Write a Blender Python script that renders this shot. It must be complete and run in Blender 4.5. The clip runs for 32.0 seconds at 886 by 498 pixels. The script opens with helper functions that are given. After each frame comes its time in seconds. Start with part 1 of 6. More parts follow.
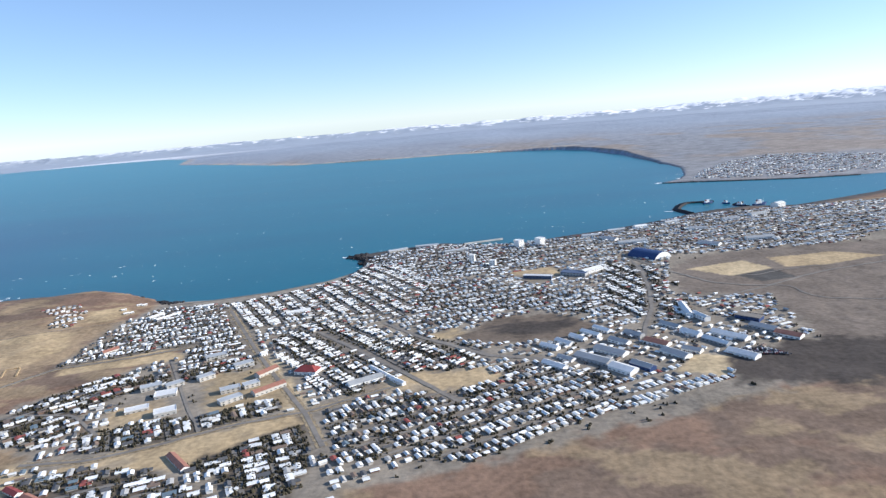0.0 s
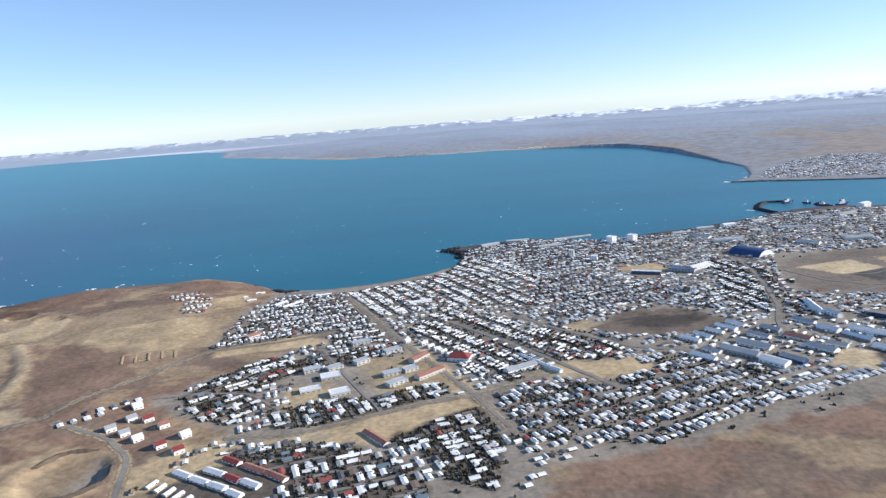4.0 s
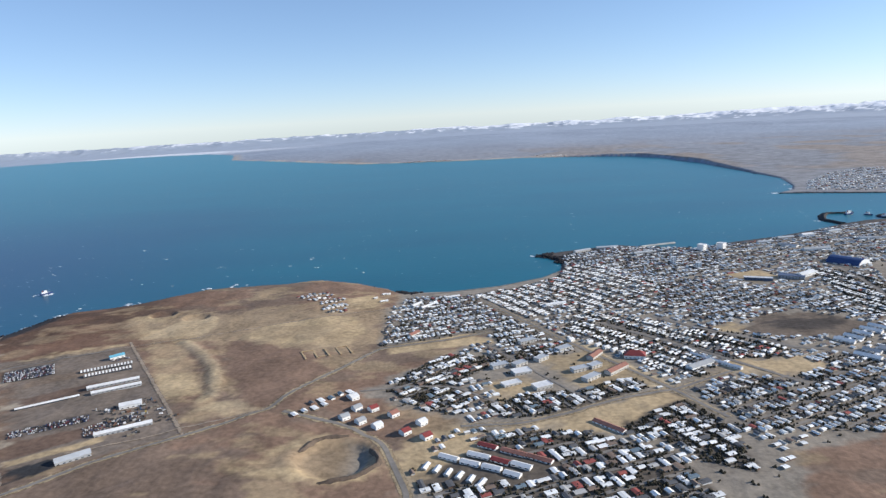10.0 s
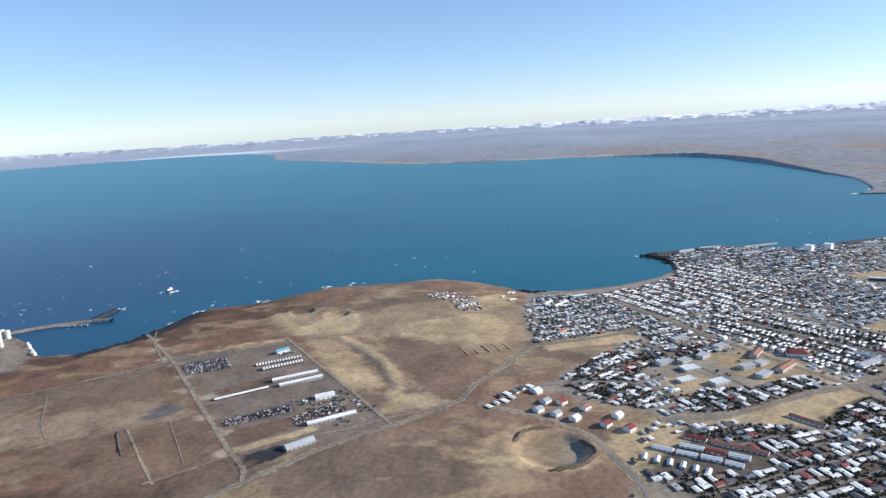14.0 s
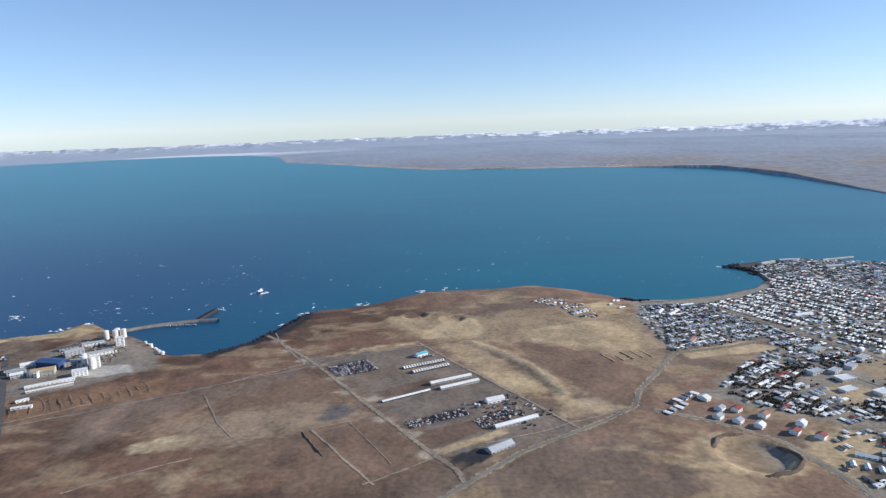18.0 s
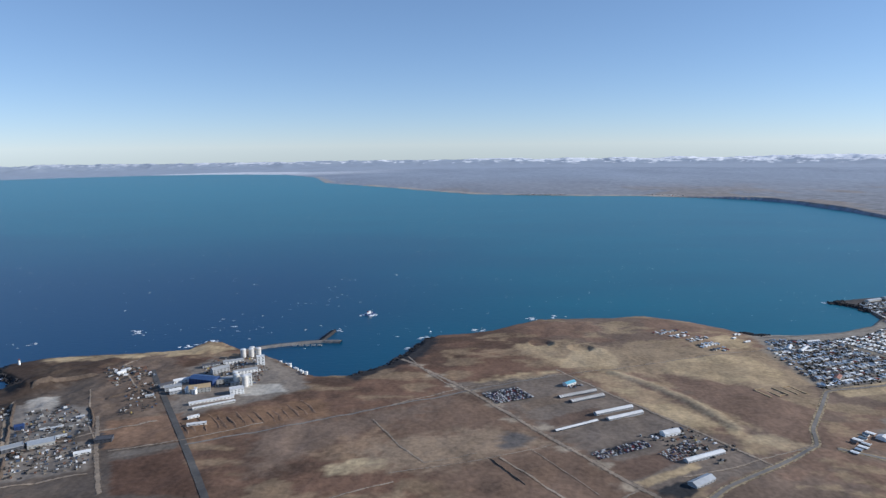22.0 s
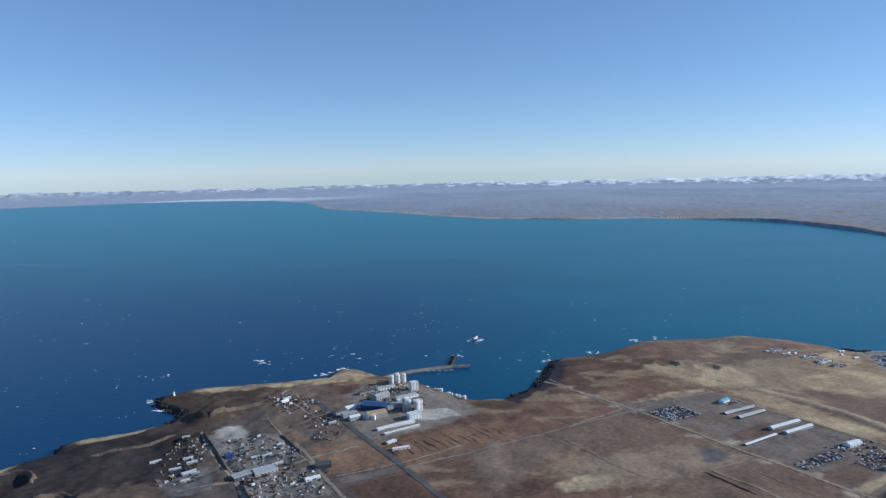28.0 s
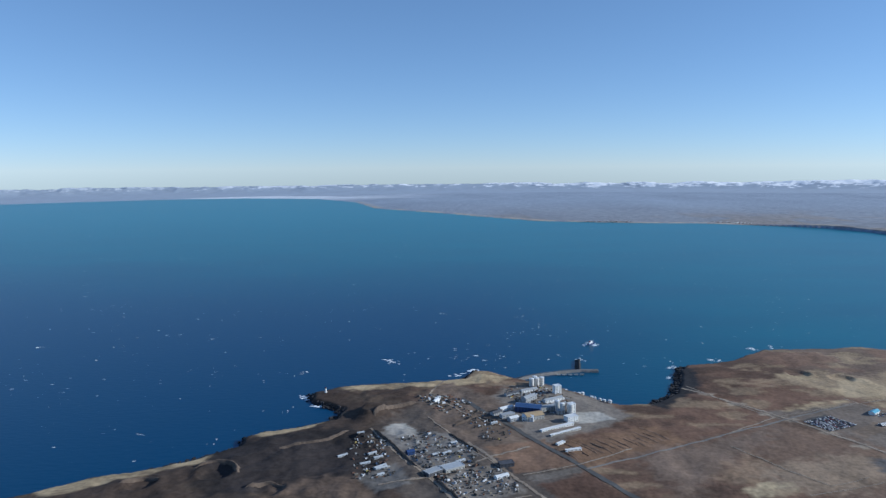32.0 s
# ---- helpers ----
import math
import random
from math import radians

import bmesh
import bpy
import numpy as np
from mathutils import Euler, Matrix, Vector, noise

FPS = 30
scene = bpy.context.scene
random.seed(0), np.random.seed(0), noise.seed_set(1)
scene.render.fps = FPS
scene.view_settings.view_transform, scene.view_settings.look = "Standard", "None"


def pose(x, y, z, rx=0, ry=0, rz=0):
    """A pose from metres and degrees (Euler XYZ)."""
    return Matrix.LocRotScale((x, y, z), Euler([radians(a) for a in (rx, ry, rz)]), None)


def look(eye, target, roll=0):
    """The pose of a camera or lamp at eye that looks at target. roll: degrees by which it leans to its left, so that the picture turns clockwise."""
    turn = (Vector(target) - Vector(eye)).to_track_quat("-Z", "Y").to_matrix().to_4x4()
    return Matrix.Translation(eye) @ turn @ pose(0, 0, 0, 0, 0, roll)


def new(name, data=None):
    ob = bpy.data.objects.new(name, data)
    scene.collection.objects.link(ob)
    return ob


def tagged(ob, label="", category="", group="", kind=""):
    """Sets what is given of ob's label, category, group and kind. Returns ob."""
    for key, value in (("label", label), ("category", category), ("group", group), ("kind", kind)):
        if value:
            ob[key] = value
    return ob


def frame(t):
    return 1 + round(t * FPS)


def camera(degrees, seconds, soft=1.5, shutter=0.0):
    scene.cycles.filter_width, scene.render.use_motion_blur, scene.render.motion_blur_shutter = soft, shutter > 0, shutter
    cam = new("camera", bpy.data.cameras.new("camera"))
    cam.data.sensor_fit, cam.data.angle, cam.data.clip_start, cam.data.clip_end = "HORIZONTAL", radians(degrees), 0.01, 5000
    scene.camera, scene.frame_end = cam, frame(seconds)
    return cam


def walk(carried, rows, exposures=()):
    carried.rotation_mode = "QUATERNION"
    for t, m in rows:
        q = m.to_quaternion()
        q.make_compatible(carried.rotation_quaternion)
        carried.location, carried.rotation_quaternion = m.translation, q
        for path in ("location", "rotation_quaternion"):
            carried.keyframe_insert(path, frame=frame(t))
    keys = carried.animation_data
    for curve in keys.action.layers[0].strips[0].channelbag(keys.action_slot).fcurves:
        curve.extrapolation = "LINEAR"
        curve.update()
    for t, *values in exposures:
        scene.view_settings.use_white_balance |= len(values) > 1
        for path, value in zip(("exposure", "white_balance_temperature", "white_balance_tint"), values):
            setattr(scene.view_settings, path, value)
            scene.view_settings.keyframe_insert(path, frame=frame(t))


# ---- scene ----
EXPOSURES = [(0.0, 0.6, 5650, 13), (4.0, 0.56, 5650, 13), (7.5, 0.56, 5700, 13), (8.2, 0.5, 5700, 13), (9.0, 0.36, 5750, 13), (12.0, 0.38, 5750, 13), (14.0, 0.47, 5700, 13), (17.0, 0.3, 5630, 13), (20.0, 0.38, 5680, 13), (21.2, 0.39, 5680, 13), (22.0, 0.03, 5450, 13), (23.0, -0.07, 5300, 13), (24.0, 0.06, 5400, 13), (27.0, 0.02, 5300, 11), (28.0, -0.04, 5150, 10), (31.0, 0.0, 5050, 9), (32.0, -0.07, 5050, 9)]

# The whole place is laid out at about one sixth of its real size, so that coast, plain and mountains all lie within sight.
cam = camera(68.04, 32.0, soft=1.35)
# seconds, x, y, z, pitch, yaw, roll
PATH = [
    (0.0, -0.00, 0.00, 75.00, -11.66, -0.00, 4.66),
    (0.5, -4.78, -1.20, 75.52, -11.73, 0.78, 5.01),
    (1.0, -9.59, -2.41, 76.03, -12.21, 1.20, 4.10),
    (1.5, -14.47, -3.65, 76.54, -12.17, 1.39, 4.01),
    (2.0, -19.40, -4.91, 77.06, -12.57, 1.61, 3.88),
    (2.5, -24.35, -6.20, 77.60, -12.86, 1.79, 3.68),
    (3.0, -29.34, -7.49, 78.14, -12.34, 2.10, 3.51),
    (3.5, -34.36, -8.76, 78.69, -11.89, 1.67, 4.32),
    (4.0, -39.41, -9.99, 79.25, -11.89, 2.10, 4.20),
    (4.5, -44.52, -11.19, 79.81, -11.72, 2.51, 4.29),
    (6.5, -65.87, -16.01, 82.09, -11.35, 1.89, 4.23),
    (7.0, -71.29, -17.48, 82.69, -12.32, 1.29, 3.69),
    (7.5, -76.75, -19.06, 83.30, -11.46, 2.12, 4.35),
    (8.0, -82.23, -20.70, 83.91, -10.70, 1.00, 5.41),
    (8.5, -87.73, -22.34, 84.52, -10.71, 0.21, 4.47),
    (9.0, -93.24, -23.93, 85.15, -10.18, 0.80, 3.75),
    (9.5, -98.80, -25.48, 85.80, -11.08, 0.45, 3.30),
    (10.0, -104.44, -27.03, 86.46, -11.52, 0.99, 3.21),
    (10.5, -110.16, -28.56, 87.13, -10.90, 1.98, 3.59),
    (11.0, -115.96, -30.06, 87.82, -11.53, 1.48, 3.58),
    (11.5, -121.90, -31.54, 88.52, -10.91, 2.24, 3.64),
    (12.0, -128.03, -32.97, 89.22, -10.71, 2.75, 3.49),
    (12.5, -134.41, -34.34, 89.90, -10.98, 2.71, 3.12),
    (13.0, -141.08, -35.63, 90.55, -11.65, 2.61, 3.33),
    (13.5, -148.06, -36.81, 91.18, -12.46, 2.87, 3.48),
    (14.0, -155.32, -37.83, 91.75, -11.50, 2.92, 3.42),
    (14.5, -162.83, -38.75, 92.28, -10.14, 2.46, 3.31),
    (16.5, -194.58, -41.20, 93.95, -9.66, 1.28, 2.83),
    (17.0, -202.18, -41.84, 94.37, -10.56, 2.17, 1.84),
    (17.5, -209.58, -42.53, 94.80, -10.73, 2.26, 1.89),
    (18.0, -216.79, -43.28, 95.25, -11.03, 1.97, 2.02),
    (18.5, -223.83, -44.06, 95.73, -11.28, 1.63, 1.91),
    (19.0, -230.77, -44.87, 96.22, -11.56, 1.78, 1.75),
    (19.5, -237.64, -45.66, 96.73, -12.00, 2.63, 1.66),
    (20.0, -244.45, -46.40, 97.25, -11.91, 3.48, 1.68),
    (20.5, -251.25, -47.09, 97.77, -11.95, 3.26, 1.62),
    (21.0, -258.02, -47.74, 98.30, -11.58, 2.48, 1.38),
    (21.5, -264.76, -48.38, 98.81, -8.96, 2.73, 0.59),
    (22.0, -271.43, -49.04, 99.32, -9.01, 3.63, 0.62),
    (22.5, -278.01, -49.77, 99.81, -7.35, 5.83, 0.29),
    (23.0, -284.57, -50.65, 100.29, -7.08, 5.73, 0.10),
    (23.5, -291.13, -51.68, 100.75, -8.76, 2.40, -0.02),
    (24.0, -297.72, -52.87, 101.21, -8.94, 2.06, -0.26),
    (24.5, -304.31, -54.19, 101.65, -9.10, 4.65, -0.33),
    (26.5, -330.84, -61.36, 103.40, -8.75, 3.25, 0.88),
    (27.0, -337.53, -63.09, 103.90, -7.77, 3.04, 1.17),
    (27.5, -344.23, -64.75, 104.43, -7.17, 1.55, 2.45),
    (28.0, -350.95, -66.35, 104.99, -7.03, 1.07, 1.16),
    (28.5, -357.69, -67.89, 105.58, -6.46, 2.67, 0.21),
    (29.0, -364.48, -69.40, 106.19, -6.10, 1.90, 0.04),
    (29.5, -371.33, -70.88, 106.84, -7.29, 1.64, 0.43),
    (30.0, -378.23, -72.34, 107.52, -7.95, 1.70, 0.39),
    (30.5, -385.20, -73.78, 108.22, -8.24, 2.03, 0.25),
    (31.0, -392.24, -75.23, 108.93, -6.26, 1.80, 0.01),
    (31.5, -399.37, -76.69, 109.64, -5.94, 1.95, 0.06),
    (32.0, -406.53, -78.16, 110.35, -7.05, 3.60, 0.43),
]
walk(cam, [(t, pose(x, y, z, 90 + p, r, w)) for t, x, y, z, p, w, r in PATH], EXPOSURES)

# ---- world and sun ----
SUN_AZ, SUN_EL = math.atan2(0.996, 0.06), radians(22)
world = bpy.data.worlds.new("world")
scene.world = world
world.use_nodes = True
wn = world.node_tree.nodes
sky = wn.new("ShaderNodeTexSky")
sky.sky_type, sky.sun_disc = "NISHITA", False
sky.sun_elevation, sky.sun_rotation = SUN_EL, SUN_AZ
sky.altitude, sky.air_density, sky.dust_density, sky.ozone_density = 600, 0.75, 0.0, 3.0
pale = wn.new("ShaderNodeHueSaturation")
pale.inputs["Saturation"].default_value, pale.inputs["Hue"].default_value = 1.0, 0.498
level, soften = wn.new("ShaderNodeVectorMath"), wn.new("ShaderNodeGamma")
level.operation = "SCALE"
level.inputs["Scale"].default_value = 0.2
soften.inputs["Gamma"].default_value = 0.72
world.node_tree.links.new(sky.outputs[0], pale.inputs["Color"])
world.node_tree.links.new(pale.outputs[0], level.inputs[0])
world.node_tree.links.new(level.outputs[0], soften.inputs["Color"])
world.node_tree.links.new(soften.outputs[0], wn["Background"].inputs[0])
wn["Background"].inputs[1].default_value = 0.55
sun = new("sun", bpy.data.lights.new("sun", "SUN"))
sun.data.energy, sun.data.angle, sun.data.color = 5.0, radians(0.53), (1.0, 0.88, 0.68)
TO_SUN = Vector((math.sin(SUN_AZ) * math.cos(SUN_EL), math.cos(SUN_AZ) * math.cos(SUN_EL), math.sin(SUN_EL)))
sun.matrix_world = look((0, 0, 400), Vector((0, 0, 400)) - TO_SUN)


# ---- materials ----
def material(name, colour, rough=0.8, metal=0.0, vary=0.25, scale=1.0, bump=0.0, attribute="", spec=0.3, second=None):
    """Principled surface: base colour broken up by two sizes of noise, with a fine relief."""
    m = bpy.data.materials.new(name)
    m.use_nodes = True
    n, l = m.node_tree.nodes, m.node_tree.links
    b = n["Principled BSDF"]
    b.inputs["Roughness"].default_value, b.inputs["Metallic"].default_value = rough, metal
    b.inputs["Specular IOR Level"].default_value = spec
    geo = n.new("ShaderNodeNewGeometry")
    fine, big = n.new("ShaderNodeTexNoise"), n.new("ShaderNodeTexNoise")
    for tex, s in ((fine, scale), (big, scale * 0.13)):
        tex.inputs["Scale"].default_value, tex.inputs["Detail"].default_value = s, 6
        l.new(geo.outputs["Position"], tex.inputs["Vector"])
    add = n.new("ShaderNodeMath")
    add.operation = "ADD"
    l.new(fine.outputs["Fac"], add.inputs[0]), l.new(big.outputs["Fac"], add.inputs[1])
    rng = n.new("ShaderNodeMapRange")
    for key, v in (("From Min", 0.65), ("From Max", 1.35), ("To Min", 1 - vary), ("To Max", 1 + vary)):
        rng.inputs[key].default_value = v
    l.new(add.outputs[0], rng.inputs["Value"])
    if attribute:
        src = n.new("ShaderNodeAttribute")
        src.attribute_name = attribute
        base = src.outputs["Color"]
    else:
        src = n.new("ShaderNodeRGB")
        src.outputs[0].default_value = (*colour, 1)
        base = src.outputs[0]
    if second:
        mix = n.new("ShaderNodeMix")
        mix.data_type = "RGBA"
        mix.inputs["B"].default_value = (*second, 1)
        l.new(base, mix.inputs["A"])
        step = n.new("ShaderNodeMapRange")
        step.inputs["From Min"].default_value, step.inputs["From Max"].default_value = 0.9, 1.12
        l.new(add.outputs[0], step.inputs["Value"]), l.new(step.outputs[0], mix.inputs["Factor"])
        base = mix.outputs["Result"]
    mul = n.new("ShaderNodeVectorMath")
    mul.operation = "SCALE"
    l.new(base, mul.inputs[0]), l.new(rng.outputs[0], mul.inputs["Scale"])
    l.new(mul.outputs[0], b.inputs["Base Color"])
    if bump:
        bp = n.new("ShaderNodeBump")
        bp.inputs["Strength"].default_value, bp.inputs["Distance"].default_value = min(1, bump), 0.3
        l.new(fine.outputs["Fac"], bp.inputs["Height"]), l.new(bp.outputs["Normal"], b.inputs["Normal"])
    return m


def palette(name, stops, rough=0.75, by_object=False, vary=0.15):
    """Like material(), with a base colour picked at random from stops, by object or by loose piece."""
    m = material(name, (0.5, 0.5, 0.5), rough, vary=vary, scale=2.0)
    n, l = m.node_tree.nodes, m.node_tree.links
    rgb = next(x for x in n if x.bl_idname == "ShaderNodeRGB")
    out = rgb.outputs[0].links[0].to_socket
    ramp = n.new("ShaderNodeValToRGB")
    ramp.color_ramp.interpolation = "CONSTANT"
    while len(ramp.color_ramp.elements) < len(stops):
        ramp.color_ramp.elements.new(0.5)
    for e, (pos, col) in zip(ramp.color_ramp.elements, stops):
        e.position, e.color = pos, (*col, 1)
    pick = n.new("ShaderNodeObjectInfo" if by_object else "ShaderNodeNewGeometry")
    l.new(pick.outputs["Random" if by_object else "Random Per Island"], ramp.inputs[0])
    l.new(ramp.outputs[0], out)
    return m


ROOFS = [(0.0, (0.74, 0.74, 0.72)), (0.27, (0.86, 0.86, 0.84)), (0.62, (0.44, 0.43, 0.41)), (0.72, (0.11, 0.11, 0.115)), (0.84, (0.21, 0.155, 0.12)), (0.91, (0.3, 0.085, 0.07)), (0.955, (0.15, 0.2, 0.24))]
WALLS = [(0.0, (0.74, 0.73, 0.7)), (0.36, (0.46, 0.44, 0.4)), (0.55, (0.26, 0.25, 0.23)), (0.72, (0.34, 0.28, 0.21)), (0.82, (0.2, 0.13, 0.1))]
M_ROOF_ONE, M_WALL_ONE = palette("roof_sheet_single", ROOFS, by_object=True), palette("render_wall_single", WALLS, by_object=True)
M_ROOF, M_WALL = palette("roof_sheet", ROOFS), palette("render_wall", WALLS)
M_WHITE = material("white_paint", (0.78, 0.78, 0.76), 0.6, vary=0.12, scale=1.5)
M_WHITE_ROOF = material("white_roof_sheet", (0.72, 0.72, 0.71), 0.5, vary=0.15, scale=1.2)
M_GREY = material("grey_cladding", (0.36, 0.37, 0.38), 0.6, vary=0.15)
M_DARKROOF = material("dark_roofing", (0.09, 0.09, 0.1), 0.7, vary=0.25)
M_RED = material("red_roof_sheet", (0.25, 0.055, 0.05), 0.6, vary=0.2)
M_RUST = material("faded_red_roof", (0.31, 0.15, 0.11), 0.75, vary=0.25)
M_BLUE = material("blue_cladding", (0.035, 0.065, 0.17), 0.5, vary=0.15)
M_BLUEROOF = material("blue_roof_sheet", (0.06, 0.11, 0.24), 0.5, vary=0.2)
M_SLATE = material("blue_grey_roof", (0.09, 0.12, 0.19), 0.55, vary=0.2)
M_CYAN = material("pale_blue_roof", (0.16, 0.42, 0.55), 0.5, vary=0.2)
M_CONCRETE = material("concrete", (0.42, 0.41, 0.38), 0.85, vary=0.2, scale=1.3)
M_GLASS = material("dark_window_glass", (0.03, 0.04, 0.05), 0.15, vary=0.1, spec=0.6)
M_VERGE = material("dry_grass_verge", (0.36, 0.285, 0.18), 0.95, vary=0.3, scale=0.7, bump=0.4)
M_ASPHALT = material("asphalt", (0.215, 0.195, 0.172), 0.9, vary=0.25, scale=0.6)
M_TARROAD = material("dark_asphalt", (0.1, 0.095, 0.09), 0.9, vary=0.25, scale=0.6)
M_TRACK = material("gravel_track", (0.33, 0.265, 0.2), 0.95, vary=0.35, scale=0.6, bump=0.3)
M_ROCK = material("black_lava_rock", (0.035, 0.033, 0.035), 0.9, vary=0.4, scale=0.9, bump=0.6)
M_LAND = material("land_cover", (0, 0, 0), 0.95, vary=0.36, scale=0.6, bump=0.5, attribute="cover", spec=0.1)
M_PALEROOF = material("pale_grey_roof", (0.44, 0.46, 0.48), 0.5, vary=0.15)
M_SAND = material("sand_heap", (0.42, 0.31, 0.18), 0.9, vary=0.2)
M_SCRUB = material("bare_scrub", (0.05, 0.044, 0.028), 0.95, vary=0.4, scale=2.0)
M_CARS = palette("car_paint", [(0.0, (0.58, 0.58, 0.58)), (0.17, (0.035, 0.035, 0.04)), (0.55, (0.25, 0.25, 0.27)), (0.75, (0.16, 0.04, 0.035)), (0.82, (0.04, 0.06, 0.14)), (0.9, (0.5, 0.5, 0.46))], 0.35)
M_STONE = material("grey_breakwater_stone", (0.2, 0.19, 0.18), 0.9, vary=0.3, scale=1.2, bump=0.4)
M_BANK = material("bare_earth_bank", (0.12, 0.09, 0.068), 0.95, vary=0.4, scale=0.8, bump=0.7)
M_EARTH = material("eroded_red_earth", (0.185, 0.118, 0.078), 0.95, vary=0.4, scale=0.8, bump=0.6)
# even off-white wall colour, greyer than the white paint
M_OFFWHITE = material("off_white_render", (0.52, 0.5, 0.46), 0.8, vary=0.15)
M_SILO = material("silo_paint", (0.62, 0.6, 0.56), 0.6, vary=0.15)
M_FOAM = material("sea_foam", (0.8, 0.83, 0.85), 0.7, vary=0.15)


def worn_edges(m):
    """Lets a strip thin out towards its sides: bare ground shows between patches of gravel or grass."""
    n, l = m.node_tree.nodes, m.node_tree.links
    att, geo, tex, add, rng = n.new("ShaderNodeAttribute"), n.new("ShaderNodeNewGeometry"), n.new("ShaderNodeTexNoise"), n.new("ShaderNodeMath"), n.new("ShaderNodeMapRange")
    att.attribute_name = "cover"
    tex.inputs["Scale"].default_value, tex.inputs["Detail"].default_value = 0.7, 5
    add.operation = "MULTIPLY_ADD"
    add.inputs[1].default_value = 2.6
    rng.inputs["From Min"].default_value, rng.inputs["From Max"].default_value, rng.inputs["To Max"].default_value = 1.05, 1.8, 0.9
    l.new(geo.outputs["Position"], tex.inputs["Vector"]), l.new(tex.outputs["Fac"], add.inputs[0]), l.new(att.outputs["Fac"], add.inputs[2])
    l.new(add.outputs[0], rng.inputs["Value"]), l.new(rng.outputs[0], n["Principled BSDF"].inputs["Alpha"])


worn_edges(M_TRACK), worn_edges(M_VERGE)


def sea_material():
    """Dark blue water with wind chop and scattered breaking crests."""
    m = bpy.data.materials.new("sea_water")
    m.use_nodes = True
    n, l = m.node_tree.nodes, m.node_tree.links
    b = n["Principled BSDF"]
    b.inputs["Roughness"].default_value, b.inputs["IOR"].default_value = 0.3, 1.33
    b.inputs["Specular IOR Level"].default_value = 0.42
    geo = n.new("ShaderNodeNewGeometry")
    sep = n.new("ShaderNodeMapping")
    sep.inputs["Scale"].default_value = (0.4, 1.0, 1.0)
    sep.inputs["Rotation"].default_value = (0, 0, radians(-25))
    l.new(geo.outputs["Position"], sep.inputs["Vector"])
    tex = {}
    for key, s, d in (("swell", 0.012, 4), ("chop", 0.5, 5), ("crest", 0.55, 4), ("gust", 0.02, 2)):
        tex[key] = n.new("ShaderNodeTexNoise")
        tex[key].inputs["Scale"].default_value, tex[key].inputs["Detail"].default_value = s, d
        l.new(sep.outputs[0], tex[key].inputs["Vector"])
    tint = n.new("ShaderNodeValToRGB")
    tint.color_ramp.elements[0].position, tint.color_ramp.elements[0].color = 0.3, (0.0005, 0.092, 0.145, 1)
    tint.color_ramp.elements[1].position, tint.color_ramp.elements[1].color = 0.7, (0.001, 0.13, 0.184, 1)
    l.new(tex["swell"].outputs["Fac"], tint.inputs[0])
    # water off the northern cliffs is coloured darker and bluer than the bay
    axes, deep = n.new("ShaderNodeSeparateXYZ"), n.new("ShaderNodeMath")
    l.new(geo.outputs["Position"], axes.inputs[0])
    deep.operation = "MULTIPLY"
    for k, (axis, lo, hi) in enumerate((("X", -440, -170), ("Y", 330, 850))):
        edge = n.new("ShaderNodeMapRange")
        edge.interpolation_type = "SMOOTHSTEP"
        edge.inputs["From Min"].default_value, edge.inputs["From Max"].default_value = lo, hi
        edge.inputs["To Min"].default_value, edge.inputs["To Max"].default_value = 1, 0
        l.new(axes.outputs[axis], edge.inputs["Value"]), l.new(edge.outputs[0], deep.inputs[k])
    navy = n.new("ShaderNodeMix")
    navy.data_type = "RGBA"
    navy.inputs["B"].default_value = (0.0002, 0.044, 0.118, 1)
    l.new(deep.outputs[0], navy.inputs["Factor"]), l.new(tint.outputs[0], navy.inputs["A"])
    # distance haze painted into the water: the sand mix lightens the far bay
    far_haze, sand = n.new("ShaderNodeMapRange"), n.new("ShaderNodeMix")
    far_haze.interpolation_type = "SMOOTHSTEP"
    far_haze.inputs["From Min"].default_value, far_haze.inputs["From Max"].default_value = 380, 1600
    l.new(axes.outputs["Y"], far_haze.inputs["Value"])
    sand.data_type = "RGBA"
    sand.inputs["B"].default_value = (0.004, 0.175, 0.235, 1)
    l.new(far_haze.outputs[0], sand.inputs["Factor"]), l.new(navy.outputs["Result"], sand.inputs["A"])
    foam = n.new("ShaderNodeMapRange")
    foam.inputs["From Min"].default_value, foam.inputs["From Max"].default_value = 0.875, 0.9
    both = n.new("ShaderNodeMath")
    both.operation = "MULTIPLY_ADD"
    both.inputs[1].default_value = 0.3
    l.new(tex["gust"].outputs["Fac"], both.inputs[0]), l.new(tex["crest"].outputs["Fac"], both.inputs[2])
    windy = n.new("ShaderNodeMath")
    windy.operation = "MULTIPLY_ADD"
    windy.inputs[1].default_value = 0.004
    l.new(deep.outputs[0], windy.inputs[0]), l.new(both.outputs[0], windy.inputs[2])
    l.new(windy.outputs[0], foam.inputs["Value"])
    mix = n.new("ShaderNodeMix")
    mix.data_type = "RGBA"
    mix.inputs["B"].default_value = (0.86, 0.9, 0.92, 1)
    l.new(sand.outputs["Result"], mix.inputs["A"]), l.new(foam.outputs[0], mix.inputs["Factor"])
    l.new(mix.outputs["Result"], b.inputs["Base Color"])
    bp = n.new("ShaderNodeBump")
    bp.inputs["Strength"].default_value, bp.inputs["Distance"].default_value = 0.2, 0.4
    l.new(tex["chop"].outputs["Fac"], bp.inputs["Height"]), l.new(bp.outputs["Normal"], b.inputs["Normal"])
    return m


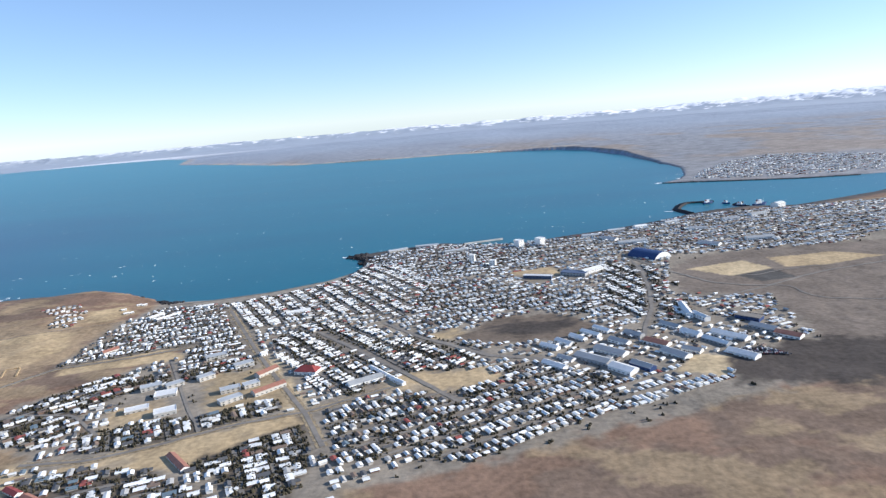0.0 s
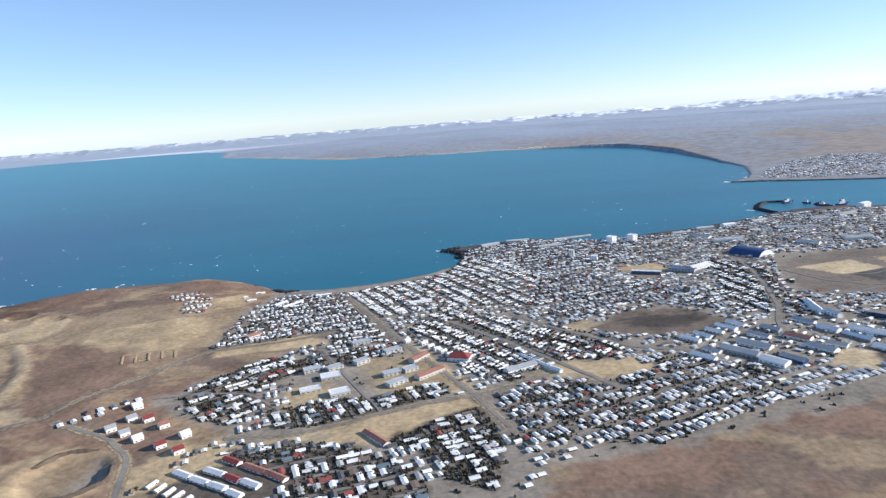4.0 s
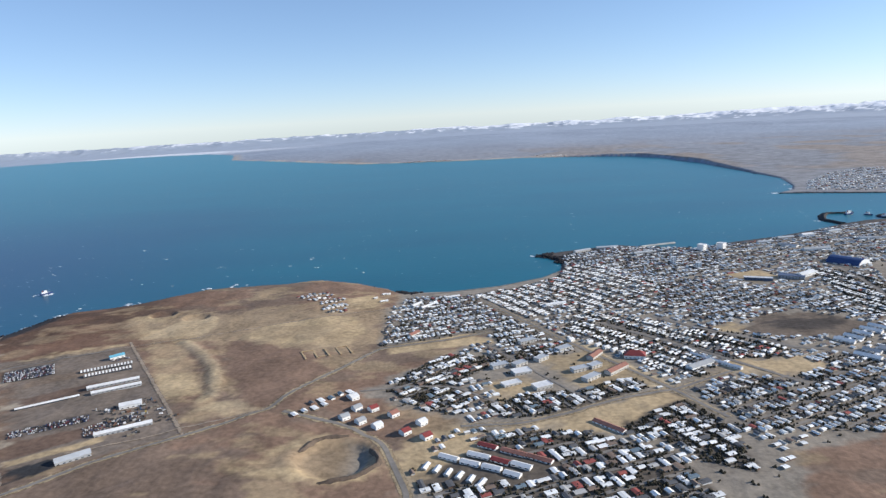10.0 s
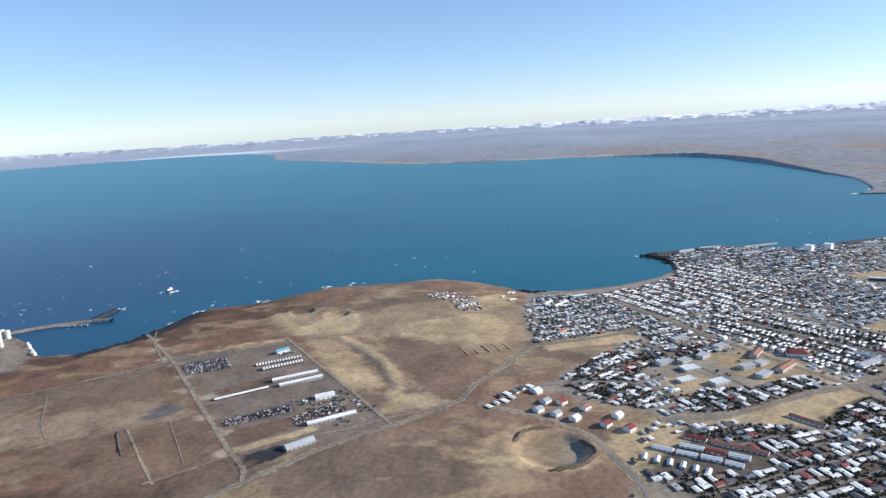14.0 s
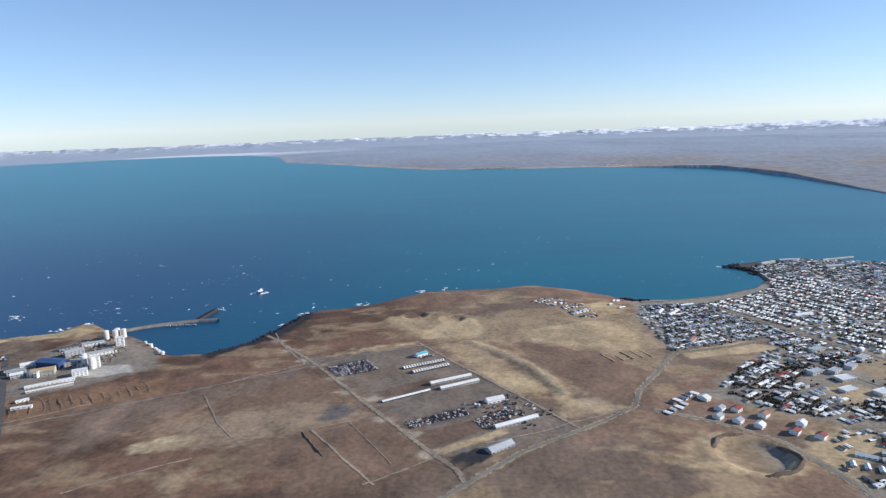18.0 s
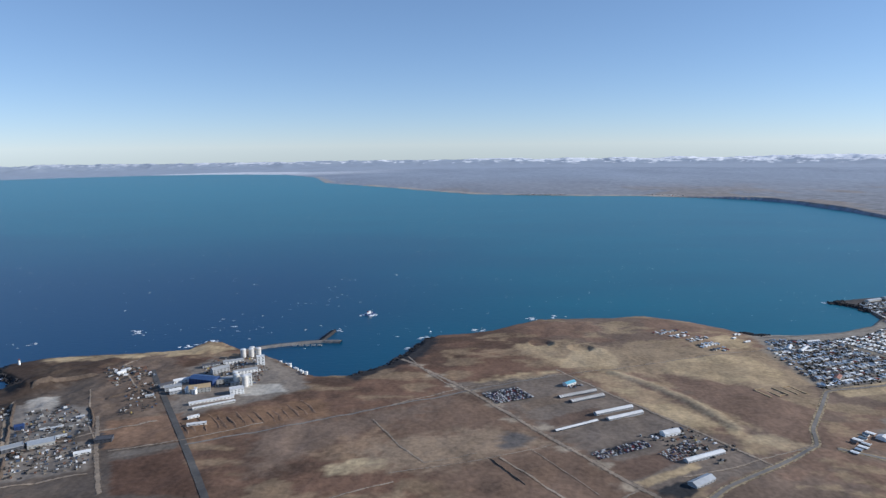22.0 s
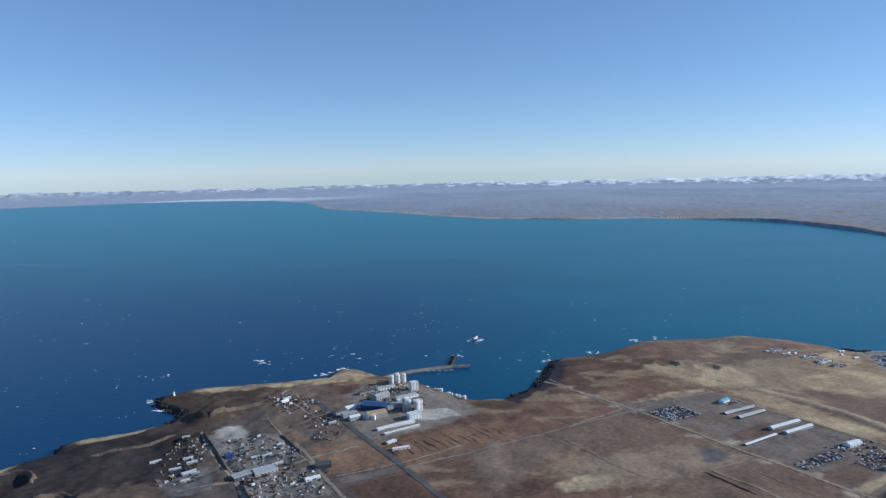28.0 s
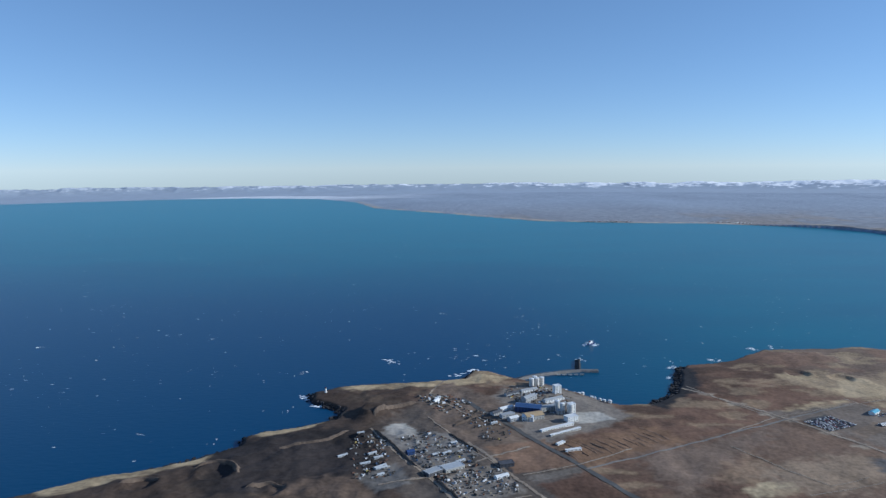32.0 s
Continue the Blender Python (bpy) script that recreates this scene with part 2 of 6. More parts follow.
def mountain_material():
    m = bpy.data.materials.new("snowy_mountain")
    m.use_nodes = True
    n, l = m.node_tree.nodes, m.node_tree.links
    b = n["Principled BSDF"]
    b.inputs["Roughness"].default_value = 0.9
    att = n.new("ShaderNodeAttribute")
    att.attribute_name = "cover"
    l.new(att.outputs["Color"], b.inputs["Base Color"])
    return m


def striped():
    """Roof sheets laid in white and dark panels in turn."""
    m = material("panelled_roof", (0.5, 0.5, 0.5), 0.6)
    n, l = m.node_tree.nodes, m.node_tree.links
    rgb = next(x for x in n if x.bl_idname == "ShaderNodeRGB")
    out = rgb.outputs[0].links[0].to_socket
    co, sep, wave, ramp = n.new("ShaderNodeTexCoord"), n.new("ShaderNodeSeparateXYZ"), n.new("ShaderNodeMath"), n.new("ShaderNodeMix")
    wave.operation = "PINGPONG"
    wave.inputs[1].default_value = 0.55
    gt = n.new("ShaderNodeMath")
    gt.operation = "GREATER_THAN"
    gt.inputs[1].default_value = 0.26
    ramp.data_type = "RGBA"
    ramp.inputs["A"].default_value, ramp.inputs["B"].default_value = (0.16, 0.14, 0.13, 1), (0.74, 0.74, 0.72, 1)
    l.new(co.outputs["Object"], sep.inputs[0]), l.new(sep.outputs["X"], wave.inputs[0]), l.new(wave.outputs[0], gt.inputs[0])
    l.new(gt.outputs[0], ramp.inputs["Factor"]), l.new(ramp.outputs["Result"], out)
    return m


M_STRIPE = striped()
M_SEA, M_MOUNT = sea_material(), mountain_material()

# ---- mesh helpers ----
def mesh_object(name, verts, faces, mat, parent=None, label=""):
    me = bpy.data.meshes.new(name)
    me.from_pydata(verts, [], faces)
    me.materials.append(mat)
    ob = new(name, me)
    ob.parent = parent
    if label:
        ob["label"] = label
    return ob


def part(name, bm, mat, parent, label=""):
    me = bpy.data.meshes.new(name)
    bm.to_mesh(me)
    bm.free()
    me.materials.append(mat)
    ob = new(name, me)
    ob.parent = parent
    if label:
        ob["label"] = label
    return ob


def sheet(name, xs, ys, zz, mat, colours=None):
    """A grid of quads over the columns xs and rows ys, with heights zz and a colour for each vertex."""
    nx, ny = len(xs), len(ys)
    co = np.empty((ny, nx, 3), np.float32)
    if xs.ndim == 1:
        co[..., 0], co[..., 1] = xs[None, :], ys[:, None]
    co[..., 2] = zz
    return grid_mesh(name, co, mat, colours)


def grid_mesh(name, co, mat, colours=None):
    ny, nx = co.shape[:2]
    me = bpy.data.meshes.new(name)
    i = (np.arange(ny - 1)[:, None] * nx + np.arange(nx - 1)[None, :]).ravel()
    quad = np.stack([i, i + 1, i + nx + 1, i + nx], 1).astype(np.int32)
    me.vertices.add(nx * ny)
    me.vertices.foreach_set("co", co.astype(np.float32).ravel())
    me.loops.add(quad.size)
    me.loops.foreach_set("vertex_index", quad.ravel())
    me.polygons.add(len(quad))
    me.polygons.foreach_set("loop_start", np.arange(len(quad), dtype=np.int32) * 4)
    me.polygons.foreach_set("use_smooth", np.ones(len(quad), bool))
    me.update(calc_edges=True)
    if colours is not None:
        a = me.attributes.new("cover", "FLOAT_COLOR", "POINT")
        a.data.foreach_set("color", np.concatenate([colours.reshape(-1, 3), np.ones((nx * ny, 1))], 1).astype(np.float32).ravel())
    me.materials.append(mat)
    return new(name, me)


def lattice(ix, iy, seed):
    h = (ix.astype(np.int64) * 374761393 + iy.astype(np.int64) * 668265263 + seed * 1442695041) & 0x7FFFFFFF
    h = ((h ^ (h >> 13)) * 1274126177) & 0x7FFFFFFF
    return ((h ^ (h >> 16)) & 0xFFFF) / 65535.0


def vnoise(x, y, seed=0):
    x, y = np.asarray(x, float), np.asarray(y, float)
    ix, iy = np.floor(x), np.floor(y)
    fx, fy = x - ix, y - iy
    fx, fy = fx * fx * (3 - 2 * fx), fy * fy * (3 - 2 * fy)
    a, b = lattice(ix, iy, seed), lattice(ix + 1, iy, seed)
    c, d = lattice(ix, iy + 1, seed), lattice(ix + 1, iy + 1, seed)
    return (a * (1 - fx) + b * fx) * (1 - fy) + (c * (1 - fx) + d * fx) * fy


def fbm(x, y, seed=0, octaves=4):
    s, amp, tot = 0, 1, 0
    for k in range(octaves):
        s = s + amp * vnoise(x * 2 ** k, y * 2 ** k, seed + k)
        tot, amp = tot + amp, amp * 0.55
    return s / tot


def smooth(a, b, v):
    t = np.clip((v - a) / (b - a), 0, 1)
    return t * t * (3 - 2 * t)


def inside(poly, x, y):
    r = np.zeros(np.shape(x), bool)
    for (x0, y0), (x1, y1) in zip(poly, poly[1:] + poly[:1]):
        if y0 != y1:
            r ^= ((y0 > y) != (y1 > y)) & (x < (x1 - x0) * (y - y0) / (y1 - y0) + x0)
    return r


def edge_distance(poly, x, y, closed=True):
    best = np.full(np.shape(x), 1e9)
    for (x0, y0), (x1, y1) in zip(poly, poly[1:] + (poly[:1] if closed else [])):
        dx, dy = x1 - x0, y1 - y0
        t = np.clip(((x - x0) * dx + (y - y0) * dy) / max(dx * dx + dy * dy, 1e-9), 0, 1)
        best = np.minimum(best, (x - x0 - t * dx) ** 2 + (y - y0 - t * dy) ** 2)
    return np.sqrt(best)

# ---- the coast ----
SOUTH_SHORE = [(4700, -600), (4700, 500), (900, 470), (420, 470), (330, 468), (285, 440), (219, 414), (193, 424), (172, 421), (153, 413), (126, 397), (94, 382), (65, 373), (34, 361), (13, 369), (-6, 380), (-33, 373), (-51, 366), (-57, 361)]
TOWN_BEACH = [(-50, 352), (-47, 341), (-51, 322), (-63, 308), (-86, 295), (-110, 289), (-127, 290), (-139, 294)]
HEADLAND = [(-143, 299), (-158, 309), (-182, 322), (-198, 317), (-213, 316), (-242, 313), (-255, 302), (-265, 292), (-281, 284), (-297, 280), (-303, 269), (-307, 252), (-315, 234), (-322, 225), (-330, 219)]
HARBOUR = [(-344, 218), (-354, 225), (-368, 240), (-378, 247), (-390, 254), (-404, 265), (-413, 267), (-417, 253)]
NORTH_POINT = [(-438, 246), (-462, 242), (-479, 237), (-491, 228), (-488, 218), (-471, 207), (-472, 194), (-486, 185), (-500, 179), (-505, 173), (-504, 165), (-515, 153), (-531, 143), (-547, 136), (-562, 124), (-600, 100), (-680, 40), (-760, -60), (-760, -600)]
MAINLAND = SOUTH_SHORE + TOWN_BEACH + HEADLAND + HARBOUR + NORTH_POINT
FAR_SHORE = [(4700, 560), (900, 560), (420, 530), (330, 530), (285, 537), (242, 553), (207, 568), (186, 573), (208, 592), (222, 618), (242, 689), (241, 773), (242, 913), (225, 1037), (190, 1110), (108, 1165), (13, 1215), (-91, 1223), (-198, 1248), (-300, 1285), (-390, 1385), (-540, 1570), (-715, 1760), (-860, 2200), (-1100, 2600), (-1500, 2850), (-2400, 2800), (-3400, 2300), (-4700, 2000), (-4700, 4800), (4700, 4800)]


def bend(x, y):
    """The fall of the level with distance: the roundness of the earth."""
    return -5.5e-6 * np.maximum(0, np.hypot(x + 200, y + 40) - 1200) ** 2


def height(x, y):
    """Ground level: cliffs on the headland and the north point, low ground in the town, sea bed off the coast."""
    x, y = np.asarray(x, float), np.asarray(y, float)
    wob = 2.2 * (fbm(x * 0.16, y * 0.16, 5, 3) - 0.5) * smooth(-110, -160, x) + 6 * (fbm(x * 0.05, y * 0.05, 6, 3) - 0.5) * smooth(560, 700, y)
    d = np.where(inside(MAINLAND, x, y), 1, -1) * edge_distance(MAINLAND, x, y) + wob
    near = y < 500
    df = np.where(inside(FAR_SHORE, x, y), 1, -1) * np.where(near & (x < 100), 60, edge_distance(FAR_SHORE, x, y)) + wob
    cliff = smooth(-132, -165, x)
    low, high = 0.5 * smooth(-1, 1, d) + 1.0 * smooth(0, 26, d), 2.0 * smooth(-0.3, 1.6, d) + 1.0 * smooth(1, 14, d)
    z = low * (1 - cliff) + high * cliff
    bluff = smooth(640, 980, y) * smooth(1200, 1120, y) * smooth(20, 110, x) * (0.75 + 0.5 * fbm(x * 0.02, y * 0.02, 8, 2))
    zf = (0.8 + 4.2 * bluff) * smooth(-4, 4, df) + 3.0 * smooth(0, 200, df) + 10 * smooth(400, 2500, df) * fbm(x * 0.004, y * 0.004, 9)
    z = np.maximum(z, zf)
    z = z + smooth(3, 14, d) * (0.9 * (fbm(x * 0.03, y * 0.03, 11) - 0.5) + 0.8 * cliff * (fbm(x * 0.12, y * 0.12, 12) - 0.5) + smooth(-360, -430, x) * (1.6 * (fbm(x * 0.09, y * 0.09, 13) - 0.5) + 0.7 * (vnoise(x * 0.35, y * 0.35, 14) - 0.5)) + 0.25 * (vnoise(x * 0.3, y * 0.3, 15) - 0.5))
    # quarried hollows and a spoil hill on the north point
    for cx, cy, r, dep in QUARRY:
        q = np.hypot(x - cx, y - cy) / r
        z = z - dep * smooth(1.0, 0.72, q) + 0.35 * abs(dep) * smooth(1.45, 1.1, q) * smooth(0.85, 1.05, q)
    # the long berm beside the storage yard
    z = z + 0.65 * smooth(4.0, 0.5, edge_distance(BERM, x, y, False))
    return np.where(np.maximum(d, df) < -0.5, np.maximum(-2.0, z - 1.5), z) + bend(x, y)


QUARRY = [(-525, 130, 5.5, 0.9), (-502, 139, 6.5, 1.0), (-480, 129, 6.0, 0.8), (-456, 199, 7.0, -2.8), (-140, 127, 10.5, 0.95), (-455, 172, 3.0, -1.0), (-244, 263, 6, 0.8), (-226, 256, 6, 0.7)]
BERM = [(-217, 222), (-205, 208), (-196, 194), (-190, 181), (-186, 167)]

HEATH, HEATH_RED, STRAW, PALE, GRAVEL = (0.2, 0.145, 0.108), (0.24, 0.157, 0.11), (0.46, 0.35, 0.21), (0.52, 0.41, 0.255), (0.235, 0.2, 0.165)
TOWN, DIRT, TAR, BLACK = (0.27, 0.235, 0.19), (0.3, 0.225, 0.145), (0.095, 0.09, 0.085), (0.08, 0.068, 0.06)
COVER = [  # what lies on the ground: outline, colour, width of its edge
    ([(-138, 206), (-139, 228), (-140, 256), (-134, 281), (-104, 280), (-80, 287), (-58, 304), (-46, 342), (-46, 358), (-13, 374), (60, 366), (126, 390), (150, 405), (215, 408), (330, 400), (330, 150), (100, 160), (-25, 120), (-40, 90), (-125, 90), (-121, 130), (-106, 145), (-140, 168), (-112, 197), (-95, 220), (-132, 210)], TOWN, 4),
    ([(-134, 209), (-103, 221), (-93, 209), (-133, 201)], STRAW, 1.5),
    ([(-105, 139), (-77, 146), (-58, 154), (-45, 160), (-40, 154), (-68, 134), (-96, 141)], STRAW, 2),
    ([(-126.7, 128.8), (-104.7, 130.7), (-89.3, 141.8), (-68.3, 150.1), (-67.8, 136.6), (-81.2, 141.2), (-89.0, 138.7), (-95.0, 136.1), (-103.6, 131.6), (-115.2, 128.0), (-119.7, 124.4)], STRAW, 1.6),
    ([(-66, 205), (-49, 162), (-41, 161), (-60, 202)], PALE, 2),
    ([(-100, 168), (-88, 176), (-82, 168), (-92, 158)], STRAW, 2),
    ([(-2, 208), (13, 226), (33, 229), (50, 209), (30, 199), (10, 200)], (0.17, 0.135, 0.105), 4),
    ([(8, 214), (20, 222), (38, 222), (40, 210), (20, 207)], BLACK, 5),
    ([(-10, 213), (-2, 219), (4, 214), (-3, 207)], STRAW, 3),
    ([(-30, 172), (-12, 182), (6, 180), (12, 172), (-8, 166)], STRAW, 5),
    ([(84, 240), (95, 280), (120, 300), (220, 300), (260, 200), (140, 160), (105, 175), (112, 228)], (0.2, 0.165, 0.135), 6),
    ([(24, 290), (45, 296), (49, 279), (31, 274)], STRAW, 2),
    ([(58, 168), (67, 179), (79, 175), (69, 162)], PALE, 1),
    ([(99, 274), (126, 281.5), (131.5, 266), (111.5, 257.5)], PALE, 1),
    ([(113, 258.5), (130.7, 264.5), (134, 250), (118.6, 246.6)], TAR, 0.8),
    ([(74, 176), (100, 186), (140, 180), (120, 150), (70, 158)], BLACK, 5),
    # straw meadows between the headland and the town
    ([(-257, 261), (-222, 263), (-207, 237), (-180, 229), (-167, 245), (-144, 242), (-140, 215), (-149, 213), (-182, 207), (-212, 224), (-216, 219), (-233, 222)], STRAW, 7),
    ([(-233, 222), (-217, 219), (-194, 179), (-188, 166), (-198, 167), (-205, 170)], STRAW, 4),
    ([(-190, 168), (-181, 163), (-176, 151), (-190, 150)], STRAW, 3),
    ([(-160, 275), (-150, 283), (-141, 280), (-144, 262), (-158, 262)], STRAW, 4),
    ([(-152, 136), (-138, 140), (-127, 132), (-128, 118), (-145, 114), (-165, 122)], STRAW, 4),
    ([(-118, 140), (-107, 143), (-100, 132), (-121, 112), (-126, 122)], STRAW, 3),
    ([(-150, 134), (-134, 136), (-129, 126), (-138, 119), (-151, 124)], DIRT, 3),
    ([(-255, 250), (-200, 262), (-160, 262), (-142, 250), (-140, 215), (-150, 196), (-170, 200), (-214, 226)], (0.32, 0.24, 0.155), 14),
    # storage yard
    ([(-287, 206), (-238, 221), (-185, 142), (-222, 120)], (0.2, 0.162, 0.13), 1.5),
    ([(-226, 124), (-215.5, 130.5), (-211.5, 125), (-222, 117)], (0.05, 0.05, 0.052), 0.4),
    ([(-275, 196), (-260, 204), (-253, 193), (-267, 185)], (0.1, 0.095, 0.09), 0.4),
    ([(-259, 187), (-243, 197), (-240, 190), (-256, 180)], (0.225, 0.17, 0.125), 1.5),
    ([(-251, 172), (-231, 184), (-228, 177), (-248, 166)], (0.15, 0.105, 0.08), 1.5),
    ([(-240, 148), (-220, 159), (-217, 152), (-236, 141)], (0.15, 0.125, 0.105), 0.6),
    ([(-235, 139), (-214, 151), (-210, 144), (-229, 130)], (0.165, 0.112, 0.083), 1.2),
    ([(-229, 129.5), (-208, 142), (-207, 139), (-226, 126.5)], STRAW, 0.8),
    ([(-288, 196), (-276, 199), (-222, 121), (-260, 105), (-310, 150)], (0.2, 0.135, 0.095), 9),
    ([(-320, 135), (-309, 141), (-298, 141), (-303, 133), (-318, 129)], PALE, 2),
    # harbour works
    ([(-412, 210), (-396, 236), (-376, 244), (-352, 222), (-342, 200), (-384, 166)], GRAVEL, 4),
    ([(-378, 169), (-335, 190), (-327, 174), (-370, 150)], (0.21, 0.13, 0.08), 3),
    ([(-367, 190), (-350, 196), (-356, 205), (-371, 202)], (0.42, 0.39, 0.34), 1),
    ([(-480, 236), (-462, 241), (-417, 252), (-412, 264), (-404, 262), (-392, 250), (-420, 238), (-470, 228)], STRAW, 4),
    ([(-450, 190), (-436, 215), (-415, 215), (-390, 168), (-355, 110), (-420, 110), (-445, 140)], (0.13, 0.105, 0.086), 8),
    ([(-449, 182), (-441, 189), (-431, 175), (-441, 171)], (0.36, 0.34, 0.3), 1),
    ([(-520, 160), (-480, 182), (-455, 180), (-440, 130), (-500, 120)], (0.042, 0.035, 0.032), 8),
    ([(-560, 128), (-532, 143), (-513, 155), (-508, 150), (-530, 134), (-555, 118)], STRAW, 2),
    ([(-503, 176), (-486, 184), (-476, 190), (-480, 182), (-496, 172)], STRAW, 1.5),
    ([(-438, 216), (-423, 244), (-398, 214), (-389, 167), (-404, 154), (-419, 171)], (0.175, 0.13, 0.098), 5),
    ([(-510, 151), (-493, 171), (-465, 167), (-449, 152), (-452, 142), (-478, 132), (-487, 121)], (0.052, 0.043, 0.04), 6),
    ([(-478, 132), (-451, 140), (-437, 122), (-479, 121)], (0.14, 0.1, 0.074), 6),
    ([(-451, 178), (-421, 177.5), (-408, 157), (-429, 144)], (0.205, 0.185, 0.165), 0.8),
    ([(-447.5, 180), (-442, 187), (-433.5, 175.5), (-441.6, 172.5)], (0.36, 0.33, 0.29), 1),
    ([(-452, 138), (-439, 150), (-431, 134), (-443, 128)], (0.17, 0.155, 0.14), 0.8),
    ([(-423, 137), (-413.5, 121), (-392, 130), (-401, 150), (-413, 147)], (0.225, 0.195, 0.165), 1.0),
    ([(-403, 155), (-399, 156), (-393, 145), (-398.6, 144)], (0.06, 0.06, 0.065), 0.5),
    ([(-407, 165), (-383, 173.6), (-372, 151), (-395, 143.7)], (0.235, 0.15, 0.1), 1.5),
    ([(-388, 136), (-369, 144), (-352, 117), (-377, 116)], (0.12, 0.073, 0.052), 1.2),
    ([(-392, 141.5), (-373, 149.5), (-371, 146), (-389, 138)], (0.2, 0.17, 0.14), 0.8),
    ([(-427, 141), (-421, 142.4), (-417, 135), (-422, 133)], (0.03, 0.03, 0.032), 0.6),
    ([(-303, 280), (-295, 270), (-300, 247), (-310, 229), (-325, 212), (-333, 220), (-322, 228), (-312, 243), (-305, 262)], (0.045, 0.042, 0.043), 3),
    ([(-352, 160), (-300, 186), (-284, 198), (-290, 180), (-340, 130)], HEATH, 10),
    ([(138, 283), (165, 285), (182, 272), (153, 264.7), (137, 266.3)], STRAW, 1.5),
    ([(-302, 115), (-297, 124), (-292.6, 114.6), (-297, 106.6)], DIRT, 6),
    ([(-287.5, 114), (-281, 118), (-279, 111)], DIRT, 5),
    ([(-327, 145), (-309, 164), (-302, 149), (-318, 139.5)], (0.29, 0.2, 0.13), 7),
    ([(-300, 132), (-285, 137), (-268, 144), (-250, 153), (-256, 164), (-290, 160), (-312, 148)], (0.29, 0.215, 0.148), 9),
    ([(-270, 150), (-263, 161), (-254, 159), (-262, 149)], (0.15, 0.135, 0.125), 3),
    ([(-100, 161), (-95.5, 167), (-86, 165), (-82, 154.5), (-95.5, 154)], STRAW, 2),
    ([(-109, 165.5), (-101.5, 166), (-98.7, 156), (-104, 157.5)], (0.2, 0.155, 0.115), 1),
    ([(-80, 189.5), (-60, 195), (-46, 166), (-69, 163)], (0.36, 0.28, 0.175), 4),
    ([(-200, 221), (-172, 211), (-152, 189), (-157, 160), (-172, 157), (-179, 172), (-189, 192)], (0.215, 0.145, 0.104), 3),
    ([(-240, 227), (-229, 255), (-217, 256.5), (-211, 243), (-213.5, 231)], (0.45, 0.345, 0.215), 1.5),
    ([(-197, 226), (-190, 238), (-168, 247), (-151, 247), (-145, 226), (-152, 210), (-177, 213.5)], STRAW, 2),
    ([(-189, 156), (-178, 152), (-167, 155), (-170, 159), (-182, 165)], PALE, 2),
    ([(-275, 208), (-262, 212), (-240, 219), (-242, 224), (-264, 217), (-277, 211)], STRAW, 3),
]


NEAR_DISTRICTS = [  # outline, heading of the rows, their spacing, and the houses' spacing along them
    ([(-118, 112), (-120, 127), (-107, 133), (-92, 138), (-76, 138), (-66, 130), (-54, 122), (-50, 100), (-100, 95)], 20, 3.9, 2.9),
    ([(-72, 146), (-66, 148), (-57, 154), (-41, 158), (-36, 132), (-38, 112), (-48, 118), (-52, 126), (-58, 133), (-64, 134)], -68, 3.7, 2.8),
    ([(-94, 146), (-100, 157), (-85, 161), (-70, 162), (-60, 167), (-51, 170), (-47, 163), (-59, 157), (-69, 151), (-85, 146)], -64, 3.5, 2.6),
    ([(-119, 154), (-131, 169), (-123, 184), (-112, 197), (-99, 195), (-97, 185), (-108, 173), (-104, 160), (-105, 154), (-108, 149)], 38, 3.7, 2.8),
]
FAR_DISTRICTS = [
    ([(-99, 192), (-88, 198), (-86, 201), (-68, 206), (-66, 197), (-80, 190), (-94, 184)], 24, 3.8, 2.5),
    ([(-138, 208), (-135, 223), (-131, 244), (-131, 276), (-102, 279), (-81, 236), (-70, 221), (-69, 208), (-91, 205), (-97, 222), (-118, 211)], 20, 3.5, 2.3),
    ([(-101, 279), (-79, 286), (-56, 305), (-46, 331), (-30, 326), (-12, 286), (-20, 237), (-29, 243), (-56, 246), (-78, 236)], -62, 3.6, 2.4),
    ([(-66, 220), (-55, 245), (-30, 226), (-24, 213), (-10, 185), (-19, 172), (-32, 168), (-42, 174)], -55, 3.7, 2.4),
    ([(-46, 338), (-45, 357), (-7, 371), (30, 353), (49, 353), (38, 302), (6, 290), (-12, 286), (-28, 301)], 16, 3.9, 2.6),
    ([(-12, 281), (8, 284), (20, 272), (59, 246), (54, 218), (40, 229), (18, 236), (7, 227), (-3, 222), (-15, 229), (-20, 248)], 22, 3.6, 2.5),
    ([(-22, 212), (-12, 214), (8, 195), (5, 184), (-7, 180), (-14, 188)], -52, 3.7, 2.5),
    ([(-11, 168), (-5, 178), (8, 180), (23, 182), (40, 170), (40, 150), (0, 130), (-34, 132), (-36, 158)], 28, 4.0, 2.7),
    ([(66, 296), (89, 284), (77, 241), (66, 213), (54, 218), (60, 254)], -75, 3.8, 2.3),
    ([(49, 353), (84, 372), (141, 402), (160, 406), (224, 403), (230, 330), (173, 301), (130, 305), (104, 318), (80, 318), (68, 303), (41, 301)], 20, 4.6, 2.9),
    ([(86, 255), (114, 246), (106, 234), (86, 242)], 8, 3.6, 2.5),
    ([(75, 234), (84, 235), (78, 210), (70, 209)], -75, 3.2, 2.3),
    ([(25, 196), (45, 210), (100, 200), (95, 182), (60, 172), (30, 170)], -48, 6.0, 4.0),
    ([(-190, 284), (-172, 288), (-158, 270), (-158, 254), (-167, 254), (-174, 272)], 35, 4.6, 2.6),
    ([(216, 582), (252, 562), (300, 550), (420, 546), (430, 640), (350, 720), (290, 690), (240, 630)], 24, 7.0, 4.6),
    ([(-212, 1246), (-120, 1236), (-100, 1250), (-200, 1262)], 5, 8.0, 8.0),
    ([(30, 1228), (95, 1190), (100, 1206), (40, 1246)], -25, 8.0, 8.0),
]
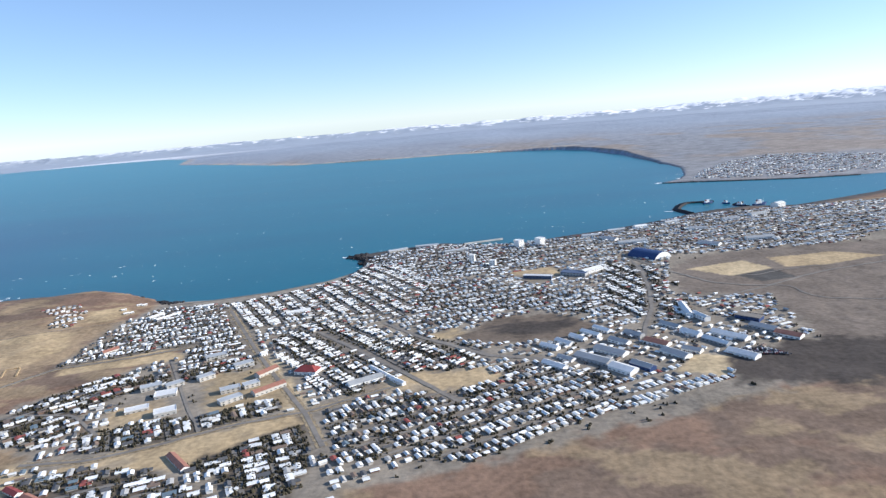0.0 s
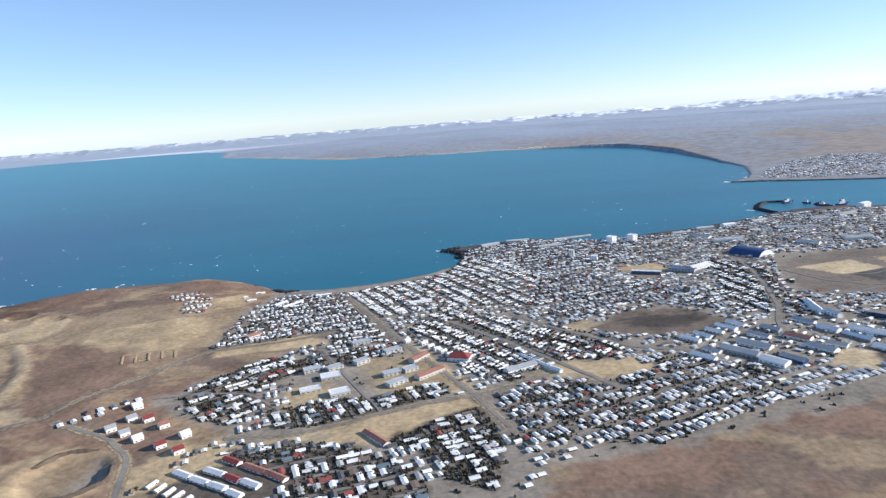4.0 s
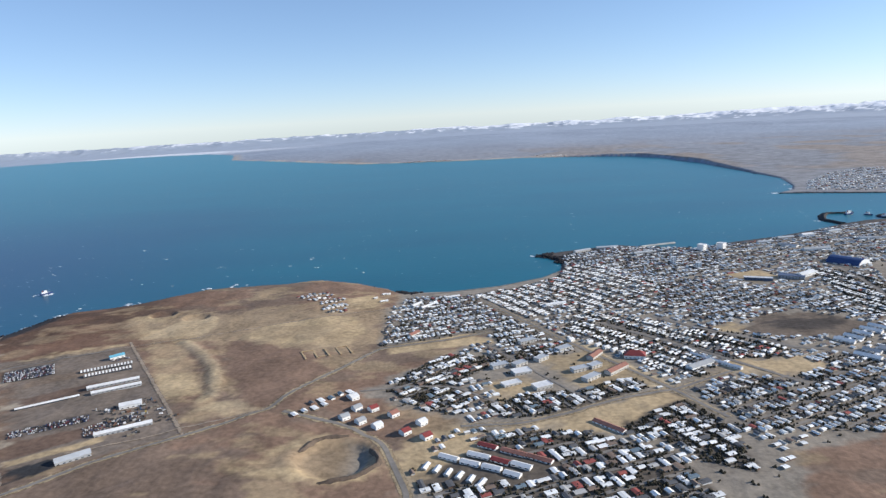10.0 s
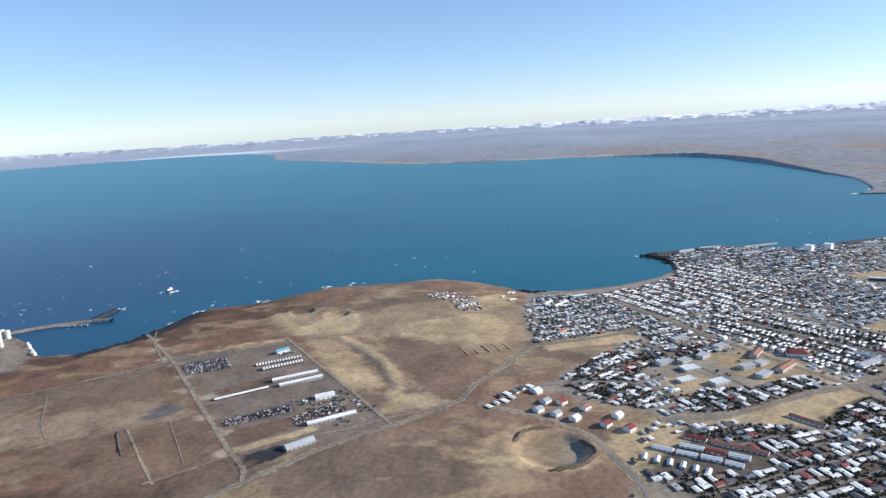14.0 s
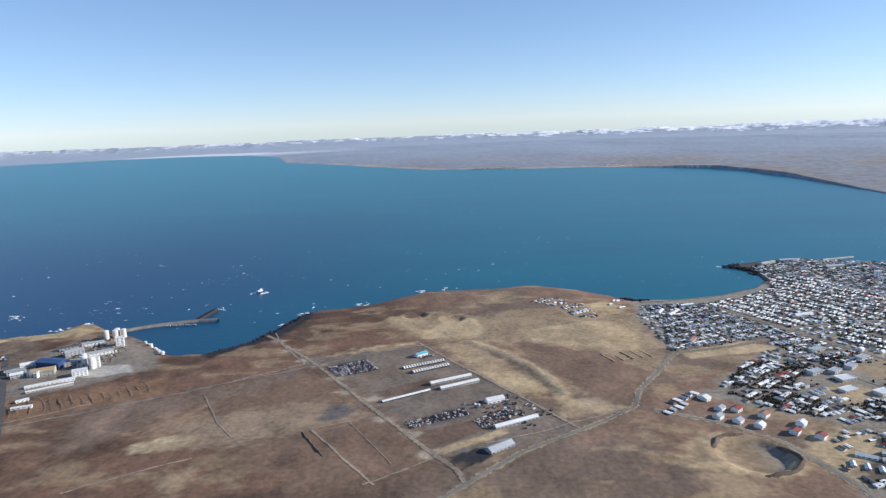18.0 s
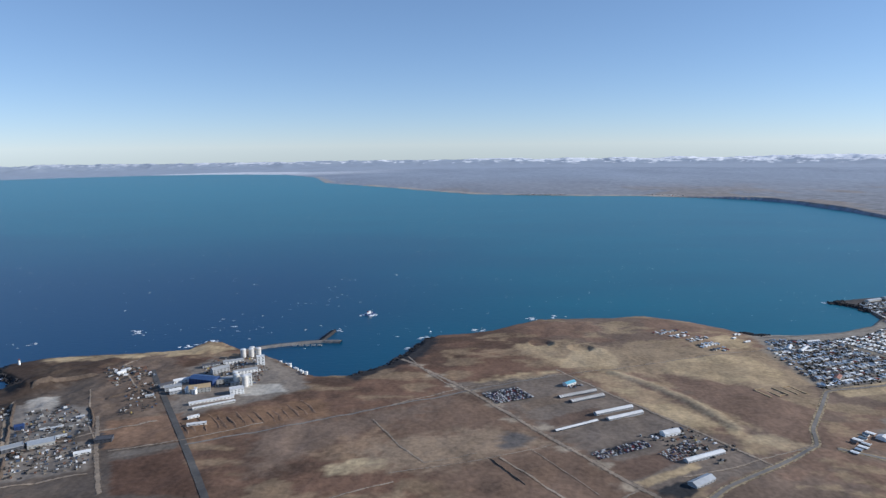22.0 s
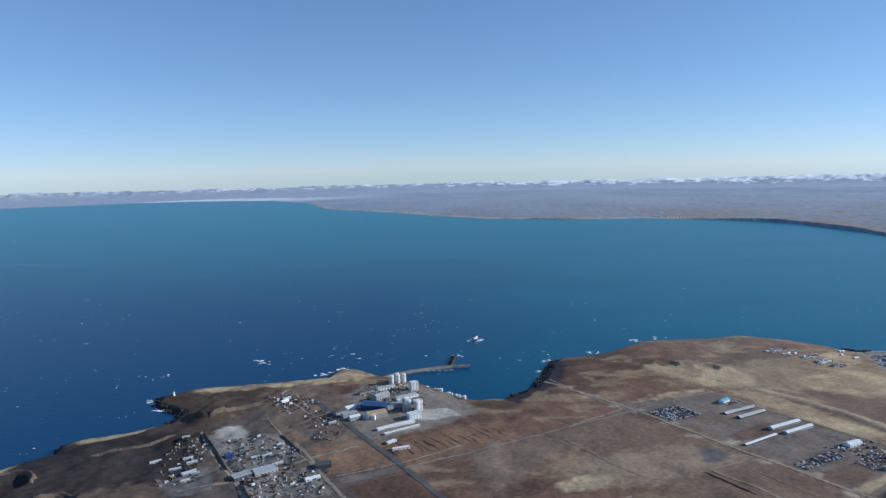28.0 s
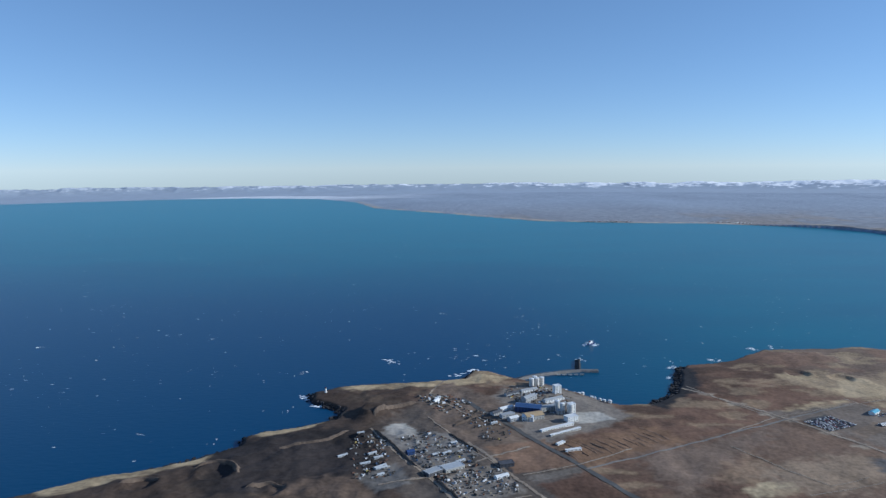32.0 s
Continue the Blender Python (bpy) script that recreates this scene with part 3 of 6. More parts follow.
YARDS = [(d[0], (0.125, 0.105, 0.085), 1.5) for d in NEAR_DISTRICTS] + [(d[0], (0.22, 0.19, 0.155), 3) for d in FAR_DISTRICTS[:9]]


def cover(x, y):
    n1, n2 = fbm(x * 0.03, y * 0.05, 21, 6), fbm(x * 0.06, y * 0.12, 22, 6)
    n3 = vnoise(x * 0.45, y * 0.6, 23)
    col = np.empty((*np.shape(x), 3))
    f = (0.85 * smooth(0.47, 0.55, n1))[..., None]
    col[:] = np.array(HEATH) * (1 - f) + np.array(HEATH_RED) * f
    f = (smooth(0.53, 0.6, n2) * 0.55)[..., None]
    col[:] = col * (1 - f) + np.array(STRAW) * 0.8 * f
    # redder heath towards the harbour
    f = (smooth(-215, -265, x) * 0.8)[..., None]
    red = np.array((0.125, 0.076, 0.053)) + (np.array((0.215, 0.127, 0.086)) - np.array((0.125, 0.076, 0.053))) * smooth(0.44, 0.58, n1)[..., None]
    red = red + (np.array((0.36, 0.26, 0.165)) - red) * (smooth(0.57, 0.64, n2) * 0.7)[..., None]
    col[:] = col * (1 - f) + 0.8 * red * f
    # bare ground on the northern half
    f = (smooth(-420, -450, x) * 0.85)[..., None]
    col[:] = col * (1 - f) + np.array((0.07, 0.053, 0.042)) * f
    wx, wy = x + 5 * (n2 - 0.5), y + 5 * (vnoise(x * 0.2, y * 0.2, 31) - 0.5)
    for poly, c, soft in COVER[:1] + YARDS + COVER[1:]:
        px, py = [p[0] for p in poly], [p[1] for p in poly]
        m = (x > min(px) - 15) & (x < max(px) + 15) & (y > min(py) - 15) & (y < max(py) + 15)
        if not m.any():
            continue
        xx, yy = (wx[m], wy[m]) if soft > 1.5 else (x[m], y[m])
        d = np.where(inside(poly, xx, yy), 1, -1) * edge_distance(poly, xx, yy)
        w = smooth(-soft * 0.5, soft * 0.5, d + soft * 0.9 * (n3[m] - 0.5))[:, None]
        if c in (STRAW, PALE) and soft > 1.5:
            w = w * (0.55 + 0.45 * smooth(0.42, 0.5, n2[m]))[:, None]
        col[m] = col[m] * (1 - w) + np.array(c) * w
    # plain beyond the bay: warm lava near the shore, distance haze painted in blue-grey farther off, with a pale beach
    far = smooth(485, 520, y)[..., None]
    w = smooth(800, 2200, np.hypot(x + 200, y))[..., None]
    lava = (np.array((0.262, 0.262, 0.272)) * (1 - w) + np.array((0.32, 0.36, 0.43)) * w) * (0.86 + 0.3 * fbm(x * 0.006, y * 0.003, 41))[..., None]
    tan = (smooth(0.5, 0.66, fbm(x * 0.012, y * 0.008, 42)) * smooth(1700, 1000, y))[..., None]
    lava = lava * (1 - tan) + np.array((0.31, 0.27, 0.24)) * tan
    shore = (smooth(34, 12, edge_distance(FAR_SHORE[10:24], x, y, False)) * smooth(0.3, 0.55, fbm(x * 0.02, y * 0.02, 44)) * (y > 1100))[..., None]
    lava = lava * (1 - shore) + np.array((0.46, 0.4, 0.34)) * shore
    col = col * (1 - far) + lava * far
    sc = (smooth(3.2, 1.0, edge_distance(BERM, x, y, False) + 1.5 * (n3 - 0.5)) * 0.7)[..., None]
    col = col * (1 - sc) + np.array((0.46, 0.37, 0.24)) * sc
    # pale scrapes beside the long track
    for k, (cx, cy) in enumerate(((-301, 229), (-292, 217), (-285, 204), (-276, 198), (-268, 185), (-262, 172), (-252, 166), (-246, 150), (-236, 140), (-231, 127))):
        q = np.hypot((x - cx) * 0.7, y - cy)
        sc = (smooth(3.2, 1.2, q + 2.5 * (n3 - 0.5)) * 0.8)[..., None]
        col = col * (1 - sc) + np.array((0.42, 0.35, 0.26)) * sc
    # streaks of snow on the far left coast
    snow = (smooth(2300, 2700, y) * smooth(-500, -1100, x) * smooth(0.45, 0.6, fbm(x * 0.002, y * 0.01, 43)))[..., None]
    return col * (1 - snow) + np.array((0.7, 0.72, 0.76)) * snow


def spaced(*stops):
    out = []
    for a, b, n in stops:
        out.append(np.linspace(a, b, n, endpoint=False))
    return np.concatenate(out + [[stops[-1][1]]])


GX = spaced((-4600, -1600, 60), (-1600, -640, 90), (-640, 230, 680), (230, 420, 60), (420, 1500, 90), (1500, 4600, 60))
GY = spaced((-600, -150, 30), (-150, 90, 60), (90, 330, 200), (330, 470, 70), (470, 640, 60), (640, 1320, 130), (1320, 2600, 60), (2600, 4300, 45))
XX, YY = np.meshgrid(GX, GY)
ZZ = height(XX, YY)
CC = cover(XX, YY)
beach = (smooth(1.2, 0.6, ZZ - bend(XX, YY)) * smooth(-140, -132, XX) * (YY < 520))[..., None]
CC = CC * (1 - beach) + (np.array((0.3, 0.265, 0.22)) + (np.array((0.1, 0.09, 0.085)) - np.array((0.3, 0.265, 0.22))) * smooth(-58, -48, XX)[..., None]) * beach
lowland = (smooth(0.9, 0.2, ZZ - bend(XX, YY)) * smooth(-135, -150, XX) * (YY < 520))[..., None]
CC = CC * (1 - lowland) + np.array((0.03, 0.028, 0.03)) * lowland
# bluff face is pale blue-grey: distance haze painted over dark basalt
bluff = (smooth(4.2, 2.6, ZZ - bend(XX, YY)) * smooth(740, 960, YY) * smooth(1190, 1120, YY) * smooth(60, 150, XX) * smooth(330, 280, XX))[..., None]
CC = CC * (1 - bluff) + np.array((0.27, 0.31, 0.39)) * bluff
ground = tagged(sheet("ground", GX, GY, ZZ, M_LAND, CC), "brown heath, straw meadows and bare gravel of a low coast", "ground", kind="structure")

# ---- the sea ----
SX = spaced((-4600, -700, 60), (-700, 500, 60), (500, 4600, 60))
SY = spaced((-600, 600, 30), (600, 4300, 120))
SXX, SYY = np.meshgrid(SX, SY)
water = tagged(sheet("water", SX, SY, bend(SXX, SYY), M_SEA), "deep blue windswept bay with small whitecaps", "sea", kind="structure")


# ---- mountains ----
def mountains():
    az, rr = np.radians(np.linspace(-58, 56, 1000)), np.linspace(3250, 4780, 64)
    A, R = np.meshgrid(az, rr)
    x, y = -200 + R * np.sin(A), -40 + R * np.cos(A)
    a = np.degrees(A)
    ridge = 1 - abs(2 * fbm(a * 0.23, R * 0.0022, 51, 5) - 1)
    detail = 1 - abs(2 * fbm(a * 0.9, R * 0.008, 54, 4) - 1)
    crest = np.interp(a, [-56, -44, -36, -28, -20, -10, 0, 10, 20, 28, 34, 45, 56], [80, 76, 66, 58, 56, 60, 61, 64, 67, 78, 86, 80, 60])
    foot = smooth(3200, 4150, R)
    h = crest * (0.3 * foot + (0.14 + 0.42 * ridge + 0.22 * detail) * smooth(3950, 4430, R)) * smooth(4800, 4560, R)
    z = bend(x, y) - 1 + 3 * smooth(3250, 3500, R) + h
    streak = fbm(a * 1.6, h * 0.14, 57, 4) + 0.35 * (fbm(a * 6.0, h * 0.3, 58, 3) - 0.5)
    snowy = smooth(0.5, 0.62, h / crest * 0.62 + 0.75 * (streak - 0.5) + 0.14 * smooth(-6, 12, a) + 0.06 * smooth(16, 34, a)) * smooth(3980, 4080, R) * (0.45 + 0.5 * smooth(-34, -8, a))
    # the range's distance haze is painted into its rock colour
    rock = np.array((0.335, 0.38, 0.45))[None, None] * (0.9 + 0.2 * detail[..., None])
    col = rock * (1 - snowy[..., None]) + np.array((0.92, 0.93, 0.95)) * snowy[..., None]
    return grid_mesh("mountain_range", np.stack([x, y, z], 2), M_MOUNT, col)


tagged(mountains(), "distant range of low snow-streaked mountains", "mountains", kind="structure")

# ---- roads ----
def resample(pts, step=1.5):
    out = []
    for (x0, y0), (x1, y1) in zip(pts, pts[1:]):
        n = max(1, int(math.hypot(x1 - x0, y1 - y0) / step))
        out += [(x0 + (x1 - x0) * i / n, y0 + (y1 - y0) * i / n) for i in range(n)]
    out.append(pts[-1])
    q = np.array(out)
    for _ in range(4):
        q[1:-1] = (q[:-2] + 2 * q[1:-1] + q[2:]) / 4
    return q


LINES = []


def strip(name, pts, width, mat, label, lift=0.11, kind="structure"):
    LINES.append((pts, width))
    q = resample(pts)
    t = np.gradient(q, axis=0)
    t /= np.linalg.norm(t, axis=1)[:, None] + 1e-9
    nrm = np.stack([-t[:, 1], t[:, 0]], 1)
    rows = []
    ragged = 0.3 if mat == M_TRACK else 0.12
    for s in (-1, -0.35, 0.35, 1):
        p = q + nrm * s * width / 2 * (1 + ragged * (2 * fbm(q[:, :1] * 0.4, q[:, 1:] * 0.4 + 9 * s, 71, 3) - 1))
        rows.append(np.column_stack([p, height(p[:, 0], p[:, 1]) + lift]))
    worn = np.repeat(np.repeat(np.array((0.0, 0.75, 0.75, 0.0))[:, None, None], len(q), 1), 3, 2)
    return tagged(grid_mesh(name, np.stack(rows), mat, worn), label, "road", kind=kind)


TARRED = "grey asphalt road through the open land"
for pts, w in (
    ([(-300, 30), (-262, 70), (-238, 93), (-224, 106), (-213, 118), (-203, 128), (-184, 141), (-165, 156), (-161, 168), (-146, 192), (-137, 207), (-112, 214), (-95, 222)], 1.2),
    ([(-160, 154), (-139, 145), (-128, 134), (-120, 110), (-118, 80)], 1.4),
    ([(-418, 220), (-411, 209), (-384, 169), (-359, 131), (-340, 101), (-325, 78)], 2.2),
    ([(-370, 148), (-337, 166), (-301, 186), (-277, 199), (-241, 218)], 1.0),
    ([(-95, 264), (-79, 231), (-66, 204), (-55, 183), (-42, 159), (-34, 140)], 1.3),
    ([(-51, 226), (-35, 205), (-15, 178), (-2, 160)], 1.6),
    ([(-28, 232), (-12, 210), (8, 190), (28, 183)], 1.8),
    ([(82, 303), (80.7, 278), (74.6, 247), (68, 222.4), (61, 207), (56, 191)], 1.4),
    ([(83, 300), (88.7, 279), (100, 251), (108.6, 243), (118.7, 240), (133, 249), (150, 256), (200, 268)], 1.2),
    ([(78.8, 233.4), (90, 233), (99, 232.2), (114.5, 238), (118.7, 240)], 1.0),
    ([(112, 259), (120, 256), (133, 262), (150, 264)], 0.8),
    ([(118.7, 240), (124.4, 238), (124.3, 226), (128, 220.5), (150, 214)], 0.8),
    ([(-98, 209), (-75, 165), (-68, 154)], 0.9),
    ([(-139, 169), (-124, 172), (-109, 169), (-95, 155)], 1.0),
    ([(-107, 142), (-90, 142), (-77, 147), (-60, 155), (-42, 160), (-20, 172)], 1.2),
    ([(-66, 306), (-88, 293), (-112, 287), (-130, 284)], 1.5),
):
    strip("road", pts, w, M_TARROAD if pts[0][0] == -418 else M_ASPHALT, TARRED)
    if pts[0][0] in (-300, -160, -95, -107):
        strip("road_verge", pts, w * 2.4, M_VERGE, "dry straw-coloured verge along the road", 0.06)
DIRTY = "pale unpaved gravel track over the heath"
for pts, w in (
    ([(-310, 240), (-279, 200), (-250, 158), (-228, 126), (-222, 119), (-219, 110)], 1.9),
    ([(-310, 181), (-283, 200), (-241, 218)], 0.9),
    ([(-241, 225), (-203, 168), (-185, 141)], 1.4),
    ([(-241, 218), (-212, 228), (-185, 240), (-166, 248), (-139, 260)], 0.9),
    ([(-350, 100), (-338, 104), (-325, 107)], 0.7),
    ([(-454, 182), (-442, 161), (-424, 136), (-410, 110)], 1.3),
    ([(-427, 247), (-433, 222), (-415, 200), (-405, 190)], 1.0),
    ([(-450, 174), (-437, 157), (-428, 144), (-415, 122)], 0.9),
    ([(-443, 133), (-427, 138), (-411, 151), (-389, 167)], 1.5),
    ([(-431, 195), (-410, 160), (-401, 149)], 0.7),
    ([(-267, 143), (-256, 128), (-243.4, 111.6)], 1.0),
    ([(-258, 151), (-246, 132), (-240, 122)], 0.35),
    ([(-300, 132), (-285.4, 136.4), (-268.3, 143.4), (-250, 152.6)], 0.6),
    ([(-246.5, 111.7), (-237, 118), (-229, 124.4)], 0.9),
    ([(-311.4, 171), (-298.4, 148.5), (-290.2, 138.7)], 0.8),
    ([(-290.2, 138.7), (-274, 145.7)], 0.6),
    ([(-326, 110), (-312, 119), (-298, 127)], 0.8),
    ([(-413, 170), (-404, 155), (-397.6, 143.5), (-389, 130), (-380, 116)], 1.7),
    ([(-411, 118), (-400, 124), (-391, 128)], 1.0),
    ([(-393, 142.6), (-382, 147), (-373, 151), (-362, 158), (-350, 166.7)], 0.9),
    ([(-283, 200), (-300, 226), (-307, 243)], 0.8),
    ([(-165, 156), (-178, 150), (-200, 138), (-214, 133)], 0.9),
):
    strip("track", pts, w, M_TRACK, DIRTY)


# ---- houses ----
def house_bodies(w, l, h, rise):
    """Walls up to the gables, and the roof as two thick slopes with eaves; both about the middle of the base."""
    x, y = w / 2, l / 2
    wall_v = [(-x, -y, -0.5), (x, -y, -0.5), (x, y, -0.5), (-x, y, -0.5), (-x, -y, h), (x, -y, h), (x, y, h), (-x, y, h), (0, -y, h + rise), (0, y, h + rise)]
    wall_f = [(0, 1, 5, 8, 4), (2, 3, 7, 9, 6), (1, 2, 6, 5), (3, 0, 4, 7)]
    e, t = 0.12, 0.07
    X, Y, k = x + e, y + e, rise * (x + e) / x
    roof_v = []
    for up in (0.01, t):
        roof_v += [(-X, -Y, h + rise - k + up), (0, -Y, h + rise + up), (X, -Y, h + rise - k + up), (-X, Y, h + rise - k + up), (0, Y, h + rise + up), (X, Y, h + rise - k + up)]
    roof_f = [(6, 7, 10, 9), (7, 8, 11, 10), (1, 0, 3, 4), (2, 1, 4, 5), (0, 1, 7, 6), (1, 2, 8, 7), (4, 3, 9, 10), (5, 4, 10, 11), (3, 0, 6, 9), (2, 5, 11, 8)]
    return wall_v, wall_f, roof_v, roof_f


BUILT_UP = [(-115.9, 128.0), (-104.9, 133.5), (-100.7, 131.8), (-82.5, 119.5), (-89.6, 112.0), (-116.1, 113.5), (-119.7, 123.1)]  # taken by the long houses
OPEN = [c[0] for c in COVER[1:16]] + [BUILT_UP]


def free_ground(x, y):
    """True where no road, meadow or yard lies."""
    ok = np.ones(np.shape(x), bool)
    for poly in OPEN:
        ok &= ~inside(poly, x, y)
    for pts, w in LINES:
        ok &= edge_distance(pts, x, y, False) > w / 2 + 1.0
    return ok


def plots(poly, angle, rows, step, gap=0.12, seed=1):
    """House plots in rows of the given spacing inside an outline: x, y and heading."""
    rnd = random.Random(seed)
    c, s = math.cos(radians(angle)), math.sin(radians(angle))
    u = [x * c + y * s for x, y in poly]
    v = [-x * s + y * c for x, y in poly]
    out, b, k = [], min(v) + rows * 0.4, 0
    while b < max(v):
        a = min(u) + rnd.random() * step
        while a < max(u):
            x, y = a * c - b * s, a * s + b * c
            if bool(inside(poly, np.array(x), np.array(y))) and rnd.random() > gap:
                out.append((x + rnd.uniform(-0.14, 0.14), y + rnd.uniform(-0.14, 0.14), radians(angle) + (0 if rnd.random() < 0.82 else math.pi / 2) + rnd.uniform(-0.04, 0.04)))
            a += step * rnd.uniform(0.85, 1.25)
        k += 1
        b += rows * (0.66 if k % 2 else 1.34)
    q = np.array(out)
    return [o for o, ok in zip(out, free_ground(q[:, 0], q[:, 1])) if ok]


def streets(poly, angle, rows, width=1.15):
    """Asphalt strips between every second pair of house rows."""
    c, s = math.cos(radians(angle)), math.sin(radians(angle))
    u = [x * c + y * s for x, y in poly]
    v = [-x * s + y * c for x, y in poly]
    V, F = [], []
    b = min(v) + rows * 0.4 + rows * 0.66 + rows * 0.67
    while b < max(v):
        a, run = min(u), []
        while a < max(u) + 1.5:
            x, y = a * c - b * s, a * s + b * c
            if bool(inside(poly, np.array(x), np.array(y))) and not any(bool(inside(f, np.array(x), np.array(y))) for f in OPEN):
                run.append((x, y))
            else:
                if len(run) > 3:
                    q = np.array(run)
                    z = height(q[:, 0], q[:, 1]) + 0.13
                    o = len(V)
                    for (px, py), pz in zip(run, z):
                        V += [(px - s * width / 2, py + c * width / 2, pz), (px + s * width / 2, py - c * width / 2, pz)]
                    F += [(o + 2 * i, o + 2 * i + 1, o + 2 * i + 3, o + 2 * i + 2) for i in range(len(run) - 1)]
                run = []
            a += 1.5
        b += rows * 2
    if F:
        tagged(mesh_object("street", V, F, M_ASPHALT), "narrow asphalt residential street", "street", kind="structure")


def scrub(poly, n, seed):
    """Low dark bushes and bare garden trees scattered over an outline."""
    rnd = random.Random(seed)
    xs, ys = [p[0] for p in poly], [p[1] for p in poly]
    n = min(n, int(0.32 * (max(xs) - min(xs)) * (max(ys) - min(ys))))
    pts = [(rnd.uniform(min(xs), max(xs)), rnd.uniform(min(ys), max(ys))) for _ in range(n * 3)]
    a = np.array(pts)
    keep = inside(poly, a[:, 0], a[:, 1])
    a = a[keep]
    a = a[free_ground(a[:, 0], a[:, 1])][:n]
    z = height(a[:, 0], a[:, 1])
    V, F = [], []
    for (x, y), h in zip(a, z):
        for _ in range(rnd.choice((1, 2, 3))):
            r, k, o = rnd.uniform(0.18, 0.5), rnd.uniform(0.3, 0.85), len(V)
            px, py = x + rnd.uniform(-0.6, 0.6), y + rnd.uniform(-0.6, 0.6)
            ring = [(px + r * rnd.uniform(0.6, 1.3) * math.cos(t), py + r * rnd.uniform(0.6, 1.3) * math.sin(t)) for t in (0.3, 1.6, 2.8, 4.1, 5.3)]
            V += [(p, q, h - 0.1) for p, q in ring] + [(px + (p - px) * 0.8, py + (q - py) * 0.8, h + k * rnd.uniform(0.45, 0.8)) for p, q in ring] + [(px + rnd.uniform(-0.1, 0.1), py, h + k)]
            F += [(o + i, o + (i + 1) % 5, o + 5 + (i + 1) % 5, o + 5 + i) for i in range(5)] + [(o + 5 + i, o + 5 + (i + 1) % 5, o + 10) for i in range(5)]
    tagged(mesh_object("garden_scrub", V, F, M_SCRUB), "dark leafless garden bushes between the houses", "bushes", kind="stuff")


def house_thing(x, y, a, k):
    walls, roofs = HOUSE_KINDS[k]
    STANDING.append((x, y, 1.7))
    z = float(height(np.array(x), np.array(y)))
    ob = new("house")
    ob.matrix_basis = Matrix.Translation((x, y, z + 0.05)) @ Matrix.Rotation(a, 4, "Z")
    for name, me in (("wall", walls), ("roof", roofs)):
        p = new(name, me)
        p.parent = ob
    return tagged(ob, HOUSE_LABELS[k], "house", "houses in the town")


HOUSE_KINDS, HOUSE_LABELS, STANDING = [], [], []
for w, l, h, rise, lab in ((1.4, 2.3, 0.33, 0.16, "low detached house with a shallow gabled sheet roof"), (1.3, 1.8, 0.55, 0.26, "two-storey rendered house with a gabled roof"), (1.55, 2.7, 0.31, 0.07, "long low bungalow with a nearly flat roof"), (1.25, 3.3, 0.35, 0.15, "terraced row house with a long sheet roof"), (1.3, 2.4, 0.33, 0.12, "angled bungalow with a side wing and shallow sheet roof")):
    wv, wf, rv, rf = house_bodies(w, l, h, rise)
    if "wing" in lab:
        av, af, bv, bf = house_bodies(1.0, 1.7, h - 0.04, rise * 0.7)
        turn = lambda pts: [(0.95 - q, 0.55 + p, r) for p, q, r in pts]
        wf, rf = wf + [tuple(i + len(wv) for i in f) for f in af], rf + [tuple(i + len(rv) for i in f) for f in bf]
        wv, rv = wv + turn(av), rv + turn(bv)
    kinds = []
    for nm, v, f, mat in (("wall", wv, wf, M_WALL_ONE), ("roof", rv, rf, M_ROOF_ONE)):
        me = bpy.data.meshes.new(nm)
        me.from_pydata(v, [], f)
        me.materials.append(mat)
        kinds.append(me)
    HOUSE_KINDS.append(kinds)
    HOUSE_LABELS.append(lab)


def crowd(name, spots, label, seed, big=1.0):
    """Many far houses in one mesh of walls and one of roofs."""
    rnd = random.Random(seed)
    zs = height(np.array([s[0] for s in spots]), np.array([s[1] for s in spots]))
    STANDING.extend((q[0], q[1], 1.6) for q in spots)
    top = tagged(new(name), label, "houses", kind="stuff")
    data = {"wall": ([], []), "roof": ([], [])}
    for (x, y, a), z in zip(spots, zs):
        w, l = rnd.uniform(0.85, 1.3) * big, rnd.uniform(1.2, 2.1) * big
        wv, wf, rv, rf = house_bodies(w, l, rnd.choice((0.28, 0.32, 0.36, 0.55)) * big, rnd.uniform(0.1, 0.24) * big)
        c, s = math.cos(a), math.sin(a)
        for key, v, f in (("wall", wv, wf), ("roof", rv, rf)):
            V, F = data[key]
            o = len(V)
            V += [(x + p * c - q * s, y + p * s + q * c, z + 0.05 + r) for p, q, r in v]
            F += [tuple(i + o for i in face) for face in f]
    for key, mat in (("wall", M_WALL), ("roof", M_ROOF)):
        V, F = data[key]
        mesh_object(key, V, F, mat, top)
    return top


rnd = random.Random(7)
for i, (poly, ang, rows, step) in enumerate(NEAR_DISTRICTS):
    for x, y, a in plots(poly, ang, rows, step, seed=10 + i):
        house_thing(x, y, a + (math.pi / 2 if rnd.random() < 0.5 else 0), rnd.choice((0, 0, 1, 2, 2, 3, 4, 4)))
    streets(poly, ang, rows)
    scrub(poly, 650, 90 + i)
for i, (poly, ang, rows, step) in enumerate(FAR_DISTRICTS):
    crowd("town_houses", plots(poly, ang, rows * 0.92, step * 0.8, 0.05, seed=40 + i), "densely set white and grey houses of a coastal town", 60 + i, (2.0 if i > 14 else 1.25) if i > 13 else 1.0)
    if i < 12:
        streets(poly, ang, rows * 0.92, 0.9)
        scrub(poly, 800, 120 + i)


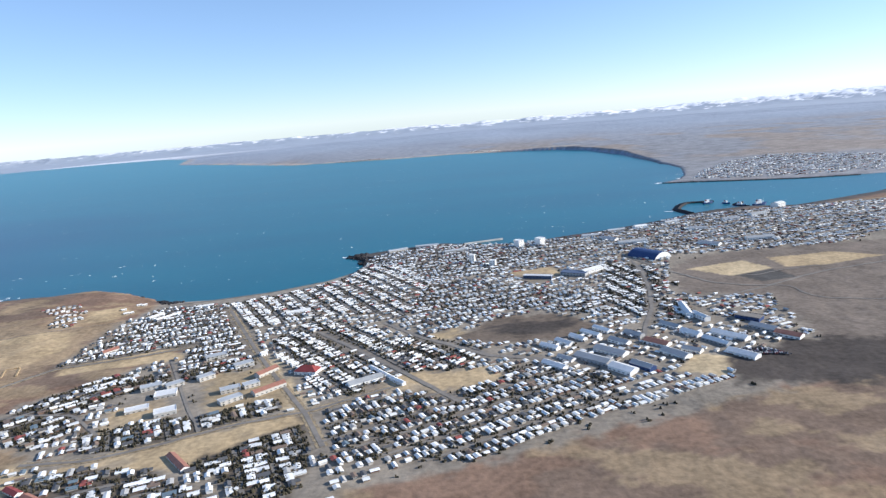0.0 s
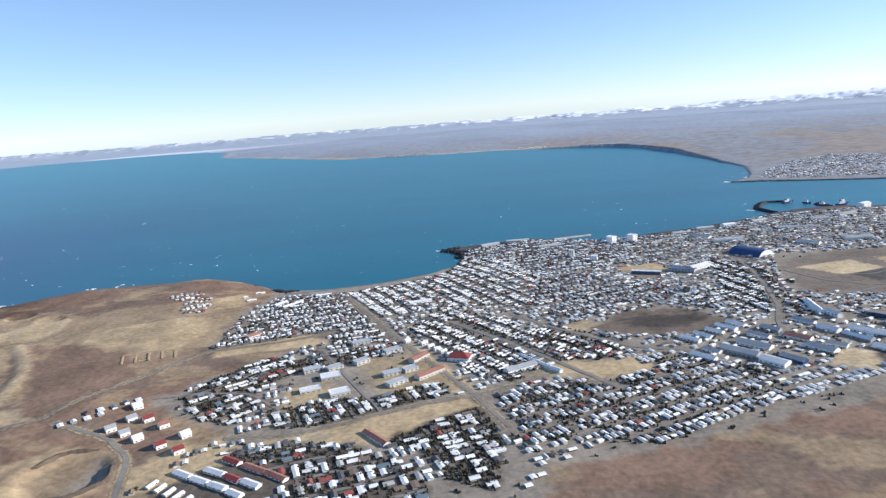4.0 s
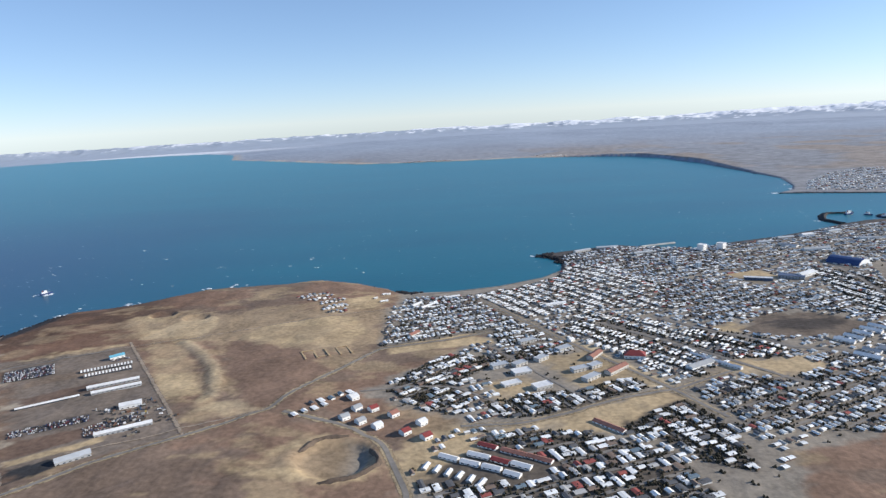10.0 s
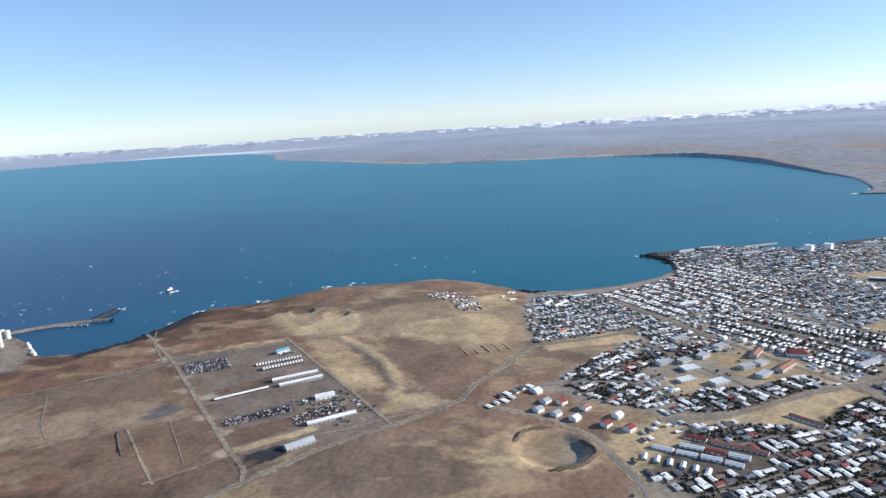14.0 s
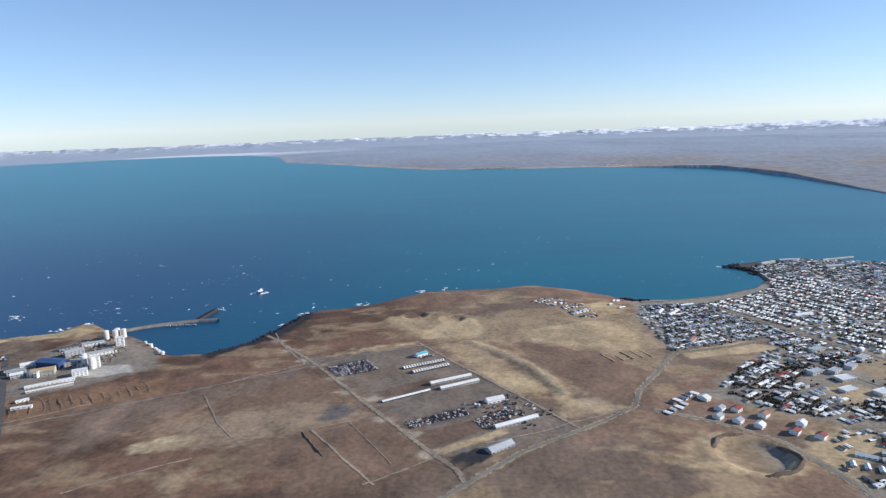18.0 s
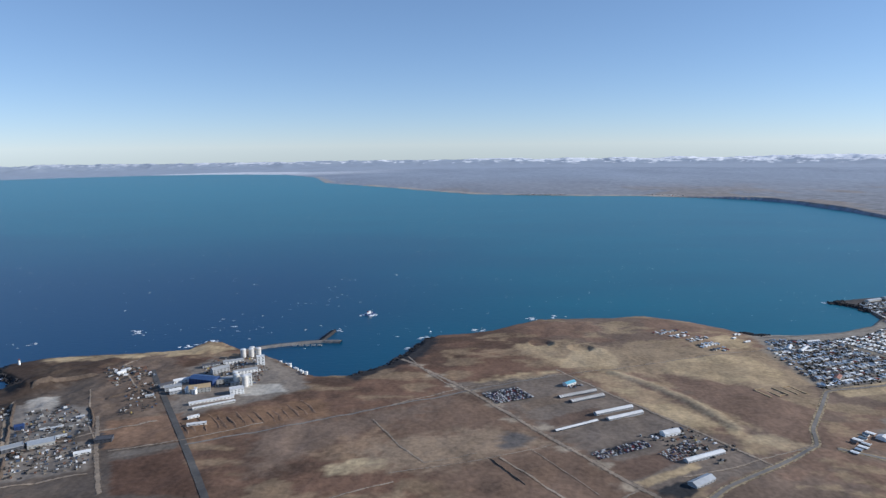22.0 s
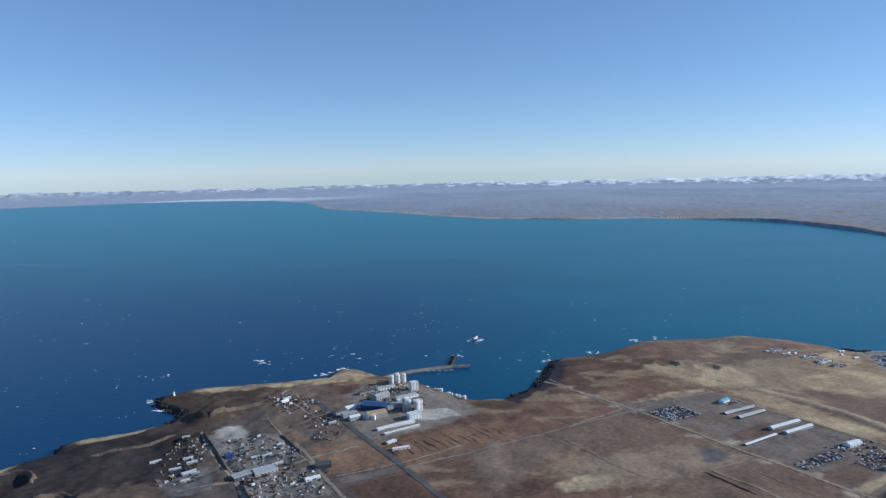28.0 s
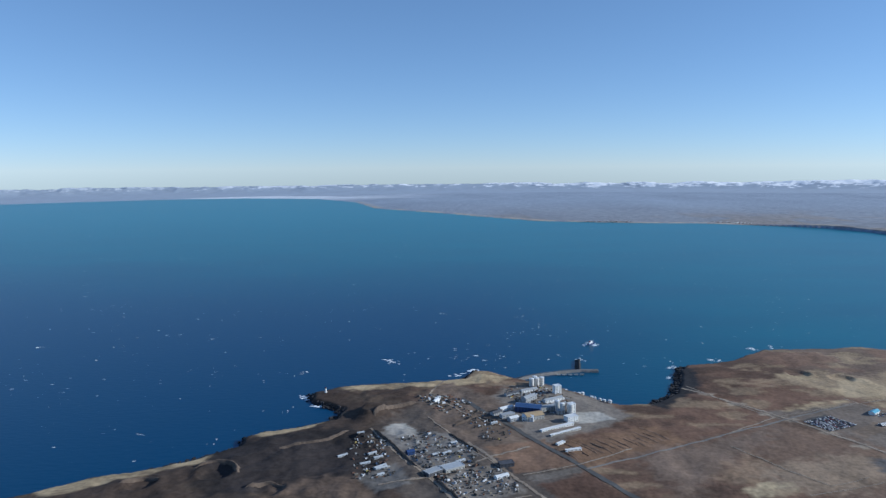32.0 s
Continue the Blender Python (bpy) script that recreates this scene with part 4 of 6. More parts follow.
# ---- buildings ----
def building(x0, y0, x1, y1, depth, h, kind, wall_mat, roof_mat, label, category, group=""):
    """A block whose front foot runs from x0, y0 to x1, y1, with a flat, gabled or hipped roof, and a band of windows or doors."""
    L, a = math.hypot(x1 - x0, y1 - y0), math.atan2(y1 - y0, x1 - x0)
    cx, cy = (x0 + x1) / 2 - math.sin(a) * depth / 2, (y0 + y1) / 2 + math.cos(a) * depth / 2
    z = float(height(np.array(cx), np.array(cy)))
    ob = new(category.replace(" ", "_"))
    ob.matrix_basis = Matrix.Translation((cx, cy, z)) @ Matrix.Rotation(a, 4, "Z")
    STANDING.append((cx, cy, max(L, depth) / 2 + 1.2))
    X, Y = L / 2, depth / 2
    rise = {"flat": 0.0, "gable": min(0.22 * depth, 0.7), "hip": 0.32 * depth}[kind]
    V = [(-X, -Y, -0.6), (X, -Y, -0.6), (X, Y, -0.6), (-X, Y, -0.6), (-X, -Y, h), (X, -Y, h), (X, Y, h), (-X, Y, h)]
    F = [(0, 1, 5, 4), (2, 3, 7, 6)]
    if kind == "gable":
        V += [(-X, 0, h + rise), (X, 0, h + rise)]
        F += [(1, 2, 6, 9, 5), (3, 0, 4, 8, 7)]
    else:
        F += [(1, 2, 6, 5), (3, 0, 4, 7), (4, 5, 6, 7)]
    mesh_object("wall", V, F, wall_mat, ob)
    e, t = 0.1, 0.08
    A, B = X + e, Y + e
    if kind == "flat":
        i = 0.14
        R = [(-A, -B, h), (A, -B, h), (A, B, h), (-A, B, h), (-A, -B, h + 0.2), (A, -B, h + 0.2), (A, B, h + 0.2), (-A, B, h + 0.2)]
        R += [(-A + i, -B + i, h + 0.2), (A - i, -B + i, h + 0.2), (A - i, B - i, h + 0.2), (-A + i, B - i, h + 0.2), (-A + i, -B + i, h + 0.1), (A - i, -B + i, h + 0.1), (A - i, B - i, h + 0.1), (-A + i, B - i, h + 0.1)]
        G = [(3, 2, 1, 0), (12, 13, 14, 15)]
        for o in (0, 4, 8):
            G += [(o + k, o + (k + 1) % 4, o + 4 + (k + 1) % 4, o + 4 + k) for k in range(4)]
    else:
        ridge = A if kind == "gable" else max(A - B, 0.05)
        low = h - rise * e / Y
        R = []
        for up in (0.01, t):
            R += [(-A, -B, low + up), (A, -B, low + up), (A, B, low + up), (-A, B, low + up), (-ridge, 0, h + rise + up), (ridge, 0, h + rise + up)]
        G = [(6, 7, 11, 10), (8, 9, 10, 11), (7, 8, 11), (9, 6, 10), (1, 0, 4, 5), (3, 2, 5, 4)]
        G += [(k, (k + 1) % 4, 6 + (k + 1) % 4, 6 + k) for k in range(4)]
        if kind == "gable":
            G = G[:2] + G[4:6] + [(0, 1, 7, 6), (2, 3, 9, 8), (1, 5, 11, 7), (5, 2, 8, 11), (3, 4, 10, 9), (4, 0, 6, 10)]
    mesh_object("roof", R, G, roof_mat, ob)
    storeys = max(1, int(h / 0.56))
    n = max(2, int(L / 1.3))
    for k in range(storeys):
        zb = 0.18 + k * h / storeys
        for j in range(n):
            w = 0.42 * L / n
            xc = -X + (j + 0.5) * L / n
            mesh_object("window", [(xc - w / 2, -Y - 0.03, zb), (xc + w / 2, -Y - 0.03, zb), (xc + w / 2, -Y - 0.03, zb + 0.22), (xc - w / 2, -Y - 0.03, zb + 0.22), (xc - w / 2, -Y + 0.02, zb), (xc + w / 2, -Y + 0.02, zb), (xc + w / 2, -Y + 0.02, zb + 0.22), (xc - w / 2, -Y + 0.02, zb + 0.22)], [(0, 1, 2, 3), (0, 4, 5, 1), (3, 2, 6, 7), (0, 3, 7, 4), (1, 5, 6, 2)], M_GLASS, ob)
    return tagged(ob, label, category, group)


building(24.2, 194.7, 28.7, 189.9, 2.3, 0.82, "gable", M_WHITE, M_WHITE_ROOF, "long low industrial shed with a pale sheet roof", "industrial shed", "industrial sheds")
building(29.5, 198.0, 33.2, 192.7, 2.3, 0.82, "gable", M_WHITE, M_WHITE_ROOF, "long low industrial shed with a pale sheet roof", "industrial shed", "industrial sheds")
building(34.5, 201.1, 38.0, 196.1, 2.3, 0.82, "gable", M_WHITE, M_WHITE_ROOF, "long low industrial shed with a pale sheet roof", "industrial shed", "industrial sheds")
building(38.8, 204.3, 43.2, 198.5, 2.3, 0.82, "gable", M_WHITE, M_WHITE_ROOF, "long low industrial shed with a pale sheet roof", "industrial shed", "industrial sheds")
building(43.4, 207.0, 47.1, 201.2, 2.3, 0.82, "gable", M_WHITE, M_WHITE_ROOF, "long low industrial shed with a pale sheet roof", "industrial shed", "industrial sheds")
building(32.7, 183.5, 40.4, 175.1, 4.0, 1.02, "gable", M_GREY, M_GREY, "large grey industrial hall with a ribbed sheet roof", "industrial shed")
building(39.4, 187.7, 46.3, 180.1, 3.6, 0.95, "gable", M_WHITE, M_GREY, "grey-roofed industrial hall with white walls", "industrial shed")
building(40.3, 173.4, 45.0, 167.4, 4.0, 1.02, "gable", M_WHITE, M_WHITE_ROOF, "white industrial hall with a broad shallow roof", "industrial shed")
building(46.6, 174.3, 50.7, 168.7, 3.1, 0.88, "gable", M_BLUE, M_GREY, "industrial hall with blue end walls and grey roof", "industrial shed")
building(57.5, 181.7, 62.3, 174.6, 3.6, 0.95, "gable", M_WHITE, M_GREY, "wide workshop hall with a grey roof and pale walls", "industrial shed")
building(55.3, 190.8, 60.5, 185.0, 3.6, 0.88, "gable", M_WHITE, M_RUST, "workshop with a faded red sheet roof", "industrial shed")
building(68.4, 196.6, 72.0, 191.2, 3.1, 0.88, "gable", M_WHITE, M_WHITE_ROOF, "white workshop beside the industrial road", "industrial shed")
building(77.0, 194.1, 84.0, 185.3, 3.6, 0.95, "gable", M_WHITE, M_WHITE_ROOF, "very long white warehouse with a shallow roof", "industrial shed")
building(72.9, 190.0, 77.3, 182.4, 2.7, 0.82, "gable", M_GREY, M_WHITE_ROOF, "long low industrial shed with a pale sheet roof", "industrial shed")
building(75.2, 178.1, 80.4, 171.2, 3.6, 0.95, "gable", M_WHITE, M_WHITE_ROOF, "long white warehouse beside a car park", "industrial shed")
building(90.6, 197.8, 95.6, 191.0, 3.6, 0.88, "gable", M_GREY, M_GREY, "grey warehouse with a flat sheet roof", "industrial shed")
building(64.0, 182.1, 68.0, 178.3, 2.7, 0.82, "gable", M_WHITE, M_GREY, "long low industrial shed with a pale sheet roof", "industrial shed")
building(51.6, 199.3, 55.5, 194.4, 2.7, 0.82, "gable", M_GREY, M_GREY, "long low industrial shed with a pale sheet roof", "industrial shed")
building(64.9, 205.6, 68.9, 199.8, 2.7, 0.82, "gable", M_WHITE, M_GREY, "long low industrial shed with a pale sheet roof", "industrial shed")
building(45.5, 194.4, 49.8, 189.1, 2.7, 0.82, "gable", M_WHITE, M_GREY, "long low industrial shed with a pale sheet roof", "industrial shed")
building(27.8, 184.2, 31.4, 180.0, 2.3, 0.75, "gable", M_WHITE, M_GREY, "long low industrial shed with a pale sheet roof", "industrial shed")
building(22.7, 180.3, 27.8, 174.3, 2.7, 0.75, "gable", M_WHITE, M_WHITE_ROOF, "long low industrial shed with a pale sheet roof", "industrial shed")
building(77.5, 223.7, 76.0, 210.9, 2.2, 1.40, "gable", M_WHITE, M_WHITE_ROOF, "long curved-street row of white flats", "apartments")
building(78.0, 212.4, 79.9, 205.4, 2.2, 1.40, "gable", M_WHITE, M_WHITE_ROOF, "row of white flats with a pale roof", "apartments")
building(90.4, 207.1, 95.7, 201.4, 4.0, 1.20, "flat", M_BLUE, M_ASPHALT, "dark blue sports building with a flat roof", "sports hall")
building(94.5, 189.6, 99.4, 183.8, 3.6, 0.95, "gable", M_WHITE, M_RUST, "warehouse with a faded red roof", "industrial shed")
building(35.3, 347.6, 38.4, 350.2, 4.0, 3.60, "flat", M_WHITE, M_WHITE_ROOF, "white tower block of flats on the shore", "tower block", "tower blocks")
building(46.9, 348.8, 50.0, 351.4, 4.0, 3.60, "flat", M_WHITE, M_WHITE_ROOF, "white tower block of flats on the shore", "tower block", "tower blocks")
building(7.2, 318.1, 9.7, 317.5, 3.0, 3.60, "flat", M_WHITE, M_WHITE_ROOF, "white multi-storey block of flats among houses", "apartments")
building(16.6, 307.0, 19.2, 306.3, 3.0, 2.60, "flat", M_WHITE, M_WHITE_ROOF, "white multi-storey block of flats among houses", "apartments")
building(45.7, 279.7, 55.4, 274.3, 5.0, 1.40, "flat", M_GREY, M_SLATE, "long school with a dark blue roof", "school")
building(56.1, 277.1, 65.3, 283.2, 4.0, 1.50, "gable", M_WHITE, M_WHITE_ROOF, "white school hall with pale roof", "school")
building(29.4, 279.5, 40.9, 274.7, 2.5, 1.20, "flat", M_SLATE, M_WHITE_ROOF, "low sports pavilion with blue walls", "pavilion")
building(-68.4, 250.5, -59.3, 253.5, 2.3, 0.82, "gable", M_WHITE, M_WHITE_ROOF, "long white hall among the town houses", "hall")
building(-32.2, 173.2, -23.3, 178.3, 3.1, 0.82, "gable", M_WHITE, M_GREY, "long low hall with a pale grey roof", "hall")
building(-50.9, 186.1, -44.1, 184.3, 4.1, 1.09, "hip", M_WHITE, M_RED, "white building with a bright red hipped roof", "hall")
building(-71.0, 140.6, -64.6, 133.2, 2.0, 0.6, "gable", M_WHITE, M_RUST, "long terraced block with a faded red roof", "apartments")
building(-93.1, 166.2, -87.5, 168.6, 3.0, 0.75, "flat", M_OFFWHITE, M_WHITE_ROOF, "low white school wing with flat roof", "school")
building(-89.0, 175.5, -83.3, 177.3, 4.0, 0.85, "flat", M_OFFWHITE, M_WHITE_ROOF, "flat white school building", "school")
building(-83.4, 162.6, -78.2, 164.9, 3.5, 1.05, "flat", M_OFFWHITE, M_WHITE_ROOF, "tall white school hall with flat roof", "school")
building(-95.8, 181.9, -90.4, 184.3, 2.6, 1.15, "flat", M_OFFWHITE, M_PALEROOF, "three-storey white block of flats", "apartments", "flats by the school")
building(-88.0, 182.2, -83.9, 185.2, 2.6, 1.15, "flat", M_OFFWHITE, M_PALEROOF, "three-storey white block of flats", "apartments", "flats by the school")
building(-79.8, 186.4, -76.1, 189.7, 2.6, 1.15, "flat", M_OFFWHITE, M_PALEROOF, "three-storey white block of flats", "apartments", "flats by the school")
building(-69.7, 175.5, -64.6, 177.8, 2.6, 1.15, "flat", M_OFFWHITE, M_PALEROOF, "three-storey white block of flats", "apartments", "flats by the school")
building(-67.0, 167.3, -62.0, 171.3, 2.6, 1.15, "flat", M_OFFWHITE, M_PALEROOF, "three-storey white block of flats", "apartments", "flats by the school")
building(-61.4, 185.8, -56.9, 191.7, 2.6, 1.10, "gable", M_OFFWHITE, M_RUST, "three-storey white block of flats", "apartments", "flats by the school")
building(-58.7, 171.7, -51.4, 178.2, 2.6, 1.10, "gable", M_OFFWHITE, M_RUST, "three-storey white block of flats", "apartments", "flats by the school")
building(-71.4, 194.8, -66.5, 198.1, 2.6, 1.15, "flat", M_OFFWHITE, M_PALEROOF, "three-storey white block of flats", "apartments", "flats by the school")
building(-84.2, 204.5, -78.1, 207.4, 2.6, 1.15, "flat", M_OFFWHITE, M_PALEROOF, "three-storey white block of flats", "apartments", "flats by the school")
building(-63.4, 177.7, -59.6, 180.2, 2.6, 1.15, "flat", M_OFFWHITE, M_PALEROOF, "three-storey white block of flats", "apartments", "flats by the school")
building(-28.5, 186.7, -26.7, 184.1, 1.3, 0.80, "gable", M_WHITE, M_WHITE_ROOF, "white terraced row house", "terrace", "terrace rows")
building(-27.1, 184.8, -25.3, 182.3, 1.3, 0.80, "gable", M_WHITE, M_WHITE_ROOF, "white terraced row house", "terrace", "terrace rows")
building(-25.7, 183.0, -23.9, 180.5, 1.3, 0.80, "gable", M_WHITE, M_WHITE_ROOF, "white terraced row house", "terrace", "terrace rows")
building(-24.3, 181.2, -22.6, 178.7, 1.3, 0.80, "gable", M_WHITE, M_WHITE_ROOF, "white terraced row house", "terrace", "terrace rows")
building(-22.9, 179.4, -21.3, 177.0, 1.3, 0.80, "gable", M_WHITE, M_WHITE_ROOF, "white terraced row house", "terrace", "terrace rows")
building(-21.6, 177.7, -20.0, 175.3, 1.3, 0.80, "gable", M_WHITE, M_WHITE_ROOF, "white terraced row house", "terrace", "terrace rows")
building(-20.3, 175.9, -18.7, 173.6, 1.3, 0.80, "gable", M_WHITE, M_WHITE_ROOF, "white terraced row house", "terrace", "terrace rows")
building(-19.0, 174.2, -17.4, 172.0, 1.3, 0.80, "gable", M_WHITE, M_WHITE_ROOF, "white terraced row house", "terrace", "terrace rows")
building(-59.9, 201.3, -58.0, 202.6, 1.4, 0.90, "gable", M_WHITE, M_WHITE_ROOF, "white terraced row house", "terrace", "terrace rows")
building(-57.5, 198.3, -55.6, 199.6, 1.4, 0.90, "gable", M_WHITE, M_WHITE_ROOF, "white terraced row house", "terrace", "terrace rows")
building(-55.2, 195.5, -53.3, 196.7, 1.4, 0.90, "gable", M_WHITE, M_WHITE_ROOF, "white terraced row house", "terrace", "terrace rows")
building(-53.0, 192.6, -51.1, 193.9, 1.4, 0.90, "gable", M_WHITE, M_WHITE_ROOF, "white terraced row house", "terrace", "terrace rows")
building(-50.8, 189.9, -49.0, 191.1, 1.4, 0.90, "gable", M_WHITE, M_WHITE_ROOF, "white terraced row house", "terrace", "terrace rows")
building(-65.8, 204.4, -64.1, 205.7, 2.0, 1.00, "gable", M_WHITE, M_WHITE_ROOF, "white terraced row house", "terrace")
building(-103.0, 130.2, -98.5, 127.4, 1.9, 0.5, "gable", M_WHITE, M_RED, "long terraced house with a red roof", "terrace", "long terraces")
building(-97.2, 127.0, -91.2, 123.3, 1.9, 0.5, "gable", M_WHITE, M_RUST, "long terraced house with a faded red-brown roof", "terrace", "long terraces")
building(-90.9, 123.3, -85.4, 119.6, 1.9, 0.5, "gable", M_WHITE, M_RUST, "long terraced house with a faded red-brown roof", "terrace", "long terraces")
building(-105.8, 125.7, -100.6, 122.9, 1.9, 0.5, "gable", M_WHITE, M_WHITE_ROOF, "long terraced house with a pale roof", "terrace", "long terraces")
building(-100.0, 122.6, -96.0, 120.1, 1.9, 0.5, "gable", M_WHITE, M_RED, "long terraced house with a red roof", "terrace", "long terraces")
building(-95.2, 120.1, -90.8, 117.4, 1.9, 0.5, "gable", M_WHITE, M_WHITE_ROOF, "long terraced house with a pale roof", "terrace", "long terraces")
building(-107.7, 122.3, -103.3, 119.9, 1.9, 0.5, "gable", M_WHITE, M_WHITE_ROOF, "long terraced house with a pale roof", "terrace", "long terraces")
building(-102.4, 119.3, -98.1, 117.0, 1.9, 0.5, "gable", M_WHITE, M_WHITE_ROOF, "long terraced house with a pale roof", "terrace", "long terraces")
building(-113.1, 125.6, -108.6, 122.9, 1.9, 0.5, "gable", M_WHITE, M_WHITE_ROOF, "long terraced house with a pale roof", "terrace", "long terraces")
building(-97.3, 116.4, -93.7, 114.2, 1.9, 0.5, "gable", M_WHITE, M_WHITE_ROOF, "long terraced house with a pale roof", "terrace", "long terraces")
building(-116.0, 119.8, -114.9, 122.6, 1.3, 0.4, "gable", M_OFFWHITE, M_WHITE_ROOF, "short white-roofed row house in a line of six", "terrace", "line of row houses")
building(-113.2, 118.1, -112.1, 120.8, 1.3, 0.4, "gable", M_OFFWHITE, M_WHITE_ROOF, "short white-roofed row house in a line of six", "terrace", "line of row houses")
building(-110.4, 116.4, -109.3, 119.1, 1.3, 0.4, "gable", M_OFFWHITE, M_WHITE_ROOF, "short white-roofed row house in a line of six", "terrace", "line of row houses")
building(-107.7, 114.8, -106.5, 117.4, 1.3, 0.4, "gable", M_OFFWHITE, M_WHITE_ROOF, "short white-roofed row house in a line of six", "terrace", "line of row houses")
building(-105.0, 113.2, -103.9, 115.7, 1.3, 0.4, "gable", M_OFFWHITE, M_WHITE_ROOF, "short white-roofed row house in a line of six", "terrace", "line of row houses")
building(-102.5, 111.7, -101.2, 114.1, 1.3, 0.4, "gable", M_OFFWHITE, M_WHITE_ROOF, "short white-roofed row house in a line of six", "terrace", "line of row houses")
building(-127.4, 259.8, -123.7, 266.0, 1.8, 0.8, "gable", M_GREY, M_WHITE_ROOF, "long pale shed by the small inlet", "boat shed", "inlet sheds")
building(-123.2, 256.8, -116.4, 264.7, 1.8, 0.8, "gable", M_GREY, M_WHITE_ROOF, "long pale shed by the small inlet", "boat shed", "inlet sheds")
building(-113.0, 273.2, -106.2, 275.2, 1.8, 0.8, "gable", M_GREY, M_WHITE_ROOF, "long pale shed by the small inlet", "boat shed", "inlet sheds")
building(-147.4, 276.6, -145.8, 277.9, 1.3, 0.5, "gable", M_OFFWHITE, M_WHITE_ROOF, "small pale house beside the inlet", "house", "inlet houses")
building(-143.7, 270.9, -142.1, 272.1, 1.3, 0.5, "gable", M_OFFWHITE, M_WHITE_ROOF, "small pale house beside the inlet", "house", "inlet houses")
building(-144.1, 284.1, -142.4, 285.5, 1.3, 0.5, "gable", M_OFFWHITE, M_WHITE_ROOF, "small pale house beside the inlet", "house", "inlet houses")
building(-142.1, 284.8, -140.4, 286.2, 1.3, 0.5, "gable", M_OFFWHITE, M_WHITE_ROOF, "small pale house beside the inlet", "house", "inlet houses")
building(-142.0, 272.1, -140.4, 273.3, 1.3, 0.5, "gable", M_OFFWHITE, M_WHITE_ROOF, "small pale house beside the inlet", "house", "inlet houses")
building(-125.9, 219.1, -122.4, 223.6, 2.4, 0.9, "gable", M_OFFWHITE, M_RUST, "long hall with a faded red roof", "hall")
building(203.0, 404.6, 209.6, 408.9, 5.0, 2.60, "gable", M_WHITE, M_WHITE_ROOF, "large white harbour warehouse", "warehouse")
building(88.8, 369.0, 99.0, 370.9, 2.6, 1.10, "gable", M_OFFWHITE, M_PALEROOF, "pale quayside fish-processing shed", "warehouse", "quayside sheds")
building(105.4, 373.0, 112.8, 374.9, 3.2, 1.20, "gable", M_WHITE, M_WHITE_ROOF, "pale quayside fish-processing shed", "warehouse", "quayside sheds")
building(124.9, 379.5, 134.0, 382.5, 2.6, 1.10, "gable", M_OFFWHITE, M_PALEROOF, "pale quayside fish-processing shed", "warehouse", "quayside sheds")
building(71.8, 359.0, 81.3, 359.3, 2.6, 1.10, "gable", M_OFFWHITE, M_PALEROOF, "pale quayside fish-processing shed", "warehouse", "quayside sheds")
building(-36.1, 360.0, -25.8, 364.9, 2.6, 1.10, "gable", M_OFFWHITE, M_PALEROOF, "pale quayside fish-processing shed", "warehouse", "quayside sheds")
building(-21.6, 368.5, -8.4, 369.4, 2.6, 1.10, "gable", M_OFFWHITE, M_PALEROOF, "pale quayside fish-processing shed", "warehouse", "quayside sheds")
building(-4.8, 344.8, 6.2, 347.5, 2.6, 1.10, "gable", M_OFFWHITE, M_PALEROOF, "pale quayside fish-processing shed", "warehouse", "quayside sheds")
building(85.6, 332.7, 100.6, 334.1, 3.6, 1.02, "gable", M_WHITE, M_GREY, "long pale hall in the upper town", "hall")
building(78.8, 350.2, 85.4, 341.8, 3.6, 1.02, "gable", M_WHITE, M_GREY, "long pale hall in the upper town", "hall")
building(129.4, 355.2, 139.4, 353.5, 3.6, 1.02, "gable", M_WHITE, M_GREY, "long pale hall in the upper town", "hall")
building(155.9, 373.2, 165.6, 373.4, 3.6, 1.02, "gable", M_WHITE, M_GREY, "long pale hall in the upper town", "hall")
building(176.0, 381.5, 187.7, 385.3, 3.6, 1.02, "gable", M_WHITE, M_GREY, "long pale hall in the upper town", "hall")
building(120.4, 319.4, 127.9, 311.6, 3.6, 1.02, "gable", M_WHITE, M_GREY, "long pale hall in the upper town", "hall")
building(145.0, 318.9, 158.7, 318.9, 3.6, 1.02, "gable", M_WHITE, M_GREY, "long pale hall in the upper town", "hall")
for k, (x, y) in enumerate(((-156, 151.5), (-153.6, 153.8), (-151, 156), (-148.6, 158.6), (-152.5, 158.8), (-150, 161.2), (-147.2, 163.2), (-144.8, 165.8), (-142.2, 167.8))):
    house_thing(x, y, radians(40), (0, 1, 2)[k % 3])
building(-141.2, 147.9, -139.2, 149.7, 2.6, 1.1, "gable", M_WHITE, M_GREY, "three-storey block of flats with grey gabled roof", "apartments", "flats by the main road")
building(-138.3, 153.9, -136.4, 155.7, 2.6, 1.1, "gable", M_WHITE, M_GREY, "three-storey block of flats with grey gabled roof", "apartments", "flats by the main road")
building(-133.4, 153.4, -131.4, 155.1, 2.6, 1.1, "gable", M_WHITE, M_RED, "three-storey block of flats with red gabled roof", "apartments", "flats by the main road")
building(-136.0, 145.4, -134.1, 147.1, 2.6, 1.1, "gable", M_WHITE, M_GREY, "three-storey block of flats with grey gabled roof", "apartments", "flats by the main road")
building(-130.8, 142.2, -128.9, 144.0, 2.6, 1.1, "gable", M_WHITE, M_WHITE_ROOF, "three-storey block of flats with pale gabled roof", "apartments", "flats by the main road")
building(-126.9, 148.8, -124.9, 150.5, 2.6, 1.1, "gable", M_WHITE, M_RUST, "three-storey block of flats with faded red gabled roof", "apartments", "flats by the main road")
building(-122.6, 137.7, -120.7, 139.4, 2.6, 1.1, "gable", M_WHITE, M_RED, "three-storey block of flats with red gabled roof", "apartments", "flats by the main road")
